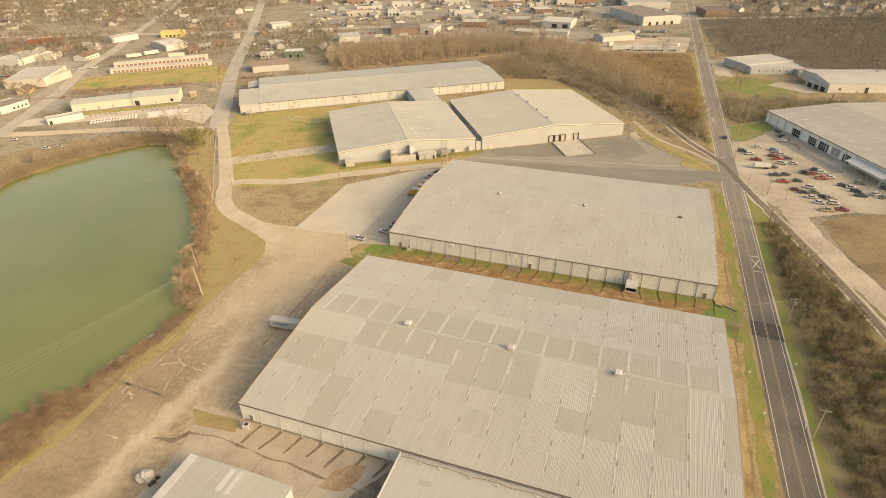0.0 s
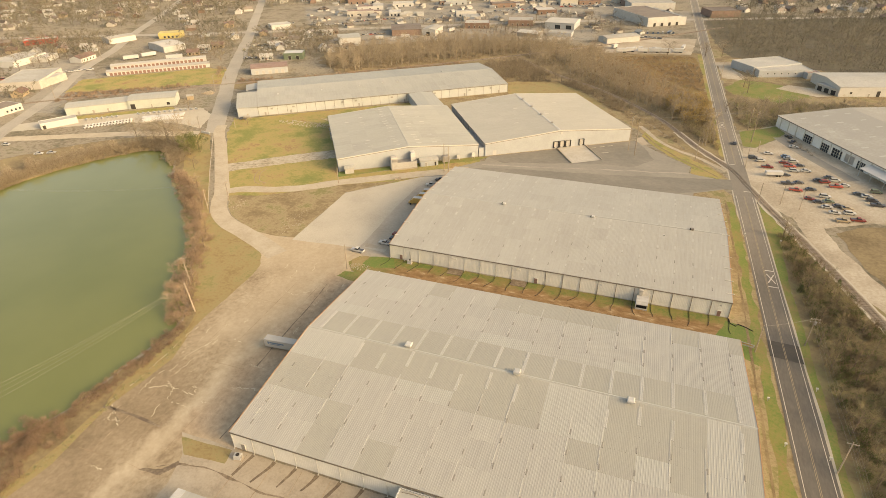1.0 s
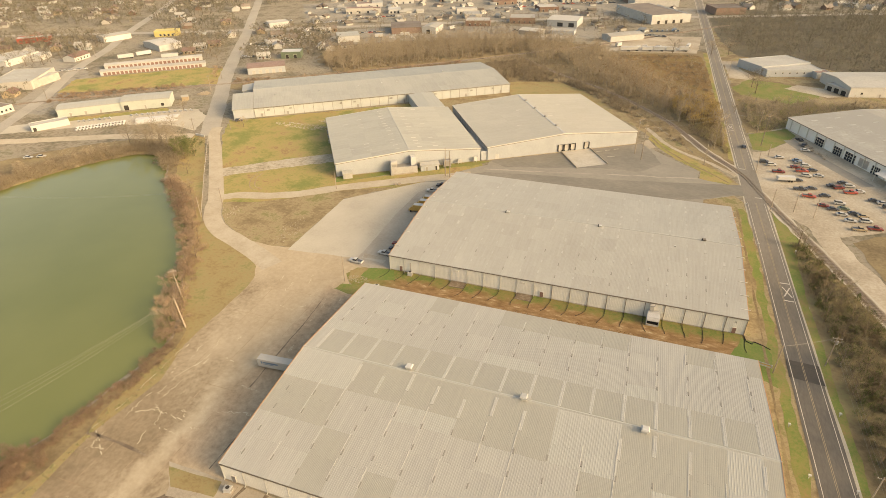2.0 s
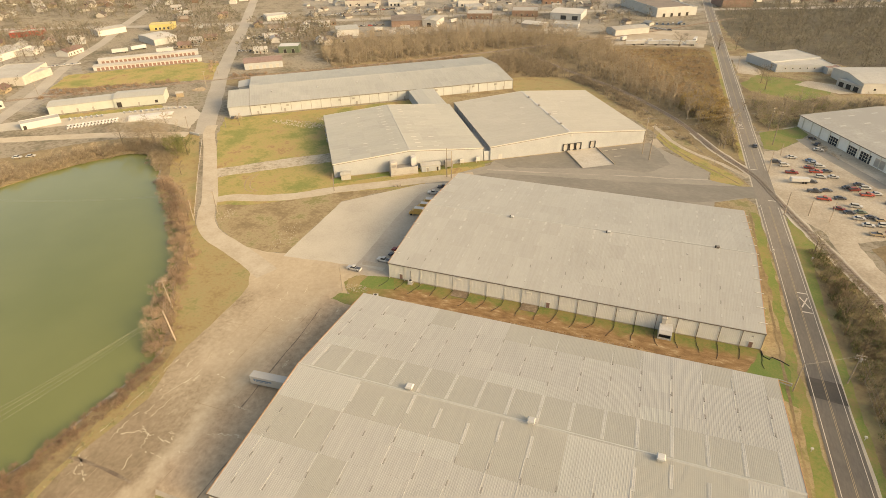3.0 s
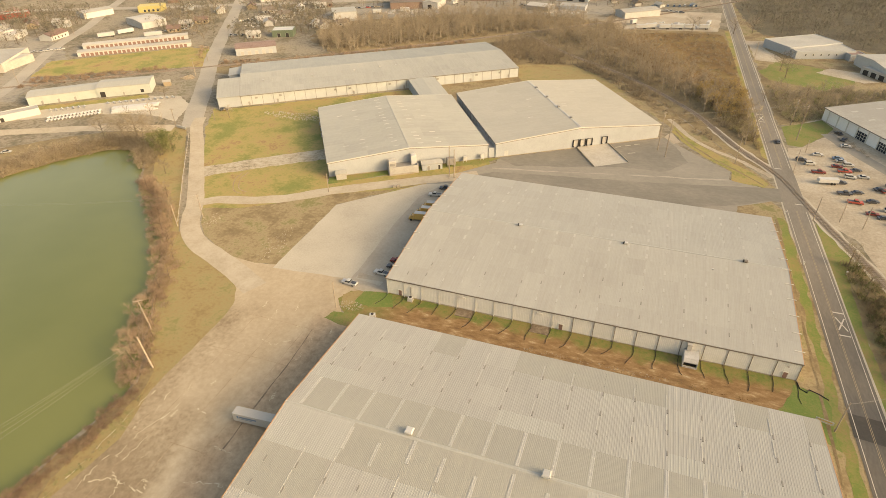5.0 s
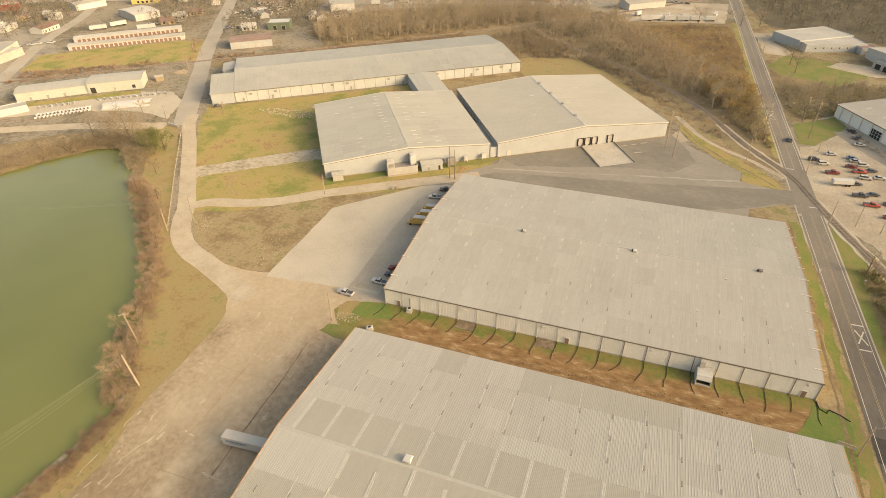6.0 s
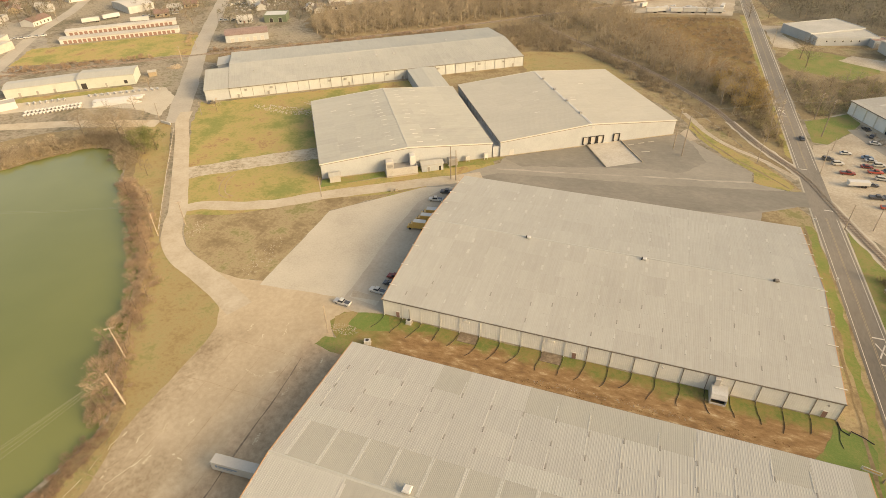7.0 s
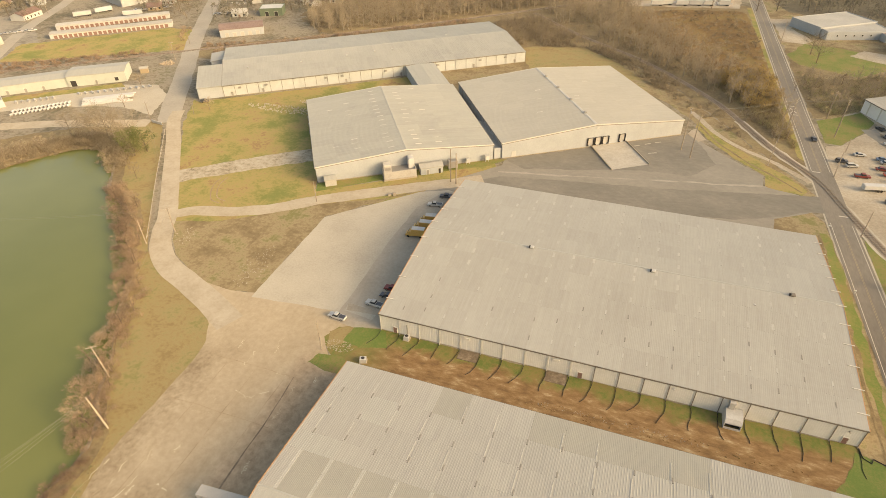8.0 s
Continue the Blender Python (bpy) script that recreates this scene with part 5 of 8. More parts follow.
shed("workshop", "white block workshop with a pale flat roof", "workshop", (-361.9, 143.0), (-383.3, 181.4), 30, 6.0, OFFWHITE, FLATROOF, "flat", 0, row(6, 38, 3, 3, 0, 3.6, WHITE, "door"))
shed("workshop", "low white workshop wing with flat roof", "workshop", (-387.2, 138.6), (-363, 142.8), 30, 5.0, OFFWHITE, FLATROOF, "flat")
shed("shop", "flat-roofed white shop building", "shop", (-449.4, 188.1), (-455.9, 226.2), 26, 5.0, WHITE, FLATROOF, "flat")
shed("shop", "flat-roofed white shop with wide canopy", "shop", (-470, 200), (-440, 214), 20, 4.0, WHITE, FLATROOF, "flat")
gas = shed("fuel_canopy", "red-edged filling station canopy", "canopy", (-530.8, 261.4), (-510, 284), 14, 4.6, RED, FLATROOF, "flat")
for y0, y1, d, z in ((0, 0, 0, 0),):
    st = [(-343.8, 189.1), (-279.5, 239.1)]
    shed("storage_units", "row of storage units with red-brown roller doors", "storage", st[0], st[1], 9, 3.0, WHITE, FLATROOF, "gable", 0.5, row(2, 79, 24, 2.3, 0, 2.3, DOORRED, "roller_door"))
    shed("storage_units", "second row of storage units with red-brown doors", "storage", (-357.2, 206.4), (-298, 258), 9, 3.0, WHITE, FLATROOF, "gable", 0.5, row(2, 76, 22, 2.3, 0, 2.3, DOORRED, "roller_door"))
shed("white_barn", "white gabled metal barn behind the storage units", "barn", (-360.4, 273.9), (-352, 294), 34, 5.2, WHITE, FLATROOF, "gable", 1.2)
shed("yellow_shop", "bright yellow flat-roofed shop", "shop", (-416.9, 327.9), (-396.8, 340.8), 14, 5.2, SHOPYELLOW, SHOPYELLOW, "flat", 0, row(4, 20, 4, 2, 0.6, 2.6, GLASS, "window"))
shed("white_shop", "long white building with a pale roof", "shop", (-447.4, 291.6), (-438, 318), 16, 5, WHITE, FLATROOF, "gable", 1.0)
shed("brick_house", "brown brick bungalow with white gable", "house", (-405.5, 219.5), (-408.8, 239.1), 12, 3.6, WHITE, REDROOF, "gable", 2.2, row(2, 18, 4, 1.4, 0.8, 2.4, DARK, "window"))
shed("red_roof_shop", "old shop with rust-red roof and pale front", "shop", (-226.3, 225.6), (-202.1, 242.7), 18, 5.0, CREAM, REDROOF, "gable", 1.6, row(2, 28, 5, 2.2, 0, 2.8, OFFWHITE, "door"))
shed("blue_shed", "blue-fronted metal shed with a white roof edge", "shed", (-231.3, 281.0), (-215.3, 287.8), 14, 5.2, GREEN_P, WHITE, "flat", 0, row(2, 16, 2, 2.6, 0, 3.2, DARK, "door"))
shed("cream_box", "plain cream metal building with pale roof", "building", (-211.9, 350.9), (-194.1, 362.5), 22, 6.2, WHITE, ROOF_C, "gable", 0.8)
shed("dark_roof_shop", "large shop with dark weathered roof", "shop", (-179.5, 405.9), (-151.0, 418.8), 34, 6, BRICK, DARKROOF, "gable", 1.2)
shed("white_garage", "white garage with a dark doorway", "garage", (-150, 417), (-134.9, 417.5), 26, 6, WHITE, FLATROOF, "end", 1.2, [(7, 4, 0, 4, DARK, "door")])
shed("low_shop", "low white flat-roofed shop", "shop", (-326.1, 403.2), (-310.7, 419.5), 18, 4.5, WHITE, FLATROOF, "flat")
shed("brick_shop", "red brick building with flat pale roof", "building", (-118, 465.5), (-92, 472.0), 22, 5.5, BRICK, FLATROOF, "flat", 0, row(2, 25, 4, 1.6, 1, 2.8, DARK, "window"))
shed("brick_shop", "red brick building with white roof", "building", (-75.1, 491.3), (-48, 496.9), 26, 6.0, BRICK, FLATROOF, "flat", 0, row(2, 25, 4, 1.6, 1, 2.8, DARK, "window"))
shed("sales_hall", "cream hall with dark glass bays", "building", (-33, 488), (-1, 486), 32, 6.5, CREAM, FLATROOF, "gable", 1.0, row(8, 32, 2, 6, 0.4, 4.5, GLASS, "window"))
shed("lean_shed", "low grey shed in a trade yard", "shed", (-52.5, 438.8), (-30.8, 433.8), 16, 4.0, GREYMETAL, FLATROOF, "gable", 1.4)
shed("low_shed", "low pale shed in a trade yard", "shed", (-22, 446), (2, 446), 16, 3.6, CREAM, FLATROOF, "flat")
shed("mill_hall", "large white industrial hall with flat roofs", "factory", (30, 590), (72.5, 524.0), 40, 9, WHITE, DARKROOF, "flat")
shed("mill_hall", "long white industrial hall beside the highway", "factory", (72.6, 523.5), (112.0, 548.0), 70, 8, WHITE, FLATROOF, "flat", 0, row(4, 40, 4, 3, 0, 3.5, DARK, "door"))
shed("mill_hall", "white industrial hall with pale roof in town", "factory", (48, 634), (100, 650), 60, 8, WHITE, FLATROOF, "flat")
shed("brown_hall", "brown flat-roofed hall by the highway", "building", (140, 600), (172, 612), 30, 7, BRICK, DARKROOF, "flat")
shed("white_shed", "long white shed with curved pale roof", "shed", (40.0, 422.4), (68.9, 444.6), 16, 5.0, WHITE, FLATROOF, "gable", 1.4)
rb = shed("workshop", "cream block workshop with flat pale roof", "workshop", (163.2, 329.3), (201.5, 341), 22, 5.0, CREAM, FLATROOF, "flat", 0, row(4, 30, 5, 1.0, 2.4, 3.4, DARK, "window"))
shed("workshop", "long cream workshop behind with pale roof", "workshop", (145.5, 358), (160, 336), 44, 5.6, CREAM, FLATROOF, "flat")
shed("workshop_porch", "small red-roofed entrance block", "building", (197, 333), (207, 336), 10, 4.2, CREAM, REDROOF, "flat", 0, row(1, 9, 3, 1.4, 0, 3, OFFWHITE, "door"))
shed("workshop", "white metal workshop with a low awning", "workshop", (209.1, 288.8), (265, 304), 40, 6.5, WHITE, FLATROOF, "gable", 1.6, [(8, 1.6, 2, 3.4, DARK, "window"), (26, 2.4, 0, 4.0, DARK, "door"), (20, 1.2, 0, 2.2, GREYMETAL, "door")])
shed("awning_shed", "open-sided lean-to with pale roof", "shed", (198, 306), (208.6, 289.5), 12, 4.2, OFFWHITE, FLATROOF, "flat", 0, row(1, 19, 3, 4, 0, 3.2, DARK, "opening"))

# store on the far side of the highway
# the silver window has a pale sky reflection put into its colour
store = shed("store", "large flat-roofed store with white panel walls", "store", (161.2, 211), (232, 72), 92, 6.4, STOREWHITE, FLATROOF, "gable", 2.0,
             [(28, 7.0, 0, 4.2, GLASS, "window"), (42, 6.0, 0, 4.2, GLASS, "window"), (51, 7, 0, 4.4, GLASS, "window"), (60, 6, 0.6, 4.6, SILVER, "window"), (68, 5, 0, 4.2, GLASS, "window")], 0.5)
for k in range(22):
    part("pilaster", MB().box(4 + k * 7 - 0.25, 4 + k * 7 + 0.25, -0.3, 0.05, 0, 6.3), PALETRIM, store)
part("fascia", MB().box(-0.5, 156, -0.62, -0.5, 6.3, 6.7), TRIM, store)
for x0, x1, z1 in ((24.5, 31.5, 4.2), (39, 45, 4.2), (47.5, 54.5, 4.4), (65.5, 70.5, 4.2)):
    for k in range(5):
        x = x0 + (x1 - x0) * k / 4
        part("mullion", MB().box(x - 0.07, x + 0.07, -0.14, -0.085, 0.05, z1), PALETRIM, store)
    for z in (1.5, 2.9):
        part("transom", MB().box(x0 + 0.08, x1 - 0.08, -0.13, -0.085, z, z + 0.12), PALETRIM, store)
light_sheet = rib_sheet(1.3, 3.6, 3, 0.02, 0.06).mesh("roof_skylight")
light_sheet.materials.append(strip_mesh.materials[0])
for i in range(12):
    for y in (8, 22, 36):
        part("roof_skylight", light_sheet, None, store, m=Matrix.Translation((8 + 12 * i, y, 6.61 + 2.12 * y / 46)) @ pose(0, 0, 0, math.degrees(math.atan2(2.12, 46)), 0, 0))
aw = part("awning", MB().add([(74, -0.2, 5.0), (98, -0.2, 5.0), (98, -6.5, 4.0), (74, -6.5, 4.0), (74, -0.2, 5.25), (98, -0.2, 5.25), (98, -6.5, 4.25), (74, -6.5, 4.25)],
                             [(0, 3, 2, 1), (4, 5, 6, 7), (0, 1, 5, 4), (1, 2, 6, 5), (2, 3, 7, 6), (3, 0, 4, 7)]), WHITE, store, "white sloping entrance awning")
for x in (74.5, 82, 90, 97.5):
    part("awning_post", MB().box(x - 0.12, x + 0.12, -6.3, -6.06, 0, 4.05), WHITE, aw)

# ------------------------------------------------------------ trees
def bare_tree(seed, h, spread, limbs=9, twigs=420, blade=0.075, low=0.3, sides=5, leafy=0.0, forks=2, steep=1.0):
    """A leafless tree: arrays of wood and twig vertices and faces. Twigs are slender blades on the limbs' outer ends."""
    r = random.Random(seed)
    wood = MB()
    lean = (r.uniform(-0.05, 0.05) * h, r.uniform(-0.05, 0.05) * h)
    top = 0.82 * h
    tr = [(lean[0] * k * k, lean[1] * k * k, top * k - 0.2 * (k == 0)) for k in (0, 0.35, 0.7, 1)]
    wood.tube(tr, 0.022 * h + 0.04, 0.006 * h, sides)
    ends = []
    for i in range(limbs):
        k = low + (0.95 - low) * (i + r.random() * 0.7) / limbs
        a = i * 2.4 + r.uniform(-0.5, 0.5)
        base = Vector((lean[0] * k * k, lean[1] * k * k, top * k))
        ln = spread * (1.15 - 0.75 * abs(k - 0.45)) * r.uniform(0.75, 1.1)
        rise = ln * r.uniform(0.45, 0.95) * steep
        mid = base + Vector((math.cos(a) * ln * 0.5, math.sin(a) * ln * 0.5, rise * 0.4))
        a2 = a + r.uniform(-0.35, 0.35)
        tip = base + Vector((math.cos(a2) * ln, math.sin(a2) * ln, rise))
        wood.tube([base, mid, tip], 0.009 * h, 0.02, 3)
        ends += [(mid, 0.55 * ln), (tip, 0.5 * ln), (mid.lerp(tip, 0.5), 0.5 * ln)]
        for s in range(2):
            b2 = mid.lerp(tip, r.uniform(0, 0.7))
            a3 = a + r.choice((-1, 1)) * r.uniform(0.5, 1.1)
            t2 = b2 + Vector((math.cos(a3), math.sin(a3), r.uniform(0.4, 1.0))) * ln * 0.45
            if s < forks:
                wood.tube([b2, t2], 0.004 * h, 0.012, 3)
            ends += [(t2, 0.42 * ln), (b2.lerp(t2, 0.5), 0.35 * ln)]
    ends.append((Vector(tr[-1]), 0.45 * spread))
    tv, tf = [], []
    for i in range(twigs):
        c, rad = ends[r.randrange(len(ends))]
        p = c + Vector((r.gauss(0, 0.35), r.gauss(0, 0.35), r.gauss(0, 0.3))) * rad
        d = ((p - c) * 0.6 + (c - Vector((0, 0, h * 0.3))).normalized() * 0.5 + Vector((r.uniform(-1, 1), r.uniform(-1, 1), r.uniform(-0.2, 1))) * 0.6).normalized()
        ln = r.uniform(0.5, 1.15) * (0.05 * h + 0.45) * (1 - leafy * 0.6)
        sd = d.cross(Vector((r.uniform(-1, 1), r.uniform(-1, 1), r.uniform(-1, 1)))).normalized() * blade * (1 + leafy * 4)
        k = len(tv)
        q = p + d * ln
        tv += [p - sd, p + sd, q]
        tf.append((k, k + 1, k + 2))
    return wood, tv, tf


def pine_tree(seed, h, spread, n=900):
    """An evergreen: trunk, whorls of boughs and many needle blades."""
    r = random.Random(seed)
    wood = MB()
    wood.tube([(0, 0, -0.2), (0.1, 0, h * 0.5), (0.1, 0.1, h)], 0.02 * h + 0.03, 0.02, 5)
    tv, tf = [], []
    for i in range(n):
        k = r.random() ** 0.8
        z = h * (0.12 + 0.88 * k)
        rad = spread * (1 - k) ** 0.8 * r.uniform(0.25, 1.05) + 0.1
        a = r.uniform(0, 6.283)
        p = Vector((math.cos(a) * rad, math.sin(a) * rad, z + r.uniform(-0.3, 0.2)))
        d = Vector((math.cos(a) * 0.8 + r.uniform(-0.5, 0.5), math.sin(a) * 0.8 + r.uniform(-0.5, 0.5), r.uniform(-0.4, 0.5))).normalized()
        sd = d.cross(Vector((r.uniform(-1, 1), r.uniform(-1, 1), r.uniform(-1, 1)))).normalized() * 0.14
        q = p + d * r.uniform(0.4, 0.9)
        m = len(tv)
        tv += [p - sd, p + sd, q]
        tf.append((m, m + 1, m + 2))
    return wood, tv, tf


def shrub(seed, h, spread, twigs=120, blade=0.06):
    r = random.Random(seed)
    wood = MB()
    for i in range(4):
        a = i * 1.6 + r.random()
        wood.tube([(0, 0, -0.1), (math.cos(a) * spread * 0.5, math.sin(a) * spread * 0.5, h * 0.7)], 0.04, 0.015, 3)
    tv, tf = [], []
    for i in range(twigs):
        a, q = r.uniform(0, 6.283), math.sqrt(r.random())
        z = h * r.uniform(0.05, 0.75) * (1 - 0.35 * q)
        p = Vector((math.cos(a) * q * spread * 0.8, math.sin(a) * q * spread * 0.8, z))
        d = (Vector((math.cos(a) * q, math.sin(a) * q, 0.9)) + Vector((r.uniform(-1, 1), r.uniform(-1, 1), r.uniform(-0.3, 1))) * 0.6).normalized()
        sd = d.cross(Vector((r.uniform(-1, 1), r.uniform(-1, 1), r.uniform(-1, 1)))).normalized() * blade
        m = len(tv)
        tv += [p - sd, p + sd, p + d * r.uniform(0.3, 0.8) * (h * 0.35 + 0.3)]
        tf.append((m, m + 1, m + 2))
    return wood, tv, tf


def packed(tpl):
    """A template as triangle arrays: points, triangles, and which of them are twigs."""
    wood, tv, tf = tpl
    tri = []
    for f in wood.f:
        tri += [(f[0], f[i], f[i + 1]) for i in range(1, len(f) - 1)]
    k = len(wood.v)
    pts = np.array([tuple(v) for v in wood.v] + [tuple(v) for v in tv], float)
    tris = np.array(tri + [tuple(i + k for i in f) for f in tf], int)
    mat = np.array([0] * len(tri) + [1] * len(tf), int)
    return pts, tris, mat


def growth(name, templates, places, mats, label, category):
    """Many trees or shrubs as one mesh: places are (x, y, scale, turn, template, z)."""
    P, T, M, k = [], [], [], 0
    for x, y, s, a, n, z in places:
        pts, tris, mat = templates[n]
        c, q = math.cos(a), math.sin(a)
        R = np.array([[c, q, 0], [-q, c, 0], [0, 0, 1]]) * s
        P.append(pts @ R + (x, y, z))
        T.append(tris + k)
        M.append(mat)
        k += len(pts)
    P, T, M = np.concatenate(P), np.concatenate(T), np.concatenate(M)
    me = bpy.data.meshes.new(name)
    me.vertices.add(len(P))
    me.vertices.foreach_set("co", P.ravel())
    me.loops.add(3 * len(T))
    me.loops.foreach_set("vertex_index", T.ravel().astype(np.int32))
    me.polygons.add(len(T))
    me.polygons.foreach_set("loop_start", np.arange(0, 3 * len(T), 3, dtype=np.int32))
    me.polygons.foreach_set("material_index", M.astype(np.int32))
    for m in mats:
        me.materials.append(m)
    me.shade_flat()
    me.update()
    me.validate()
    return tagged(new(name, me), label, category, kind="stuff")


def inside(p, poly):
    x, y = p
    hit = False
    for (x0, y0), (x1, y1) in zip(poly, poly[1:] + poly[:1]):
        if (y0 > y) != (y1 > y) and x < (x1 - x0) * (y - y0) / (y1 - y0) + x0:
            hit = not hit
    return hit


def scatter(poly, gap, seed, avoid=(), s=(0.75, 1.2), kinds=3, clump=0.0, z=0.0):
    """Uneven places inside an outline, about gap metres apart, away from lines given as (points, distance)."""
    r = random.Random(seed)
    xs, ys = [p[0] for p in poly], [p[1] for p in poly]
    avoid = [(np.array(line, float), dist * dist) for line, dist in avoid]
    out = []
    y = min(ys)
    while y < max(ys):
        x = min(xs)
        while x < max(xs):
            p = (x + r.uniform(-0.8, 0.8) * gap, y + r.uniform(-0.8, 0.8) * gap)
            keep = inside(p, poly) and (not clump or noise.noise((p[0] * 0.03, p[1] * 0.03, seed)) > clump - 0.5)
            if keep:
                for line, dist in avoid:
                    if ((line - p) ** 2).sum(1).min() < dist:
                        keep = False
                        break
            if keep:
                out.append((p[0], p[1], r.uniform(*s), r.uniform(0, 6.28), r.randrange(kinds), z))
            x += gap
        y += gap
    return out


def dense(line, step=4.0):
    out = []
    for a, b in zip(line, line[1:]):
        a, b = Vector(a).to_2d(), Vector(b).to_2d()
        n = max(1, int((b - a).length / step))
        out += [tuple(a.lerp(b, k / n)) for k in range(n)]
    return out


NEAR = [packed(bare_tree(s, h, sp, 10, 470, 0.055, 0.14)) for s, h, sp in ((1, 11, 3.4), (2, 13, 3.8), (3, 9.5, 3.2), (4, 12, 3.0))]
GOLD = [packed(bare_tree(s, h, sp, 9, 430, 0.05, 0.15, leafy=0.6)) for s, h, sp in ((11, 8, 2.8), (12, 7, 2.6), (13, 9, 3.0))]
MID = [packed(bare_tree(s, h, sp, 8, 300, 0.055, 0.22, 4, forks=1, steep=1.5)) for s, h, sp in ((5, 13, 3.5), (6, 14.5, 3.8), (7, 11.0, 3.2), (8, 12, 3.0))]
FAR = [packed(bare_tree(s, h, sp, 4, 85, 0.33, 0.05, sides=3, forks=0, steep=1.1)) for s, h, sp in ((21, 11, 4.8), (22, 13, 5.4), (23, 10, 4.6))]
DISTANT = [packed(bare_tree(s, h, sp, 2, 44, 0.6, 0.1, sides=3, forks=0, steep=1.1)) for s, h, sp in ((24, 11, 4.8), (25, 13, 5.4), (26, 10, 4.6))]
SHRUBS = [packed(shrub(s, h, sp, 125, 0.055)) for s, h, sp in ((31, 2.2, 1.6), (32, 2.8, 1.8), (33, 1.6, 1.5), (34, 3.2, 1.7))]
FINE = [packed(shrub(s, h, sp, 230, 0.032)) for s, h, sp in ((35, 2.2, 1.6), (36, 2.8, 1.8), (37, 1.6, 1.5), (38, 3.2, 1.7))]
PINES = [packed(pine_tree(s, h, sp, 500)) for s, h, sp in ((41, 8, 2.4), (42, 6, 2.2))]

streets = dense([(-172, 112), (-200, 155), (-240, 215), (-265, 256), (-334, 372), (-385, 453), (-450, 558), (-560, 730)], 8) + dense([(-300, 68), (-335, 130), (-383, 199), (-421, 271), (-467, 343), (-540, 470), (-620, 600)], 8) + \
    dense([(-700, 240), (-560, 300), (-440, 345), (-330, 392), (-200, 452), (-60, 520), (60, 565), (126, 585), (240, 625), (420, 690)], 8)
rail_pts = dense(RAIL_LINE)
back_pts = dense(BACK_RAIL)
road_pts = dense(road_line)
north_wood = [(-165, 252), (-80, 312), (-30, 356), (-5, 322), (30, 284), (60, 252), (78, 226), (92, 200), (106, 176), (116, 158), (124, 148), (127, 170), (126, 215), (104, 250), (84, 290), (60, 330), (40, 372), (34, 404), (-40, 418), (-120, 396), (-185, 340), (-196, 290)]
growth("woods", MID, scatter(north_wood, 5.7, 1, ((rail_pts, 4.0), (back_pts, 6.0), (road_pts, 9.0)), (0.6, 1.12), 4, 0.05), (PALEBARK, TWIG), "bare brown winter woods behind the warehouses", "woods")
growth("undergrowth", SHRUBS, scatter(north_wood, 5.6, 101, ((rail_pts, 4.0), (back_pts, 5.0), (road_pts, 8.5)), (0.8, 1.7), 4, 0.1), (BARK, TWIG), "brown undergrowth below bare woods", "brush")
growth("rail_brush", SHRUBS, scatter([(104, 208), (116, 180), (124, 162), (131, 143), (131, 165), (129, 205), (126, 245), (100, 250), (90, 240)], 2.3, 102, ((rail_pts, 5.0), (road_pts, 7.0)), (0.7, 1.6), 4, 0.05), (BARK, TWIG_PALE), "olive-brown tangled brush beside the railway", "brush")
growth("store_brush", SHRUBS, scatter([(136, 205), (138, 262), (150, 250), (176, 262), (205, 268), (235, 262), (228, 226), (205, 222), (180, 215), (164, 210), (150, 203)], 2.8, 103, ((road_pts, 8.0),), (0.6, 1.4), 4, 0.05), (BARK, TWIG_PALE), "olive-brown brush behind the store", "brush")
growth("back_brush", SHRUBS, scatter([(-203, 190), (-54, 294), (-64, 318), (-80, 312), (-172, 240), (-222, 200)], 3.4, 104, ((back_pts, 4.0),), (0.6, 1.5), 4, 0.1), (BARK, TWIG_RED), "reddish brush behind the long warehouse", "brush")
rail_side = [(-47, 293), (-29, 265), (-2, 269), (18, 274), (31, 261), (41, 250), (64, 217), (80, 192), (97, 171), (108, 158), (112, 160), (100, 188), (84, 215), (62, 243), (38, 268), (8, 297), (-25, 335), (-50, 312)]
growth("rail_trees", MID, [p for p in scatter(rail_side, 5.0, 52, ((rail_pts, 3.6), (back_pts, 3.5)), (0.35, 0.72), 4, 0.05) if p[0] < 62 or p[2] < 0.45 and p[0] < 82], (PALEBARK, TWIG), "bare young trees along the railway", "woods")
growth("hedge", SHRUBS, [p for p in scatter(rail_side, 2.6, 2, ((rail_pts, 4.4), (back_pts, 3.5)), (0.6, 1.5), 4, 0.05) if p[0] < 70 or p[2] < 1.0], (BARK, TWIG), "bare scrub hedge along the railway", "hedge")
growth("golden_trees", GOLD, scatter([(98, 240), (112, 250), (122, 236), (124, 212), (121, 190), (110, 196), (100, 216)], 5.0, 3, ((road_pts, 8.5), (rail_pts, 5)), (0.7, 1.1), 3), (BARK, TWIG_GOLD), "trees with golden-brown dead leaves beside the highway", "woods")
growth("field_brush", SHRUBS, scatter([(52, 300), (84, 252), (100, 216), (112, 244), (124, 248), (123, 330), (117, 385), (80, 382), (46, 370), (32, 332)], 4.3, 4, ((road_pts, 8), (rail_pts, 5)), (0.4, 1.1), 4, 0.1), (BARK, TWIG), "low russet brush covering a dead field", "brush")
road_wood = [(144.5, 64), (150, 68), (154, 54), (160, 34), (167.5, 7), (174.5, -25), (181, -70), (187, -170), (188, -220), (149, -220), (147.5, -60), (147, -10), (146.5, 30)]
growth("road_brush", SHRUBS, scatter(road_wood, 2.9, 5, ((rail_pts, 3.4),), (0.6, 1.5), 4), (BARK, TWIG_BROWN), "tangled brown roadside brush", "brush")
growth("road_trees", NEAR, scatter(road_wood, 6.0, 6, ((rail_pts, 4.0),), (0.4, 0.85), 4), (BARK, TWIG_BROWN), "bare roadside saplings beside the highway", "woods")
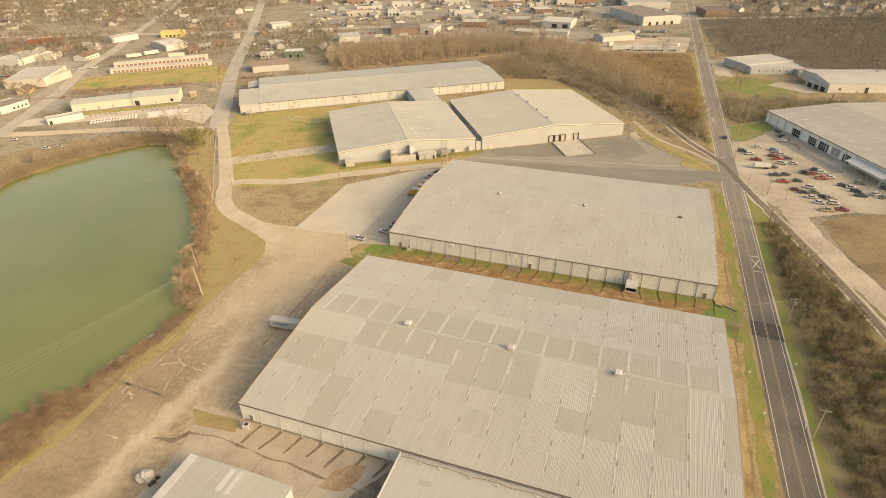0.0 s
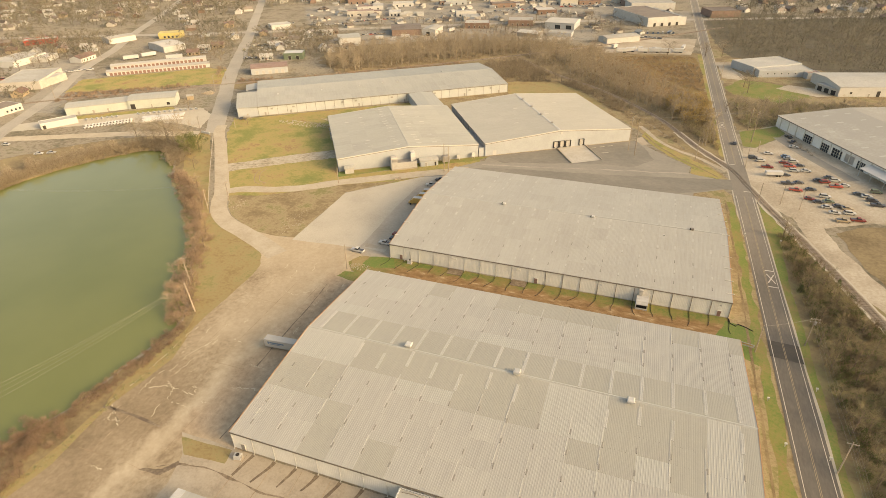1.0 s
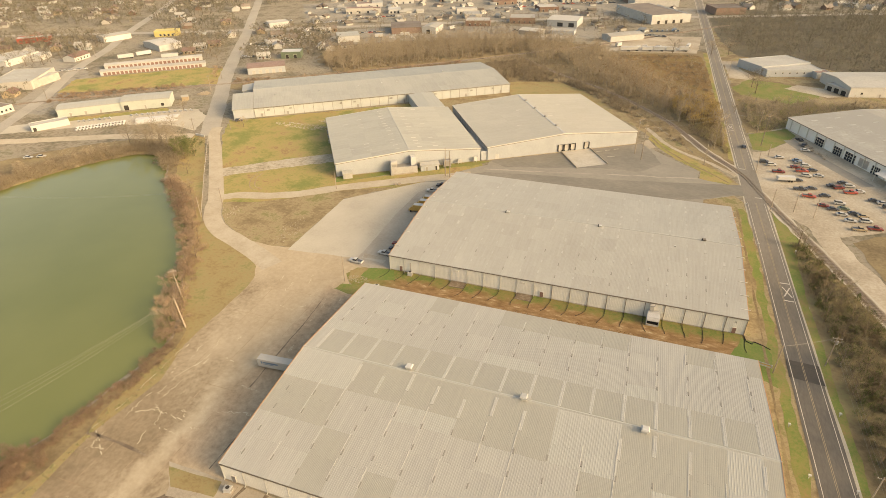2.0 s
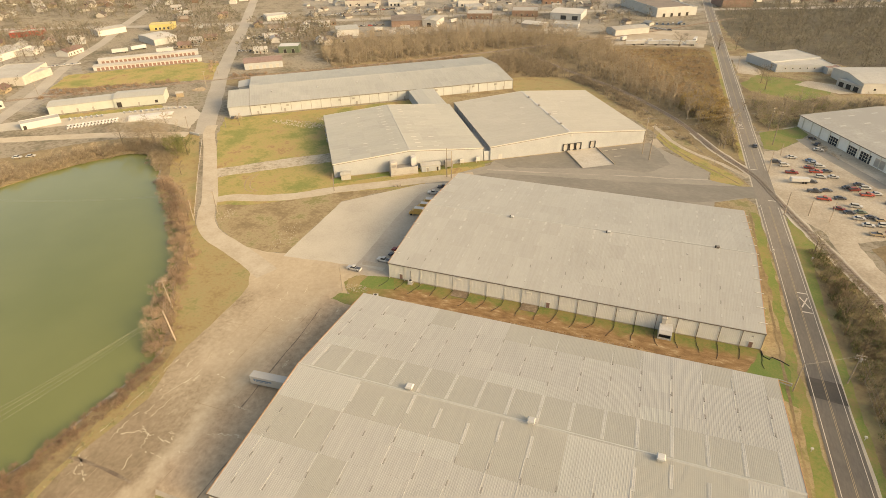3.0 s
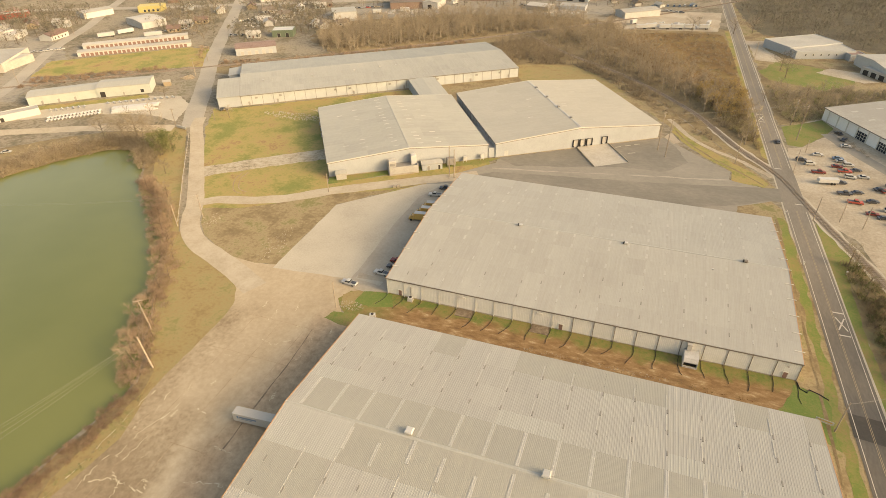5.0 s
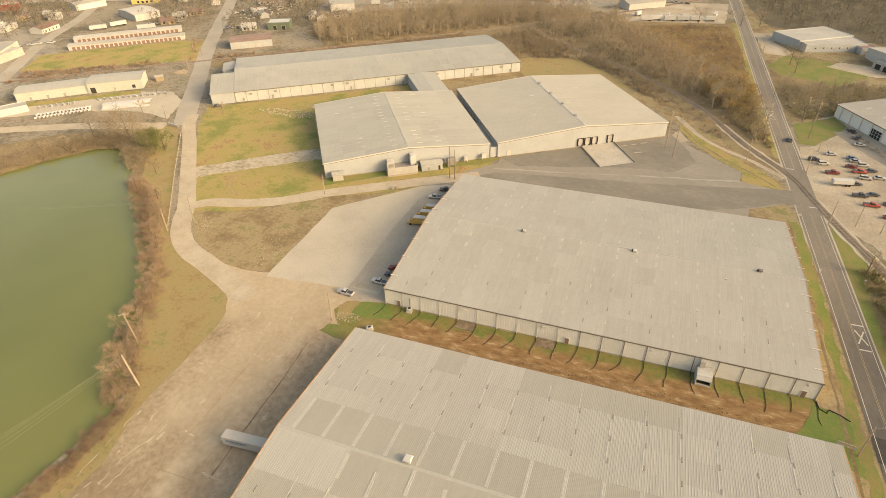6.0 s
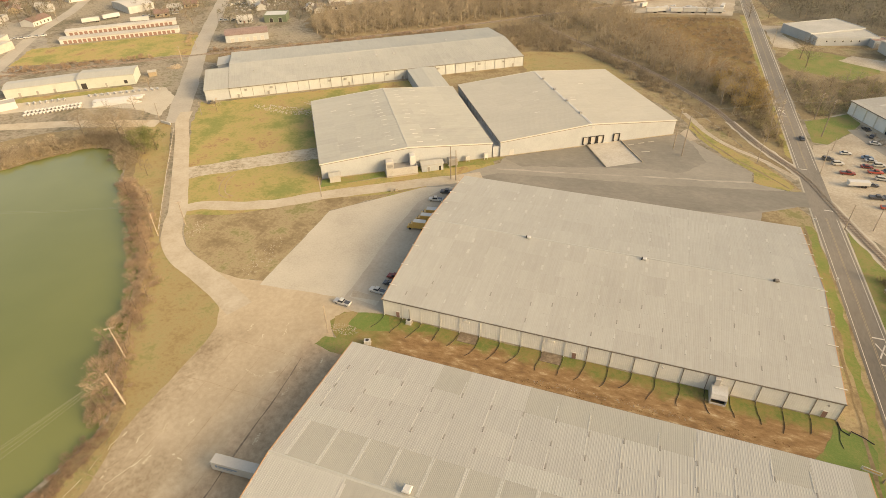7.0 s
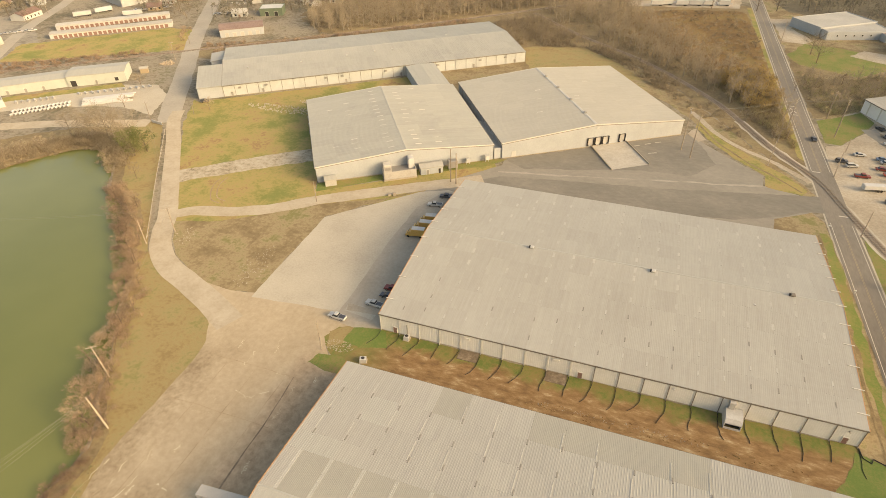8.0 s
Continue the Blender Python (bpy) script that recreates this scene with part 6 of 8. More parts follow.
growth("road_leaf_brush", SHRUBS, scatter(road_wood, 3.0, 17, ((rail_pts, 3.4),), (0.6, 1.3), 4, 0.42), (BARK, TWIG_OLIVE), "olive-green leafy brush along the highway", "brush")
growth("road_evergreens", PINES, scatter(road_wood, 7.0, 7, ((rail_pts, 4.0),), (0.25, 0.5), 2, 0.4), (BARK, PINE), "dark evergreen bushes among roadside brush", "bushes")
growth("east_woods", MID, scatter([(190, 0), (196, -25), (210, -60), (196, -220), (260, -220), (250, -20), (230, 20)], 9.0, 8, ((rail_pts, 4.0), (dense([(165, 47), (180, 8), (190, -20), (205, -60)]), 9)), (0.5, 0.9), 4, 0.15), (PALEBARK, TWIG), "bare woods beyond the railway", "woods")
growth("store_woods", MID, scatter([(136, 240), (137, 262), (150, 250), (176, 262), (205, 268), (235, 262), (228, 232), (205, 232), (188, 232), (166, 218), (150, 212), (138, 206)], 5.0, 9, ((road_pts, 9),), (0.35, 0.7), 4, 0.1), (PALEBARK, TWIG), "bare scrub behind the store", "woods")
right_wood = [(146, 398), (172, 378), (212, 362), (240, 330), (300, 320), (420, 360), (560, 420), (700, 560), (620, 700), (420, 680), (260, 640), (140, 640), (134, 540), (139, 440)]
growth("far_woods", FAR, scatter(right_wood, 8.6, 10, ((road_pts, 11), (streets, 9), (SHEDS, 9)), (0.5, 1.1), 3, 0.05), (TWIG_DARK, TWIG_DARK), "dense bare woods on the far side of the highway", "woods")

# pond banks
bank = dense([(-50, -58), (-56, -48), (-62, -42), (-67, -33), (-74, -23), (-80, -12), (-88, -4), (-97, 6), (-107, 16), (-118, 26), (-131, 36), (-140, 43)], 1.0)
r4 = random.Random(44)
bp = [(x + r4.uniform(-6.0, 3.4), y + r4.uniform(-4.6, 3.0), r4.uniform(0.5, 1.3), r4.uniform(0, 6.28), r4.randrange(4), -0.5) for x, y in bank for _ in range(3)]
growth("bank_brush", FINE, [p for p in bp if r4.random() < 0.85], (BARK, TWIG_RED), "reddish bare brush along the pond's bank", "brush")
bt = [(x + r4.uniform(-5, 2), y + r4.uniform(-4.5, 2), r4.uniform(0.28, 0.6), r4.uniform(0, 6.28), r4.randrange(4), -0.6) for x, y in bank if r4.random() < 0.42]
growth("bank_saplings", NEAR, bt, (BARK, TWIG_RED), "bare reddish saplings leaning over the pond", "saplings")
sb = dense([(-50, -62), (-48.5, -72), (-49, -85), (-50.5, -98), (-54, -110), (-59, -122), (-62, -135)], 1.0)
growth("south_bank_brush", FINE, [(x + r4.uniform(-2.6, 3.5), y + r4.uniform(-1, 1), r4.uniform(0.35, 0.85), r4.uniform(0, 6.28), r4.randrange(4), -0.2) for x, y in sb for _ in range(4) if r4.random() < 0.8] +
       [(-55 + r4.uniform(-6, 10), -120 + r4.uniform(-14, 13), r4.uniform(0.5, 1.1), r4.uniform(0, 6.28), r4.randrange(4), -0.1) for _ in range(130)], (BARK, TWIG_RED), "low reddish brush at the pond's near bank", "brush")
yw = dense([(-46, -60), (-43.5, -70), (-42, -80), (-43.5, -92), (-43, -104), (-43, -116), (-46, -132)], 0.7)
growth("yard_weeds", SHRUBS, [(x + r4.gauss(0, 0.9), y + r4.uniform(-1, 1), r4.uniform(0.12, 0.4), r4.uniform(0, 6.28), r4.randrange(4), 0.03) for x, y in yw], (BARK, TWIG_PALE), "ragged dry weeds at the edge of the yard", "weeds")
wb = dense([(-150, 52), (-160, 62), (-170, 69), (-180, 69), (-188, 65), (-196, 55), (-203, 44), (-209, 33), (-215, 16), (-217, 0), (-213, -15), (-206, -32)], 1.0)
wp = [(x + r4.uniform(-9, 2), y + r4.uniform(-3, 9), r4.uniform(0.7, 1.6), r4.uniform(0, 6.28), r4.randrange(4), -0.1) for x, y in wb for _ in range(4)]
wp += [(x + r4.uniform(0, 4), y - r4.uniform(1.5, 4.5), r4.uniform(0.4, 0.9), r4.uniform(0, 6.28), r4.randrange(4), -0.4) for x, y in wb]
growth("west_brush", SHRUBS, wp, (BARK, TWIG), "brown brush along the pond's far bank", "brush")
growth("west_saplings", NEAR, [(x + r4.uniform(-11, 1), y + r4.uniform(0, 11), r4.uniform(0.3, 0.62), r4.uniform(0, 6.28), r4.randrange(4), 0) for x, y in wb if r4.random() < 0.75], (BARK, TWIG), "bare saplings on the pond's far bank", "saplings")


def tree(base, tpl, mats, m, label, group="trees"):
    wood, tv, tf = tpl
    t = thing(base, m, label, "tree", group)
    part("trunk", wood, mats[0], t)
    part("crown", MB().add(tv, tf), mats[1], t)
    return t


big = tree("tree", bare_tree(51, 16, 6.5, 14, 900, 0.06), (PALEBARK, TWIG), pose(-171, 71, 0), "tall bare tree standing at the pond's corner")
copy_thing(big, pose(-176.5, 75, 0, 0, 0, 130))
copy_thing(big, pose(-165.5, 69, 0, 0, 0, 250))
for x, y, a in ((-182, 71, 40), (-187.5, 76, 190), (-194, 70, 300), (-161, 74.5, 75)):
    copy_thing(big, pose(x, y, 0, 0, 0, a) @ Matrix.Scale(0.85, 4))
pine = tree("evergreen_tree", bare_tree(52, 10, 4.6, 12, 1300, 0.05, 0.1, leafy=0.7), (BARK, PINE), pose(-152.5, 65.5, 0), "dark green evergreen tree leaning over the pond bank")
copy_thing(pine, pose(-157.5, 69.5, 0, 0, 0, 100))
copy_thing(pine, pose(-150, 70.5, 0, 0, 0, 200))
oak = tree("tree", bare_tree(53, 12, 6.0, 14, 900, 0.05), (BARK, TWIG), pose(150.4, 297, 0), "spreading bare tree on a lawn beside the highway")
copy_thing(oak, pose(151.6, 281.5, 0, 0, 0, 80))
copy_thing(oak, pose(127.2, 392, 0, 0, 0, 30))
copy_thing(oak, pose(141, 396, 0, 0, 0, 200))
copy_thing(oak, pose(96, 392, 0, 0, 0, 310))
leaner = tree("tree", bare_tree(54, 8, 3.0, 8, 600, 0.05), (BARK, TWIG_RED), pose(-56, -53.5, -0.6, 0, -8, 0), "reddish bare tree leaning over the water")
copy_thing(leaner, pose(-60, -49.5, -0.6, 0, -10, 60))
copy_thing(leaner, pose(-102, 14, -0.3, 0, 0, 90))
sap = tree("tree", bare_tree(55, 7, 2.4, 8, 420, 0.05), (BARK, TWIG), pose(-136, 49, 0), "slender bare tree near the lane")
for x, y in ((-119, 31), (-108, 20), (-199, 108), (-214, 136), (159, 247), (205, 255), (120, 300), (-152, 118), (134.6, 232)):
    copy_thing(sap, pose(x, y, 0, 0, 0, (x * 7) % 360))

# ------------------------------------------------------------ town
town_polys = [[(-960, 200), (-560, 330), (-480, 400), (-420, 520), (-480, 660), (-700, 900), (-1000, 700)], [(-520, 230), (-480, 250), (-500, 300), (-560, 290)], [(-420, 540), (-300, 640), (-100, 700), (100, 720), (110, 1000), (-500, 980), (-640, 760)],
              [(170, 640), (420, 700), (700, 640), (760, 900), (500, 1050), (140, 960)], [(250, 600), (420, 620), (560, 620), (620, 480), (760, 500), (760, 640), (420, 690)], [(-420, 345), (-345, 390), (-400, 440), (-470, 400)], [(-330, 264), (-264, 268), (-300, 330), (-345, 396), (-400, 350), (-372, 300)],
              [(-560, 180), (-470, 160), (-400, 215), (-430, 262), (-480, 340), (-600, 290)], [(-262, 262), (-236, 250), (-205, 300), (-180, 330), (-215, 345), (-240, 400), (-310, 425), (-330, 385)], [(-430, 130), (-345, 60), (-330, 100), (-400, 190), (-460, 160)]]


def house_shapes():
    """The pieces of a small gabled house, by name."""
    return {"wall": MB().prism([(0, 0), (8, 0), (8, 3), (4, 5.2), (0, 3)], "x", -5.5, 5.5),
            "roof": MB().prism([(-0.6, 2.8), (4, 5.3), (8.6, 2.8), (8.6, 3.0), (4, 5.55), (-0.6, 3.0)], "x", -5.9, 5.9),
            "chimney": MB().box(2, 2.7, 4.6, 5.3, 3.5, 6.2),
            "porch": MB().box(-1.5, 1.5, -1.8, 0, 2.3, 2.5).box(-1.4, -1.25, -1.7, -1.55, 0, 2.3).box(1.25, 1.4, -1.7, -1.55, 0, 2.3),
            "door": MB().box(-0.5, 0.5, -0.06, 0.05, 0.1, 2.15)}


def house(wall, roof, m, label):
    h = thing("house", m, label, "house", "town houses")
    sh = house_shapes()
    for name, mat in (("wall", wall), ("roof", roof), ("chimney", BRICK), ("porch", OFFWHITE), ("door", DOORRED)):
        part(name, sh[name], mat, h)
    for x in (-3, 3.2):
        part("window", MB().box(x - 0.7, x + 0.7, -0.06, 0.05, 0.9, 2.2), GLASS, h)
    return h


kinds = [(WHITE, SHINGLE, "white house with a grey shingle roof"), (BRICK, SHINGLE, "brick house with a brown shingle roof"), (CREAM, FLATROOF, "cream bungalow with a pale roof"), (TANP, REDROOF, "tan house with a rust-red roof"), (WHITE, FLATROOF, "white bungalow with a pale metal roof"), (OFFWHITE, DARKROOF, "off-white house with a dark roof")]
rt = random.Random(21)
plots = []
for poly_i, poly in enumerate(town_polys):
    for x, y, s, a, k, z in scatter(poly, 27.0 if poly_i < 5 else 24.0, 60 + poly_i, ((streets, 13), (SHEDS, 15)), (0.85, 1.35), 6, 0.0):
        if rt.random() > 0.38:
            plots.append((x, y, math.radians(35 + rt.choice((0, 90, 180, 270)) + rt.uniform(-8, 8)), k))
plots.sort(key=lambda p: (p[0] - 75) ** 2 + (p[1] + 145) ** 2)
proto = {}
for x, y, a, k in plots[:200]:
    if k not in proto:
        proto[k] = house(*kinds[k][:2], pose(x, y, 0, 0, 0, math.degrees(a)), kinds[k][2])
    else:
        copy_thing(proto[k], pose(x, y, 0, 0, 0, math.degrees(a)))
shapes = house_shapes()


def triangles(mb, mat):
    tri = [(f[0], f[i], f[i + 1]) for f in mb.f for i in range(1, len(f) - 1)]
    return np.array(mb.v, float), np.array(tri, int), np.full(len(tri), mat)


def house_pack(wall, roof):
    (p, t, m), (p2, t2, m2) = triangles(shapes["wall"], wall), triangles(shapes["roof"], roof)
    return np.concatenate([p, p2]), np.concatenate([t, t2 + len(p)]), np.concatenate([m, m2])


packs = [house_pack(*k) for k in ((0, 2), (1, 2), (0, 3), (1, 4), (0, 3), (0, 5))]
growth("far_houses", packs, [(x, y, 1.0, a, k, 0) for x, y, a, k in plots[200:]], (WHITE, BRICK, SHINGLE, FLATROOF, REDROOF, DARKROOF), "distant small houses of the town's edge", "houses")
growth("yard_sheds", packs, scatter([(-230, 405), (-100, 445), (40, 475), (116, 480), (116, 640), (-40, 680), (-300, 620), (-380, 560), (-300, 440)], 24.0, 105, ((streets, 11), (SHEDS, 14), (road_pts, 12)), (0.45, 0.9), 6, 0.0), (WHITE, OFFWHITE, FLATROOF, FLATROOF, DARKROOF, SHINGLE), "small sheds and huts among trade yards", "sheds")
for poly_i, poly in enumerate(town_polys):
    growth("town_trees", DISTANT, scatter(poly, 10.3 if poly_i < 5 else 8.0, 80 + poly_i, ((streets, 8), (SHEDS, 9)), (0.6, 1.25) if poly_i < 5 else (0.45, 0.95), 3, 0.2), (TWIG_DARK, TWIG_DARK), "bare trees among town houses", "trees")
growth("town_trees", FAR, scatter([(-470, 200), (-420, 190), (-395, 215), (-420, 262), (-470, 330), (-560, 280), (-520, 220)], 9.0, 90, ((streets, 8),), (0.5, 0.95), 3, 0.25), (BARK, TWIG_FAR), "bare trees around town workshops", "trees")
growth("town_trees", FAR, scatter([(-330, 250), (-262, 262), (-330, 380), (-400, 330), (-380, 300)], 11.0, 91, ((streets, 9), (dense([(-416, 328), (-397, 341)]), 14), (dense([(-375, 236), (-325, 262)]), 12)), (0.4, 0.8), 3, 0.35), (BARK, TWIG), "bare trees behind storage units", "trees")
growth("town_trees", FAR, scatter([(-256, 300), (-215, 300), (-190, 340), (-215, 345), (-240, 400), (-310, 420), (-320, 390)], 10.0, 92, ((streets, 9),), (0.5, 0.9), 3, 0.3), (BARK, TWIG), "bare trees between trade yards", "trees")
growth("rail_scrub", SHRUBS, scatter([(-345, 128), (-230, 208), (-200, 226), (-205, 214), (-235, 190), (-325, 116)], 2.5, 93, ((back_pts, 3.0), (streets, 8)), (0.5, 1.1), 4, 0.15), (BARK, TWIG_RED), "reddish scrub along the far railway", "brush")
growth("street_scrub", SHRUBS, scatter([(-236, 196), (-226, 196), (-246, 236), (-262, 246), (-272, 240)], 3.0, 94, ((streets, 7.5),), (0.6, 1.3), 4), (BARK, TWIG_RED), "reddish scrub beside a town street", "brush")
growth("trade_trees", FAR, scatter([(-230, 400), (-100, 440), (40, 470), (110, 560), (60, 600), (-40, 560), (-200, 480), (-300, 440)], 9.0, 95, ((streets, 10), (SHEDS, 8)), (0.4, 0.85), 3, 0.2), (BARK, TWIG_FAR), "scattered bare trees between shops", "trees")
growth("lot_shrubs", SHRUBS, scatter([(166, 190), (178, 166), (186, 150), (182, 148), (172, 164), (162, 186)], 3.0, 96, (), (0.3, 0.7), 4, 0.2), (BARK, TWIG), "low planting in front of the store", "shrubs")
rs = random.Random(77)
for i in range(46):
    x, y = rs.uniform(-360, 100), rs.uniform(500, 690)
    if min((x - q[0]) ** 2 + (y - q[1]) ** 2 for q in streets) < 400 or abs(x - 50) < 75 and y < 660:
        continue
    w, d = rs.uniform(12, 34), rs.uniform(10, 24)
    a = math.radians(25)
    shed("shop", rs.choice(("low white flat-roofed shop in town", "long cream shop building with a pale roof", "brick shop with a flat roof")), "shop", (x, y), (x + w * math.cos(a), y + w * math.sin(a)), d, rs.uniform(4, 6.5),
         rs.choice((WHITE, CREAM, BRICK, OFFWHITE)), rs.choice((FLATROOF, FLATROOF, DARKROOF, REDROOF)), "flat", 0, row(1, w - 1, 3, 2.0, 0.3, 2.6, GLASS, "window"), 0.3, "town shops")

# ------------------------------------------------------------ vehicles
def pick_profile(kind):
    """Side outlines (x, z), length, width, roof box and wheel places for a kind of vehicle."""
    if kind == "pickup":
        body = [(-2.85, 0.45), (2.8, 0.4), (2.85, 0.75), (2.7, 1.0), (1.25, 1.1), (1.2, 1.12), (-0.55, 1.12), (-0.6, 1.12), (-2.85, 1.12)]
        cab = [(-0.6, 1.1), (1.35, 1.1), (0.65, 1.78), (-0.45, 1.8)]
        return body, cab, 1.95, (-1.75, 1.85)
    if kind == "suv":
        body = [(-2.3, 0.45), (2.35, 0.42), (2.4, 0.75), (2.25, 1.0), (1.1, 1.1), (-2.25, 1.12), (-2.35, 0.8)]
        cab = [(-2.2, 1.1), (1.15, 1.1), (0.45, 1.72), (-1.95, 1.74)]
        return body, cab, 1.88, (-1.45, 1.5)
    body = [(-2.3, 0.4), (2.3, 0.38), (2.36, 0.62), (2.2, 0.82), (0.95, 0.93), (-1.6, 0.95), (-2.3, 0.9), (-2.36, 0.62)]
    cab = [(-1.7, 0.93), (1.05, 0.92), (0.25, 1.42), (-1.05, 1.44)]
    return body, cab, 1.8, (-1.4, 1.45)


def vehicle(kind, colour, label, m, group="parked cars"):
    body, cab, w, axles = pick_profile(kind)
    v = thing({"pickup": "pickup_truck", "suv": "car", "sedan": "car"}[kind], m, label, {"pickup": "pickup"}.get(kind, "car"), group)
    h = w / 2
    k = len(body)
    # flanks lean in towards the top
    def ring(prof, y, lean, zb):
        return [(x, y * (1 - lean * max(0, z - zb)), z) for x, z in prof]
    mb = MB()
    a, b = ring(body, -h, 0.08, 0.6), ring(body, h, 0.08, 0.6)
    mb.add(a + b, [tuple(range(k))[::-1], tuple(range(k, 2 * k))] + [(i, (i + 1) % k, k + (i + 1) % k, k + i) for i in range(k)])
    part("body", mb, colour, v)
    c = len(cab)
    a, b = ring(cab, -h * 0.93, 0.28, cab[0][1]), ring(cab, h * 0.93, 0.28, cab[0][1])
    part("window_band", MB().add(a + b, [tuple(range(c))[::-1], tuple(range(c, 2 * c))] + [(i, (i + 1) % c, c + (i + 1) % c, c + i) for i in range(c)]), GLASS, v)
    (x1, z1), (x0, z0) = cab[2], cab[3]
    part("roof", MB().bevel_box(x0 - 0.06, x1 + 0.1, -h * 0.76, h * 0.76, z1 - 0.05, max(z0, z1) + 0.05, 0.04), colour, v)
    if kind == "pickup":
        part("bed", MB().box(-2.7, -0.75, -h * 0.78, h * 0.78, 1.10, 1.135), CHARCOAL, v)
    for ax in axles:
        for s in (-1, 1):
            tyre = part("wheel", MB().wheel(ax, s * (h - 0.1), 0.36, 0.36, 0.24), BLACK, v)
            part("rim", MB().wheel(ax, s * (h - 0.02), 0.36, 0.2, 0.1, 8), SILVER, tyre)
    xf = body[2][0]
    for s in (-1, 1):
        part("headlight", MB().box(xf - 0.12, xf + 0.01, s * h * 0.7 - 0.18, s * h * 0.7 + 0.18, body[2][1] - 0.05, body[2][1] + 0.12), WHITE, v)
    part("bumper", MB().box(xf - 0.1, xf + 0.08, -h * 0.9, h * 0.9, 0.4, 0.58), GREYMETAL, v)
    return v


COLOURS = {"white": WHITE, "silver": SILVER, "black": CHARCOAL, "red": RED, "maroon": MAROON, "blue": BLUE, "tan": TANP, "green": GREEN_P}
made = {}


def park(kind, colour, x, y, a, where="parked on a dusty gravel lot", group="parked cars"):
    z = 0.1
    key = (kind, colour, where)
    words = {"pickup": "pickup truck", "suv": "sport utility car", "sedan": "saloon car"}[kind]
    if key in made:
        return copy_thing(made[key], pose(x, y, z, 0, 0, a))
    made[key] = vehicle(kind, COLOURS[colour], f"{colour} {words} {where}", pose(x, y, z, 0, 0, a), group)
    return made[key]


CARS = [  # kind, colour, x, y, heading
    ("sedan", "white", 151.5, 160, 10), ("suv", "black", 143.2, 151.5, 5), ("suv", "white", 146.5, 148.2, 15), ("pickup", "maroon", 148.7, 139.8, 5), ("sedan", "black", 155.9, 131.4, 10),
    ("sedan", "blue", 159.5, 158, 5), ("sedan", "silver", 160.3, 155, 5), ("suv", "white", 162.5, 151.4, 10), ("sedan", "maroon", 157.4, 148.4, 0), ("pickup", "red", 159.7, 144.0, 5),
    ("sedan", "black", 164.6, 146.4, 20), ("suv", "white", 160.8, 138.3, 0), ("sedan", "white", 166.4, 140, 5), ("pickup", "black", 155.5, 121, 5), ("sedan", "black", 160.6, 123.3, 15),
    ("pickup", "red", 158, 113.8, 0), ("sedan", "black", 164.8, 116.6, 10), ("sedan", "black", 170.1, 129.3, 15), ("suv", "maroon", 172.5, 127.6, 20), ("suv", "white", 177.5, 131, 10),
    ("sedan", "black", 175.6, 134.4, 15), ("pickup", "red", 176.5, 123.5, 10), ("sedan", "white", 180.6, 126, 10), ("sedan", "maroon", 162.3, 105.4, 0), ("suv", "white", 169.5, 110, 0),
    ("sedan", "black", 165.6, 103, 5), ("sedan", "green", 170, 104.8, 5), ("sedan", "white", 168.2, 98.5, 5), ("sedan", "black", 173, 101, 10), ("sedan", "tan", 176.2, 99.5, 10),
    ("sedan", "white", 170.3, 93.3, 0), ("suv", "white", 176.2, 94.6, 5), ("pickup", "tan", 172, 86, 5), ("pickup", "maroon", 178, 88.4, 5), ("sedan", "black", 184.4, 117.4, 0),
    ("sedan", "white", 187.4, 115.7, 5), ("suv", "green", 192.6, 122.2, 5), ("suv", "black", 188.4, 111.6, 0), ("pickup", "black", 189.6, 107, 0), ("suv", "white", 196.3, 110.6, 40),
    ("sedan", "green", 198.9, 107.5, 10), ("sedan", "black", 202.2, 119.1, 0), ("sedan", "black", 165.5, 191, 120), ("sedan", "white", 165.8, 174.6, 0), ("sedan", "black", 166.5, 183, 60)]
for kind, colour, x, y, a in CARS:
    park(kind, colour, x, y, a)
park("pickup", "white", -14.4, 0.2, 175, "parked at the edge of a yard", "yard trucks")
park("pickup", "white", -6.2, 8.8, 175, "parked at the edge of a yard", "yard trucks")
park("sedan", "black", -4.0, 13.5, 178, "parked at the edge of a yard", "yard trucks")
park("pickup", "maroon", -3.6, 17.0, 178, "parked at the edge of a yard", "yard trucks")
park("pickup", "white", -8.0, 67.5, 190, "parked at the edge of a yard", "yard trucks")
park("pickup", "black", -5.6, 74.5, 190, "parked at the edge of a yard", "yard trucks")
park("sedan", "black", 135.6, 171, 90, "standing on the highway", "road cars")
park("sedan", "white", -237.2, 39.5, 30, "parked on a track by the pond")
park("sedan", "white", -231.5, 43, 30, "parked on a track by the pond")
park("sedan", "white", -269.9, 44.7, 10, "parked on a track by the pond")
park("suv", "black", -162.0, 126.6, 35, "parked by the long warehouse")
rc = random.Random(12)
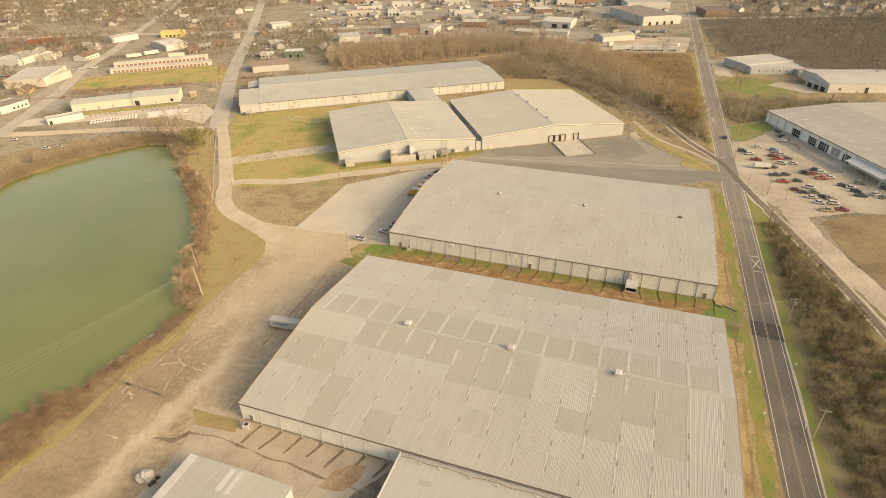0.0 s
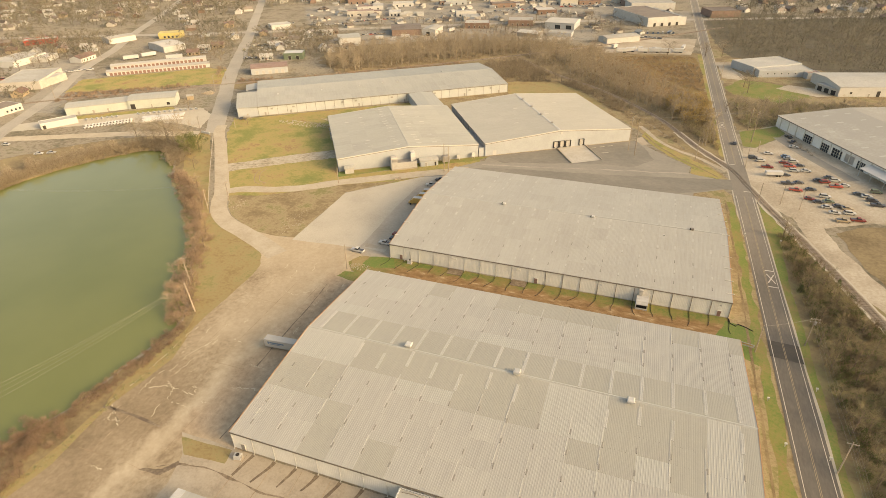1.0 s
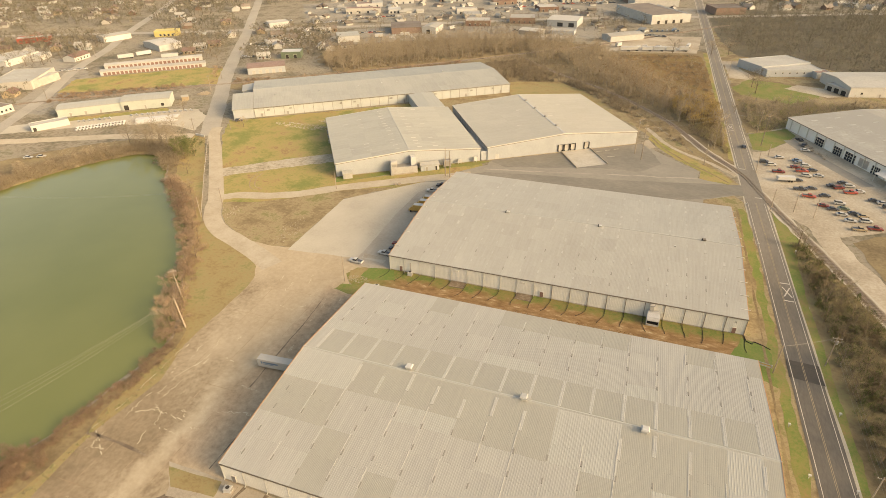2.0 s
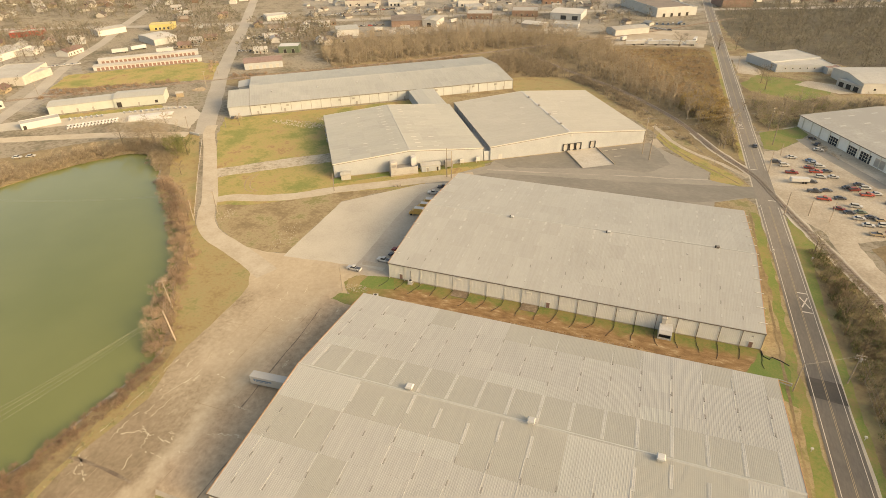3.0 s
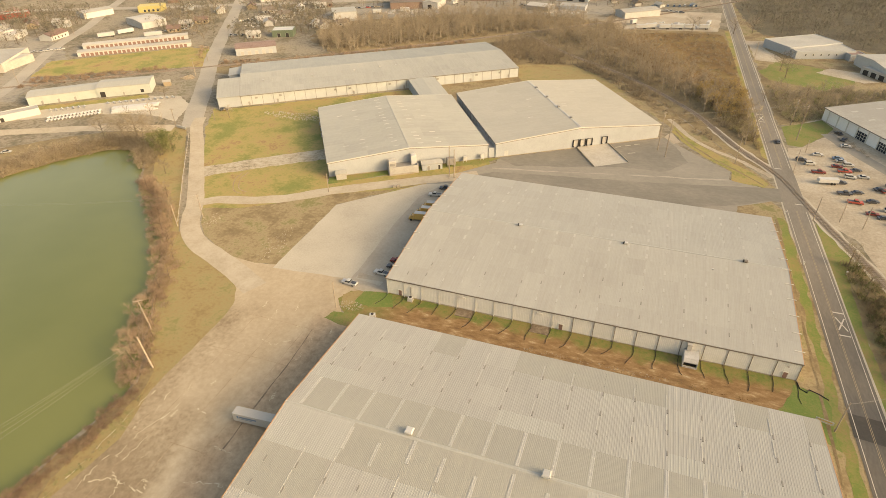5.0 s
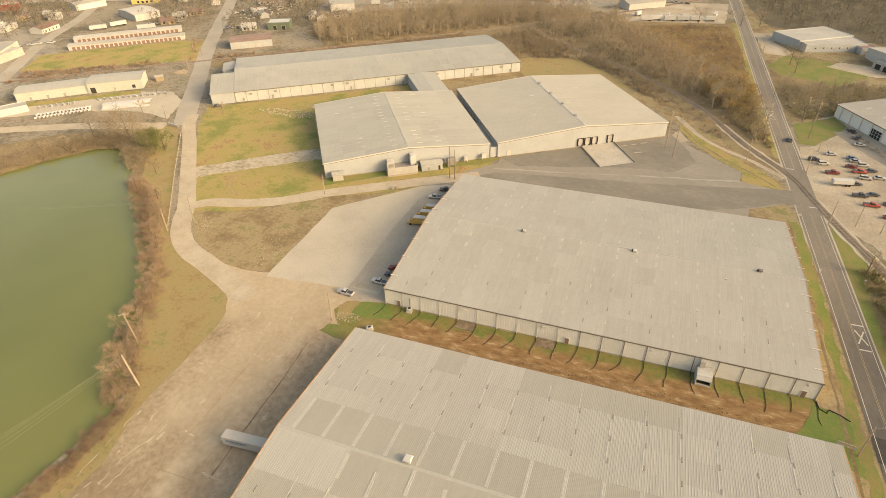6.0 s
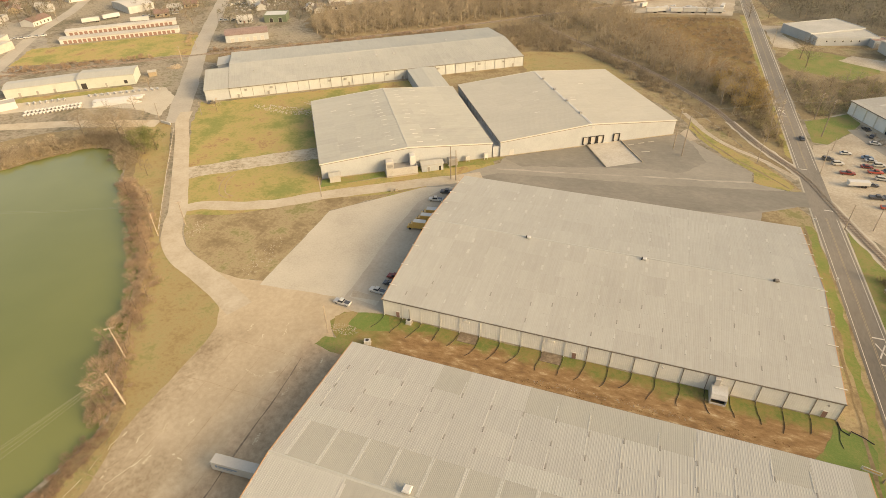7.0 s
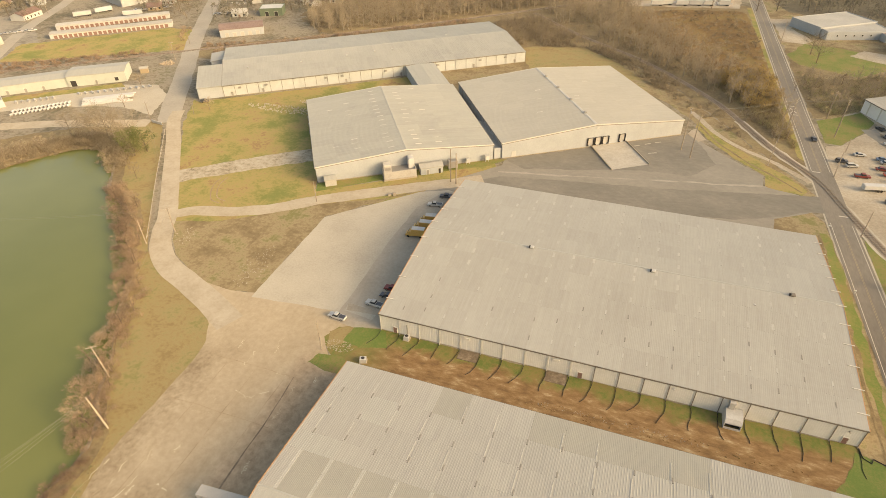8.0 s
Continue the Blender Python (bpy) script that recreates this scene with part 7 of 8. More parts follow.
for n, x0, y0, dx, dy, a, cols in ((9, -292, 322, 3.6, 3.4, 60, ("white", "white", "silver", "black")), (7, -268, 276, 3.2, 1.4, 80, ("white", "silver", "black")), (8, -278, 446, 4, 4.5, 40, ("white", "black", "silver")),
                             (7, -424, 152, 2.6, 1.6, 20, ("black", "red", "silver")), (6, -392, 186, 3.4, 3.0, 50, ("white", "silver")), (12, -115, 585, 5, 3.5, 20, ("white", "black", "red", "silver")),
                             (12, -40, 640, 5.5, 2.2, 10, ("white", "red", "black", "silver")), (10, 44, 470, 4.8, -1.2, 0, ("white", "silver", "black")), (9, 60, 480, 5, 1.5, 90, ("white", "blue", "silver")), (10, -250, 480, 4, 3, 20, ("white", "black", "red")),
                             (8, -345, 420, 3, 3.6, 110, ("white", "silver", "black")), (7, -340, 268, 3.2, 2.6, 40, ("white", "silver")), (7, -215, 400, 3.6, 2.2, 30, ("black", "tan", "white", "red")), (6, -60, 455, 4, 1, 10, ("tan", "white", "black"))):
    for i in range(n):
        park(rc.choice(("sedan", "suv", "pickup")), rc.choice(cols), x0 + dx * i + rc.uniform(-0.5, 0.5), y0 + dy * i + rc.uniform(-0.5, 0.5), a + rc.choice((0, 180)) + rc.uniform(-6, 6), "parked on a lot in town", "town cars")


def box_truck(label, m, colour, box_mat, group="yellow trucks"):
    t = thing("box_truck", m, label, "truck", group)
    part("cargo_box", MB().bevel_box(-3.4, 1.4, -1.2, 1.2, 0.9, 3.5, 0.06), box_mat, t)
    cab = part("cab", MB().prism([(1.5, 0.6), (3.6, 0.6), (3.6, 1.35), (2.9, 1.6), (2.4, 2.4), (1.5, 2.45)], "y", -1.05, 1.05), colour, t)
    part("windscreen", MB().prism([(2.92, 1.62), (2.98, 1.62), (2.48, 2.38), (2.42, 2.38)], "y", -0.95, 0.95), GLASS, cab)
    part("chassis", MB().box(-3.3, 3.3, -0.5, 0.5, 0.55, 0.9), DARK, t)
    for x in (-2.0, 2.6):
        for s in (-1, 1):
            part("wheel", MB().wheel(x, s * 0.95, 0.48, 0.48, 0.3), BLACK, t)
    return t


yt = box_truck("yellow box truck with a white roof parked by a warehouse", pose(-7.6, 46.5, 0.1, 0, 0, 188), YELLOW, YELLOW)
part("roof_sheet", MB().box(-3.3, 1.3, -1.1, 1.1, 3.5, 3.54), WHITE, yt)
copy_thing(yt, pose(-6.6, 51.5, 0.1, 0, 0, 188))
copy_thing(yt, pose(-6.0, 56.0, 0.1, 0, 0, 190))


def trailer(label, m, L, mat, bars=None, group="", high=2.8):
    t = thing("semi_trailer", m, label, "trailer", group)
    part("box", MB().bevel_box(0, L, -1.25, 1.25, 1.1, 1.1 + high, 0.05), mat, t)
    part("frame", MB().box(0.5, L - 0.5, -0.5, 0.5, 0.8, 1.1), DARK, t)
    for x in (L - 1.4, L - 2.6):
        for s in (-1, 1):
            part("wheel", MB().wheel(x, s * 1.0, 0.5, 0.5, 0.3), BLACK, t)
    for s in (-0.8, 0.8):
        part("landing_leg", MB().box(2.0, 2.15, s - 0.08, s + 0.08, 0, 1.0), GREYMETAL, t)
    for x0, x1, z0, z1, mt in bars or ():
        part("lettering", MB().box(x0, x1, -1.262, -1.25, z0, z1), mt, t)
    return t


trailer("white semi-trailer with a dark lettered side", pose(-15.4, -60.6, 0.08, 0, 0, 4), 13.2, OFFWHITE,
        [(1.2, 1.7, 2.3, 3.2, BLUE), (1.9, 6.8, 2.6, 3.1, BLUE), (1.9, 5.6, 2.2, 2.4, BLUE)])
trailer("white box trailer parked on a car park", pose(146.5, 128.6, 0.08, 0, 0, 12), 8.0, WHITE, high=1.6)
strip("tyre_rut", smooth_line([(-101.6, 61.3), (-100.6, 53.5), (-95, 45), (-89.8, 43.4)], 6), 0.5, 0.06, DARKYARD, "brown tyre rut curving over grass", "rut", amp=0.3)
strip("tyre_rut", smooth_line([(-99.4, 62), (-98.4, 54.5), (-93.5, 47), (-88.4, 45.4)], 6), 0.5, 0.06, DARKYARD, "brown tyre rut curving over grass", "rut", amp=0.3)
for x, y, a, L in ((-374.8, 238, 50, 13), (-367, 252, 62, 13), (-338, 251.8, 38, 14), (52, 388, 15, 9), (60, 392, 20, 8), (70, 393, 15, 9), (80, 396, 10, 9), (90, 398, 12, 8), (101, 401, 10, 8), (47, 402, 60, 7), (108, 410, 80, 10),
                (-166, 398, 20, 9), (-128, 440, 70, 9), (-188, 384, 30, 8)):
    trailer("white box trailer standing on a lot in town", pose(x, y, 0.08, 0, 0, a), L, WHITE, None, "town trailers")

# ------------------------------------------------------------ poles and cables
def utility_pole(m, h, arms=1, label="weathered wooden utility pole with a crossarm", extra=None, r=0.17, tilt=(0, 0)):
    p = thing("utility_pole", m, label, "utility pole", "utility poles")
    part("pole", MB().tube([(0, 0, -0.3), (tilt[0] * 0.5, tilt[1] * 0.5, h / 2), (tilt[0], tilt[1], h)], r, r * 0.62, 8), POLEWOOD, p)
    for k in range(arms):
        z = h - 0.6 - 1.1 * k
        arm = part("crossarm", MB().box(tilt[0] - 1.3, tilt[0] + 1.3, tilt[1] - 0.2, tilt[1] - 0.06, z, z + 0.14), POLEWOOD, p)
        for x in (-1.15, -0.5, 0.5, 1.15):
            part("insulator", MB().tube([(tilt[0] + x, tilt[1] - 0.13, z + 0.14), (tilt[0] + x, tilt[1] - 0.13, z + 0.36)], 0.06, 0.04, 6), WHITE, arm)
    if extra == "transformer":
        part("transformer", MB().tube([(0.45, 0, h - 2.6), (0.45, 0, h - 1.5)], 0.32, 0.32, 10), GREYMETAL, p)
    return p


POLES = {"pond": (-50, -53, 12.2, 90, 0), "bush": (-62.5, -40, 11.5, 40, 1), "yard": (-12.5, -12.7, 10.8, 90, 0), "lane": (-92.8, 21.7, 10.5, 40, 1), "lane_west": (-97.6, 12.4, 10.0, 40, 0), "gate": (-172, 97.5, 10.5, 30, 1), "field": (-53.5, 56.2, 9.0, 30, 0),
         "pair_a": (-8.2, 86.5, 15, 0, 0), "pair_b": (-5.6, 85.6, 14, 0, 0), "apron_a": (79.7, 143.9, 19.5, 60, 1), "apron_b": (83.4, 137.0, 19.0, 60, 1), "track": (114.3, 139.4, 11.5, 60, 0), "road_w": (124.4, 174.7, 16.5, 60, 2),
         "store_a": (144.6, 176.7, 18.0, 60, 2), "store_b": (144.7, 198.2, 13.5, 60, 1), "lot_a": (138.3, 137.0, 11.0, 80, 0), "lot_b": (146.6, 162, 6.5, 80, 0), "lot_c": (139.8, 93.7, 10.5, 80, 0), "lot_d": (149.2, 95.7, 9.5, 80, 0), "lot_e": (156.5, 92.7, 9.5, 80, 0),
         "road_s": (128.5, -15.5, 10.5, 90, 0), "wood_a": (143.2, -7.5, 11.0, 0, 2), "wood_b": (142.6, -56.5, 11.0, 0, 1), "far_a": (135.6, 313.6, 14, 80, 0), "town_a": (-238.8, 208.4, 11, 30, 1), "town_b": (-223.9, 176.9, 12, 30, 1), "town_c": (-157, 111.6, 7, 30, 0), "town_d": (-330, 128, 10, 30, 1), "town_e": (-404, 240, 10, 30, 1)}
for key, (x, y, h, a, arms) in POLES.items():
    lean = {"pond": (-0.5, 0.5), "bush": (-0.8, 0.9), "store_a": (0.6, 0.0), "lot_a": (0.8, 0.2)}.get(key, (0.1, 0.0))
    utility_pole(pose(x, y, 0, 0, 0, a), h, arms, "weathered wooden utility pole with a crossarm" if arms else "plain weathered wooden pole", "transformer" if key in ("store_b", "wood_a", "apron_a") else None, 0.27 if h > 12 else 0.2, lean)


def cable(a, b, sag, label="thin pale weathered overhead cable between poles", r=0.018):
    p, q = Vector(a), Vector(b)
    mb = MB().tube([tuple(p.lerp(q, k / 12) - Vector((0, 0, sag * 4 * (k / 12) * (1 - k / 12)))) for k in range(13)], r, sides=3)
    tagged(part("cable", mb, CABLE), label, "cable", "overhead cables")


def span(a, b, offs=(0,), sag=1.0, drop=0.3):
    (x0, y0, h0, *_), (x1, y1, h1, *_) = POLES[a], POLES[b]
    for o in offs:
        cable((x0 + o, y0 + 0.2 * o, h0 - drop), (x1 + o, y1 + 0.2 * o, h1 - drop), sag)


span("apron_a", "road_w", (-0.8, 0, 0.8), 1.6)
span("apron_b", "road_w", (-0.5, 0.5), 1.6, 1.4)
span("road_w", "store_a", (-0.8, 0, 0.8), 0.8)
span("road_w", "store_b", (-0.5, 0.5), 0.8, 1.0)
span("wood_a", "wood_b", (-1, 0, 1), 1.0)
span("road_s", "wood_a", (0, 0.5), 0.3)
span("bush", "pond", (-0.6, 0, 0.6), 0.6)
span("lane", "bush", (-0.5, 0.5), 1.5)
span("gate", "lane", (-0.5, 0.5), 2.0)
span("town_a", "town_b", (0,), 0.6)
span("town_b", "gate", (0,), 1.2)
for o in (-0.9, -0.3, 0.4, 1.0):
    cable((-50 + o * 0.6, -53, 12 - abs(o) * 0.5), (-77 + o * 5.0, -140, 10), 2.2)
    cable((142.6 + o, -56.5, 10.6), (142 + o, -150, 10.8), 1.0)
for o in (-0.5, 0.5):
    cable((-92.8, 21.7 + o, 10.2), (-205, -20 + o, 10.5), 3.0)

# ------------------------------------------------------------ around the warehouses
def hose(x, y, length, bend, seed, m=None):
    r = random.Random(seed)
    pts = [(x, y, 0.35), (x + r.uniform(-0.1, 0.1), y - 0.5, 0.16)]
    n = 6
    for k in range(1, n + 1):
        s = k / n
        pts.append((x + bend * s * s + 0.35 * math.sin(s * 5 + seed) * s + r.uniform(-0.12, 0.12), y - 0.5 - length * s, 0.12))
    ob = part("drain_hose", MB().tube(pts, 0.07, sides=6), BLACK)
    tagged(ob, "black corrugated drain hose lying on grass", "hose", "drain hoses")


rh = random.Random(3)
for i in range(21):
    x = min(max(i * 6.1, 0.15), 121.85)
    hose(x, -0.55, rh.uniform(5.0, 7.6), rh.uniform(-2.6, -0.4) if i < 15 else rh.uniform(-0.3, 0.9), i)
for i in range(21):
    x = min(max(-0.5 + i * 6.165, -0.35), 122.6)
    if i % 7 != 4:
        r = random.Random(50 + i)
        dx, L = r.uniform(-1.4, 0.6), r.uniform(2.4, 3.8)
        ob = part("drain_hose", MB().tube([(x, -18.75, 0.3), (x, -18.4, 0.16), (x + dx * 0.3, -18.4 + L * 0.5, 0.16), (x + dx, -18.4 + L, 0.16)], 0.13, sides=6), BLACK)
        tagged(ob, "short black drain hose lying on red earth", "hose", "drain hoses")
ob = part("drain_hose", MB().tube([(122, -0.6, 0.2), (122.4, -3, 0.16), (124, -4, 0.16), (124.6, -2.6, 0.16), (127, -3.6, 0.16), (129, -5, 0.16)], 0.13, sides=6), BLACK)
tagged(ob, "black corrugated drain hose curling across grass", "hose", "drain hoses")

# intake hood on the front wall
hood = thing("intake_hood", pose(94.5, 0, 0), "white rounded ventilation hood standing against a warehouse wall", "hood")
part("shell", MB().prism([(-0.1, 1.4), (-0.1, 3.2), (-0.6, 3.5), (-2.6, 3.5), (-3.7, 3.1), (-4.4, 2.1), (-4.4, 1.9), (-4.1, 1.9), (-3.3, 2.8), (-2.4, 3.2), (-0.5, 3.2), (-0.4, 1.4)], "x", -1.9, 1.9), WHITE, hood)
for x in (-1.95, 1.75):
    part("cheek", MB().prism([(-0.1, 0.05), (-0.1, 3.15), (-0.6, 3.42), (-2.6, 3.42), (-3.65, 3.04), (-4.35, 2.05), (-4.35, 0.05)], "x", x, x + 0.2), WHITE, hood)
part("opening", MB().box(-1.75, 1.75, -3.3, -3.1, 0.1, 2.7), DARK, hood)
part("sill", MB().box(-1.95, 1.95, -4.45, -4.1, 0.05, 0.5), OFFWHITE, hood)
part("duct", MB().box(-1.4, -0.2, -1.2, -0.08, 3.3, 5.6), OFFWHITE, hood)
part("duct_cap", MB().bevel_box(-1.55, -0.05, -1.35, -0.08, 5.6, 5.9, 0.1), OFFWHITE, hood)


def ac_unit(m, label, w=1.5):
    a = thing("condenser_unit", m, label, "condenser", "condensers")
    part("cabinet", MB().bevel_box(-w / 2, w / 2, -0.7, 0.7, 0.15, 1.4, 0.08), WHITE, a)
    part("fan_grille", MB().tube([(0, 0, 1.4), (0, 0, 1.46)], 0.5, 0.5, 12), DARK, a)
    part("plinth", MB().box(-w / 2 - 0.2, w / 2 + 0.2, -0.9, 0.9, 0, 0.15), CONCRETE, a)
    part("side_panel", MB().box(w / 2 - 0.02, w / 2 + 0.02, -0.55, 0.55, 0.3, 1.2), GREYMETAL, a)
    return a


ac_unit(pose(8.8, -1.4, 0.06), "white condenser unit beside a warehouse wall")
ac_unit(pose(0.6, -13.0, 0.06, 0, 0, 20), "white condenser unit on grass behind a warehouse", 1.8)
ac_unit(pose(2.6, -99.6, 0.08, 0, 0, 10), "white condenser unit by the warehouse door", 1.9)
pipe = part("flue_pipe", MB().tube([(8.6, -0.3, 1.2), (8.6, -0.3, 4.6)], 0.14, sides=8), GREYMETAL, north)
for x in (24.6, 48.9):
    tagged(part("wall_pad", MB().box(x, x + 5.6, -3.8, -0.2, 0.02, 0.12), STAIN), "dark stained pad in grass at the wall", "slab", "wall pads")
for k in range(11):
    part("rake_strap", MB().box(-2.2 + 122.2, 122.6, 4 + 7 * k - 0.13, 4 + 7 * k + 0.13, roof_at(79.2, NE, NR, 4 + 7 * k) + 0.2, roof_at(79.2, NE, NR, 4 + 7 * k) + 0.3), PALETRIM, north)
for k in range(8):
    y = 6 + 9.5 * k
    part("rake_strap", MB().box(-0.4, 2.0, y - 0.13, y + 0.13, roof_at(79.2, NE, NR, y) + 0.2, roof_at(79.2, NE, NR, y) + 0.3), PALETRIM, north)

# pale concrete slab, rubble, kerbs
patch("loading_slab", [(-14.3, 7.2), (-3.7, 6.6), (-3.6, 4.9), (-13.4, 4.1)], 0.1, CONCRETE, "pale concrete slab beside a parked truck", "slab", 0.1)


def rubble(cx, cy, rx, ry, n, seed, mat, label, size=(0.1, 0.45)):
    r = random.Random(seed)
    mb = MB()
    for _ in range(n):
        a, d = r.uniform(0, 6.28), math.sqrt(r.random())
        x, y, s = cx + rx * d * math.cos(a), cy + ry * d * math.sin(a), r.uniform(*size)
        v = [(x + s * px * r.uniform(0.6, 1.2), y + s * py * r.uniform(0.6, 1.2), z * s * r.uniform(0.5, 1.0) + 0.03) for px, py, z in ((-1, -1, 0), (1, -1, 0), (1, 1, 0), (-1, 1, 0), (-0.6, -0.6, 1), (0.6, -0.6, 1), (0.6, 0.6, 1), (-0.6, 0.6, 1))]
        mb.add(v, [(4, 5, 6, 7), (0, 1, 5, 4), (1, 2, 6, 5), (2, 3, 7, 6), (3, 0, 4, 7)])
    tagged(part("rubble", mb, mat), label, "rubble", kind="stuff")


rubble(-8.5, -9.8, 4.4, 2.2, 210, 1, CONCRETE, "pale broken stone rubble in rough grass", (0.05, 0.14))
rubble(-116, 131, 22, 4.5, 260, 2, PALEROCK, "pale broken stones scattered over the field", (0.12, 0.42))
rubble(-104, 143, 9, 3, 120, 22, PALEROCK, "pale stones in a broken line across grass", (0.1, 0.36))
rubble(-53, 14, 5, 12, 120, 3, LOT, "pale stones scattered in rough brown grass", (0.05, 0.2))
rubble(-88, 20, 4, 6, 80, 4, DIRTLANE, "pale stones beside a dirt lane", (0.06, 0.2))
rubble(75, -11.6, 36, 1.6, 120, 5, EARTH, "clods of red earth lying along a drainage strip", (0.05, 0.2))
rubble(70, -11.2, 30, 0.9, 130, 15, CONCRETE, "pale washed-out stones along a drainage strip", (0.04, 0.13))
rubble(-226, 172, 5, 4, 60, 6, TANP, "heap of rusty scrap and timber", (0.3, 0.9))
rubble(-20, 443, 26, 16, 140, 7, OFFWHITE, "scrap and stored goods in a trade yard", (0.4, 1.3))
rubble(-150, 395, 30, 14, 160, 8, OFFWHITE, "stored goods and scrap in a trade yard", (0.4, 1.3))
rubble(85, 408, 26, 10, 90, 9, WHITE, "covered boats and goods on a sales lot", (0.6, 1.6))
rubble(-275, 345, 22, 40, 120, 10, OFFWHITE, "stored goods behind town workshops", (0.4, 1.2))

# cracks and old lines across the yard
PALEWEED = surface("dry_weeds", ((0.42, 0.34, 0.215), (0.52, 0.44, 0.31), (0.60, 0.52, 0.38)), 0.4, 2, 0.95, 0.2, 5)
CRACKS = [[(-44.4, -96), (-43.5, -86), (-43.5, -75), (-43.6, -63), (-42.9, -59)], [(-38.9, -93), (-39.2, -87), (-39, -80)], [(-36.7, -80), (-36.7, -73), (-34.4, -66), (-33.3, -60)], [(-34.3, -80), (-34.1, -73.5), (-33.3, -70)],
          [(-37.4, -87), (-33, -85), (-28.5, -85), (-23.7, -85.2), (-24.4, -83.2), (-26, -82.6)], [(-34.4, -83.6), (-31, -85), (-30, -87.3), (-29, -89.4)], [(-27.6, -89.8), (-22.2, -89.8)], [(-28.7, -95.5), (-30.3, -90)],
          [(-37.6, -65), (-38.5, -59), (-37.4, -54)], [(-27.6, -61.2), (-23.7, -61.6)], [(-16.4, -80), (-9.8, -78.2), (-6, -78.2)], [(-27, -32.8), (-22.3, -33.6), (-18.8, -30.6)], [(-42.6, -96), (-38.3, -98.7), (-35, -101)]]
rk2 = random.Random(91)
for _ in range(24):
    x, y, ln = rk2.uniform(-43, -6), rk2.uniform(-118, -14), rk2.uniform(1.5, 6)
    turn = rk2.random() < 0.3
    CRACKS.append([(x, y), (x + rk2.uniform(-0.4, 0.4) + (ln * 0.5 if turn else 0), y + (0 if turn else ln * 0.5)), (x + (ln if turn else rk2.uniform(-0.5, 0.5)), y + (rk2.uniform(-0.5, 0.5) if turn else ln))])
for k, c in enumerate(CRACKS):
    r = random.Random(k)
    line = [(p.x + r.uniform(-0.4, 0.4), p.y + r.uniform(-0.4, 0.4)) for p in smooth_line(c, 9)]
    i = 0
    while i < len(line) - 2:
        n = r.randrange(2, 6)
        strip("weed_line", line[i:i + n + 1], r.uniform(0.1, 0.3) * (1 if k < 13 else 0.6), 0.085, PALEWEED, "pale weed-filled crack in the ground", "crack", 0.1, 0.22)
        i += n + r.randrange(0, 3)
for x0, x1, y in ((-44, -1, -40), (-44, -1, -72), (-42, -17, -110), (-40, -12, -24)):
    strip("slab_joint", [(x0 + (x1 - x0) * k / 20, y + noise.noise((k * 0.3, y, 0)) * 0.4) for k in range(21)], 0.1, 0.08, DARKYARD, "dark joint between old concrete slabs", "joint", amp=0.15)
strip("dark_joint", smooth_line([(-14.7, -24), (-13.8, -37), (-13.6, -53), (-13.2, -70)], 8), 0.3, 0.083, STAIN, "dark open joint between old asphalt and concrete", "joint", amp=0.25)
strip("dark_joint", smooth_line([(-4.2, -74), (-5.5, -86), (-6, -96)], 8), 0.3, 0.083, STAIN, "dark open joint beside the warehouse wall", "joint", amp=0.25)
for x in (-35, -26, -17):
    strip("slab_joint", [(x + noise.noise((k * 0.3, x, 0)) * 0.4, -120 + k * 4.5) for k in range(22)], 0.09, 0.08, DARKYARD, "dark joint between old concrete slabs", "joint", amp=0.15)
strip("dark_crack", smooth_line([(-44.4, -97.2), (-35, -97.0), (-24, -97.8)], 6), 0.7, 0.085, STAIN, "dark drainage crack across the yard", "crack", amp=0.5)
strip("wet_streak", smooth_line([(-17, -110), (-14, -107.5), (-10.7, -105.9), (0, -104.8), (11, -106), (22, -106), (31, -107), (45, -107)], 6), 0.55, 0.09, STAIN, "dark wet run across concrete slabs", "stain", amp=0.9)
patch("wet_patch", [(-19, -110.5), (-13, -110), (-10.5, -106), (-11, -105.4), (-13.5, -108.6), (-18, -109.6)], 0.092, STAIN, "dark wet patch on old concrete", "stain", 0.5, 0.8)
for i in range(1, 8):
    x = -0.5 + i * 6.165
    r = random.Random(i)
    strip("spout_stain", smooth_line([(x, -97.6), (x - 0.4, -99.5), (x - 1.4 - r.random(), -102.5 - r.random() * 2.2)], 4), 1.2, 0.088, STAIN, "dark damp stain below a downspout", "stain", 0.5, 0.3)
patch("rust_patch", [(29.5, -109.5), (31.5, -104), (34, -101.2), (38, -100.6), (38.5, -104), (36, -109)], 0.095, RUST, "orange rust stain on concrete", "stain", 0.7, 0.7)
patch("wet_patch", [(38, -110), (41, -104), (44.5, -99.5), (46, -99), (46, -112)], 0.089, STAIN, "dark wet patch beside the annex", "stain", 0.7, 0.8)
for x in (4, 12, 20, 28):
    strip("slab_joint", [(x, -98), (x + 0.3, -104), (x + 0.2, -113.5)], 0.12, 0.086, DARKYARD, "dark joint between concrete slabs", "joint", amp=0.1)
lump = bmesh.new()
bmesh.ops.create_icosphere(lump, subdivisions=4, radius=1.0)
for v in lump.verts:
    k = 0.85 + 0.26 * noise.noise(v.co * 1.7) + 0.07 * noise.noise(v.co * 4.6 + Vector((3, 1, 2)))
    v.co = Vector((v.co.x * 2.6 * k, v.co.y * 2.0 * k, max(-0.15, v.co.z) * 2.4 * k))
lump_mesh = bpy.data.meshes.new("tarp")
lump.to_mesh(lump_mesh)
lump.free()
cover = thing("covered_heap", pose(-11.6, -120.5, 0.05, 0, 0, 20), "lumpy heap under a crumpled white tarpaulin beside a garage", "heap")
part("tarp", lump_mesh, OFFWHITE, cover)
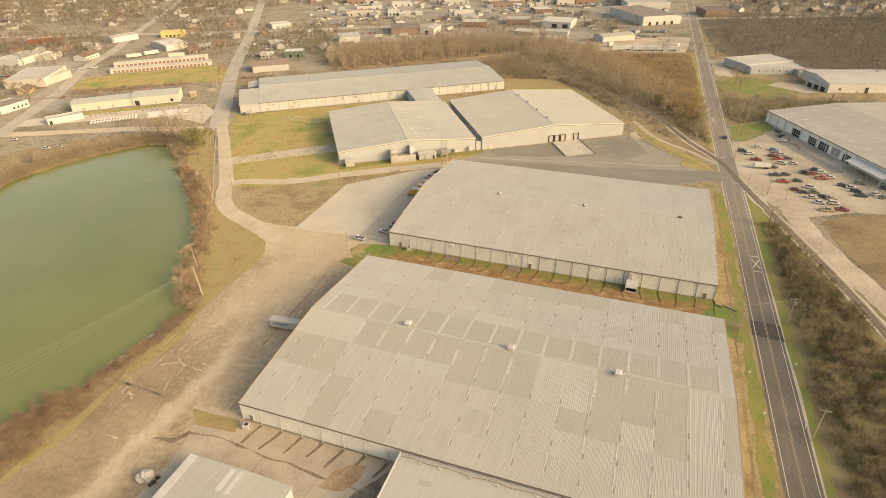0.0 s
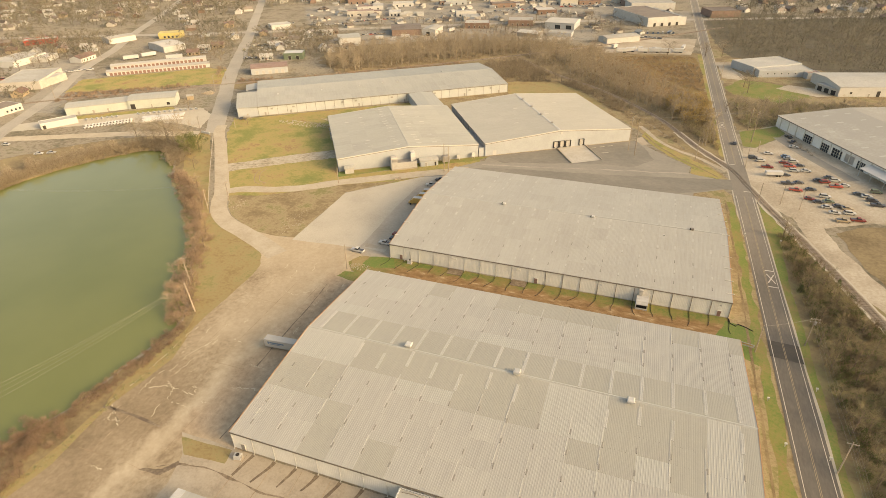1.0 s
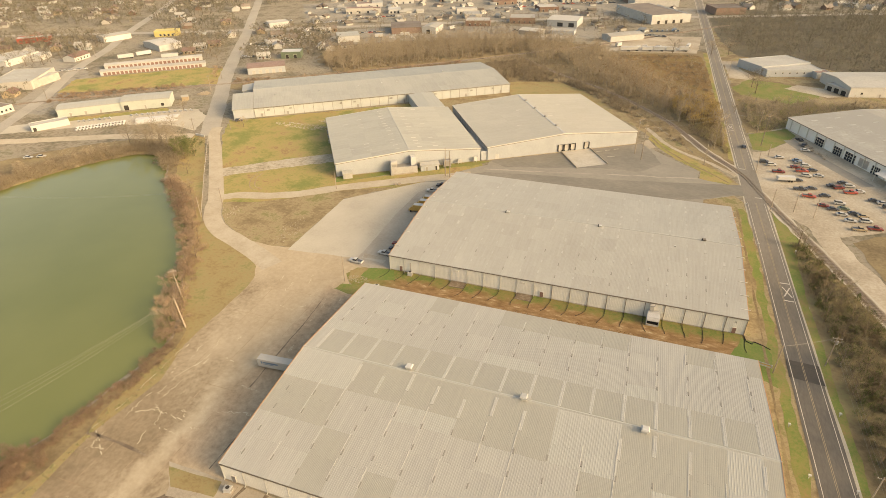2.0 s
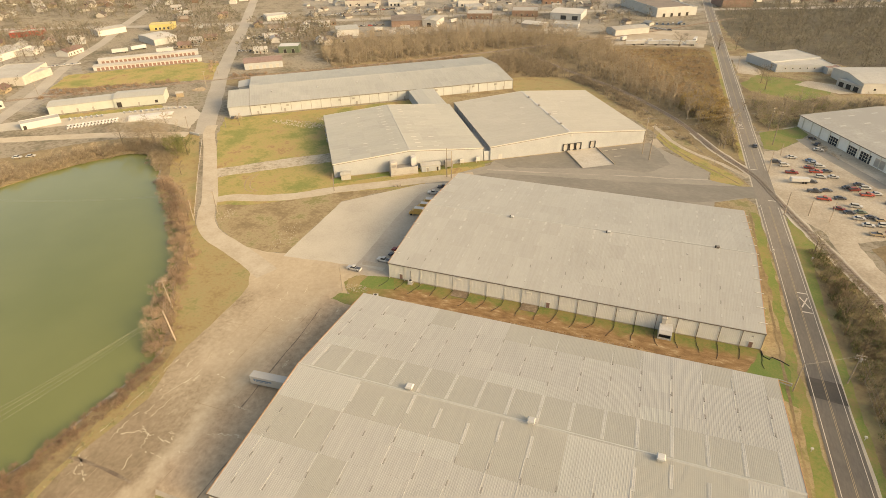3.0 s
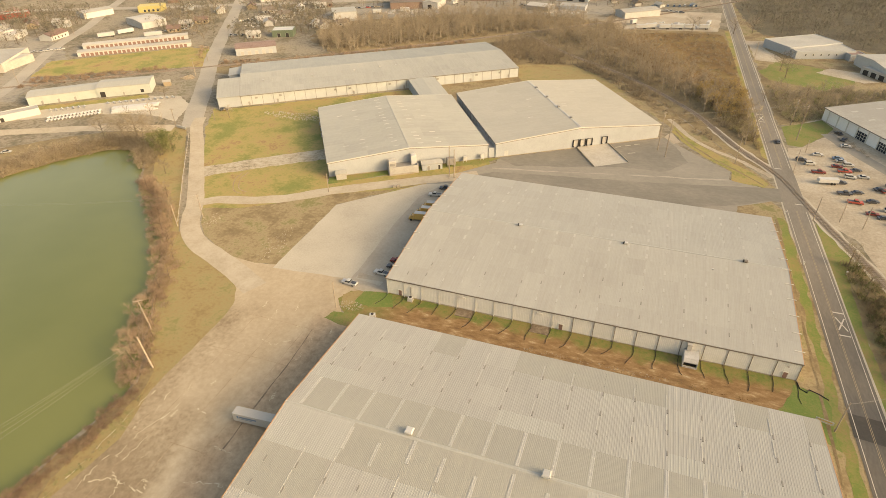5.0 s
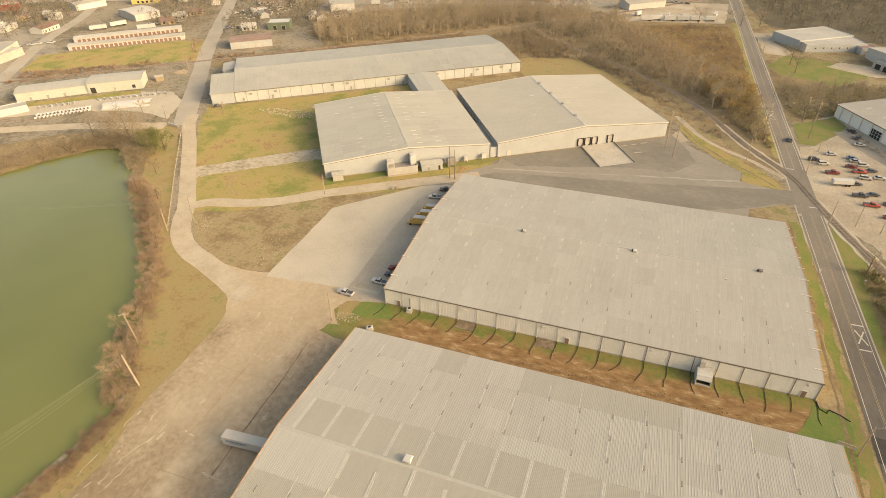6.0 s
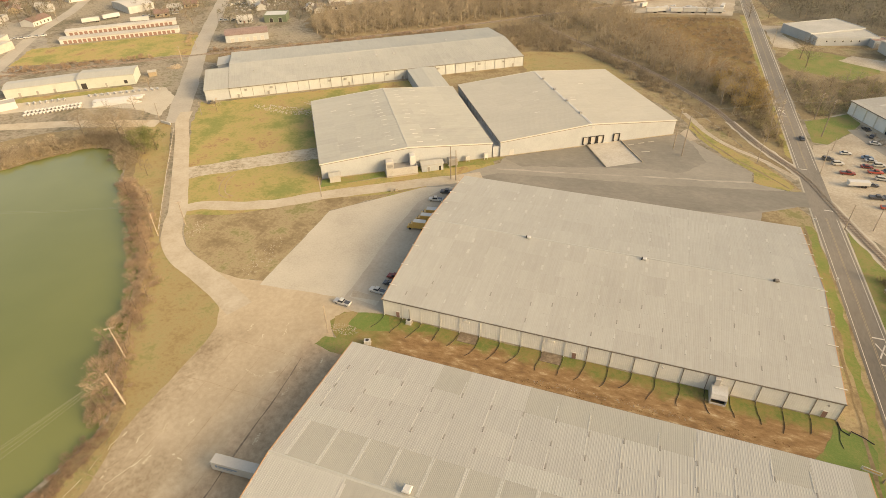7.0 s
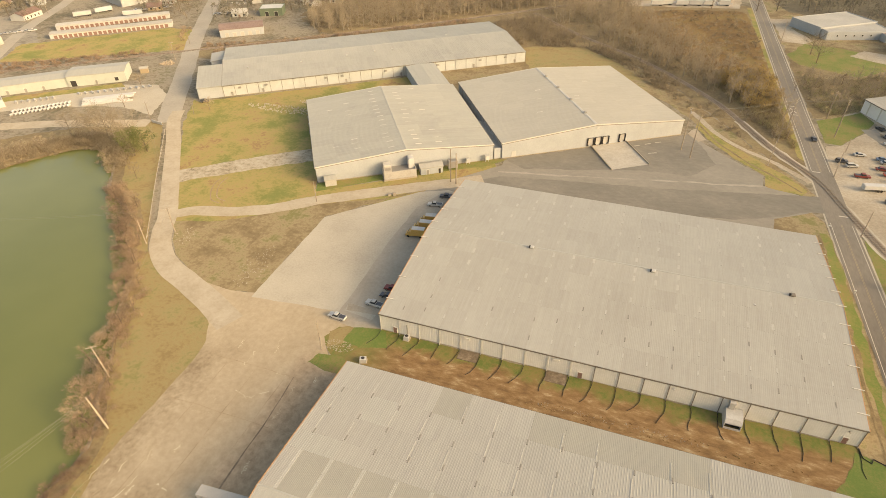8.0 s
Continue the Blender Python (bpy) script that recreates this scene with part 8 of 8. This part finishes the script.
for x, y, a in ((2.6, -1.6, 10), (3.1, -0.4, 40), (2.2, -2.3, 70)):
    part("block", MB().bevel_box(-0.5, 0.5, -0.35, 0.35, -0.05, 0.6, 0.06), DARK, cover, m=pose(x, y, 0, 0, 0, a))
# patches, vents and conduits on the annex roof
for x, y, w, d in ((55, -103.5, 3.2, 1.4), (66, -106.5, 2.2, 1.8), (60.5, -110, 4.0, 1.2), (74, -104, 2.6, 1.5)):
    tagged(part("roof_patch", MB().bevel_box(x - w / 2, x + w / 2, y - d / 2, y + d / 2, 4.9, 4.93, 0.01), ROOF_DARK), "dark felt repair patch on a flat roof", "roof patch", "roof patches")
for x in (52, 57, 64.5, 71, 80):
    v = thing("roof_vent", pose(x, -99.2, 4.9), "small pale roof vent on a flat roof", "vent", "annex vents")
    part("pipe", MB().tube([(0, 0, 0), (0, 0, 0.7)], 0.12, sides=8), GREYMETAL, v)
    part("cap", MB().tube([(0, 0, 0.7), (0, 0, 0.9)], 0.26, 0.16, 8), WHITE, v)
tagged(part("conduit", MB().tube([(47 + 3 * k, -98.4 + 0.25 * math.sin(k * 1.9), 5.0 + 0.06 * math.sin(k * 2.7)) for k in range(14)], 0.07, sides=5), TRIM), "dark conduit lying along a flat roof's edge", "conduit")

# fence along the lane, gate board
fence = thing("fence", Matrix.Identity(4), "low weathered rail fence along the lane", "fence")
fl = [Vector(p) for p in ((-158.5, 92.3), (-142, 70.5), (-125.6, 48.7), (-111.5, 30.5), (-98.8, 14))]
fl = smooth_line(fl, 8)
for a, b in zip(fl, fl[1:]):
    part("post", MB().box(a.x - 0.08, a.x + 0.08, a.y - 0.08, a.y + 0.08, 0, 1.1), POLEWOOD, fence)
    part("rail", MB().tube([(a.x, a.y, 0.95), (b.x, b.y, 0.95)], 0.09, sides=4), OFFWHITE, fence)
board = thing("barrier_board", pose(-170.8, 96.9, 0, 0, 0, -10), "white barrier board at the lane's entrance", "barrier")
part("board", MB().bevel_box(0, 7.6, -0.2, 0.2, 0.3, 1.6, 0.05), WHITE, board)
for x in (0.8, 6.8):
    part("leg", MB().box(x - 0.15, x + 0.15, -0.3, 0.3, 0, 0.3), CONCRETE, board)
sg = thing("sign_board", pose(126.3, -13.8, 0, 0, 0, -12), "small pale sign board with unreadable lettering by the road", "sign")
part("panel", MB().box(-2.0, 2.0, -0.05, 0.05, 0.5, 1.6), WHITE, sg)
part("lettering", MB().box(-1.6, 1.6, -0.062, -0.05, 1.0, 1.35), YELLOW, sg)
for x in (-1.5, 1.5):
    part("post", MB().box(x - 0.06, x + 0.06, 0.06, 0.18, 0, 1.6), POLEWOOD, sg)
for x, y in ((131.9, -51.8), (141.6, -53.1), (131.8, 60), (130.2, 96), (129.7, -36.2), (142.9, -28.1), (144.7, 58.4)):
    mbx = thing("marker_post", pose(x, y, 0), "small white roadside marker post", "marker", "roadside markers")
    part("post", MB().box(-0.07, 0.07, -0.07, 0.07, 0, 1.0), WHITE, mbx)
    part("head", MB().bevel_box(-0.3, 0.3, -0.25, 0.25, 1.0, 1.45, 0.08), WHITE, mbx)

# plant at the gable wall: local x runs along the wall
mw = pose(-60.5, 69.4, 0, 0, 0, A)


def at_wall(x, y, a=0):
    return mw @ pose(x, y, 0, 0, 0, a)


eq = thing("enclosure", at_wall(27, -6.5), "grey metal equipment enclosure against a cream warehouse wall", "enclosure")
part("wall_sheet", MB().box(0, 13.5, 0, 0.2, 0.6, 4.0).box(0, 0.2, 0.2, 6.2, 0.6, 4.0).box(13.3, 13.5, 0.2, 6.2, 0.6, 4.0), OFFWHITE, eq)
part("deck", MB().box(0.2, 13.3, 0.2, 6.2, 0.5, 3.2), GREYMETAL, eq)
part("base", MB().box(-0.2, 13.7, -0.2, 6.3, 0, 0.5), CONCRETE, eq)
part("tower", MB().bevel_box(0.2, 3.4, 1.5, 5.0, 3.2, 6.4, 0.25), OFFWHITE, eq)
part("tower_louvre", MB().box(0.6, 3.0, 1.42, 1.5, 4.0, 5.2), GREYMETAL, eq)
part("tower", MB().bevel_box(10.8, 13.2, 2.5, 6.0, 3.2, 7.6, 0.25), WHITE, eq)
sh = shed("plant_shed", "low cream lean-to shed by a warehouse wall", "shed", at_wall(42.5, -5.5).translation.to_2d(), at_wall(52, -5.5).translation.to_2d(), 4.6, 3.0, CREAM, ROOF_B, "gable", 0.7, [(3, 1.1, 0, 2.2, GREYMETAL, "door"), (8, 1.0, 0, 2.2, DARK, "door")])
shed("pump_shed", "small grey shed with a sloping roof", "shed", at_wall(3.0, -4.4).translation.to_2d(), at_wall(7.6, -4.4).translation.to_2d(), 3.6, 2.8, OFFWHITE, ROOF_C, "gable", 0.6)
gn = thing("transformer", at_wall(56.5, -4.0), "grey transformer on steel legs", "transformer")
part("body", MB().bevel_box(-2.0, 2.0, -1.3, 1.3, 1.2, 4.4, 0.15), GREYMETAL, gn)
for x in (-1.7, 1.7):
    for y in (-1.0, 1.0):
        part("leg", MB().box(x - 0.1, x + 0.1, y - 0.1, y + 0.1, 0, 1.2), GREYMETAL, gn)
for x, h in ((64, 2.6), (72.5, 3.0)):
    bx = thing("utility_cabinet", at_wall(x, -1.6), "small white utility cabinet on posts", "cabinet", "utility cabinets")
    part("cabinet", MB().bevel_box(-0.9, 0.9, -0.5, 0.5, 1.1, 1.1 + h * 0.7, 0.06), WHITE, bx)
    for s in (-0.7, 0.7):
        part("post", MB().box(s - 0.07, s + 0.07, -0.1, 0.1, 0, 1.1), WHITE, bx)
for k in range(3):
    part("side_box", MB().bevel_box(60 - 8 * k - 0.7, 60 - 8 * k + 0.7, 75.7, 76.6, 1.8, 3.6, 0.1), OFFWHITE, gable_west)
bl = thing("bench_crate", pose(-27, 69.6, 0, 0, 0, 30), "pair of pale concrete blocks beside a lane", "block")
part("block", MB().bevel_box(-1.6, -0.3, -0.5, 0.5, 0, 1.0, 0.06), CONCRETE, bl)
part("block", MB().bevel_box(0.2, 1.5, -0.5, 0.5, 0, 1.2, 0.06), CONCRETE, bl)

# pipe yard: white drums in rows and a wrapped heap
drum = thing("white_drum", pose(-249, 82, 0), "white plastic drum lying in a storage yard", "drum", "white drums")
part("shell", MB().tube([(0, -1.3, 0.6), (0, 1.3, 0.6)], 0.6, 0.6, 10), WHITE, drum)
part("end_cap", MB().tube([(0, -1.38, 0.6), (0, -1.3, 0.6)], 0.45, 0.5, 10), GREYMETAL, drum)
for i in range(15):
    for j in range(2):
        if i or j:
            copy_thing(drum, pose(-249 + i * 1.35 + j * -3.2, 82 + i * 1.3 + j * 3.4, 0, 0, 0, 8 + (i % 3) * 4))
for i in range(7):
    copy_thing(drum, pose(-262 + i * 2.4, 95 + i * 1.9, 0, 0, 0, 60))
heap = MB()
rr = random.Random(5)
for i in range(150):
    u, v = rr.random(), rr.uniform(-1, 1)
    x, y = -224 + 17 * u - 3.2 * v, 108 + 12 * u + 4.5 * v
    h = 2.2 * (1 - v * v) + 0.4
    heap.tube([(x - 2.2, y - 1.6, h * 0.6), (x + 2.2, y + 1.6, h * 0.6)], 0.5, 0.46, 6)
hp_ob = part("pipe_heap", heap, WHITE)
tagged(hp_ob, "heap of white pipes stacked in a storage yard", "pipes", kind="stuff")
for i in range(12):
    copy_thing(drum, pose(-238 + i * 2.8, 115 + i * 1.9, 0, 0, 0, 70))
shed("hut", "small tan garden hut beside a shed", "hut", (-229, 152), (-225.4, 154.6), 3.4, 2.6, TANP, FLATROOF, "gable", 0.8)
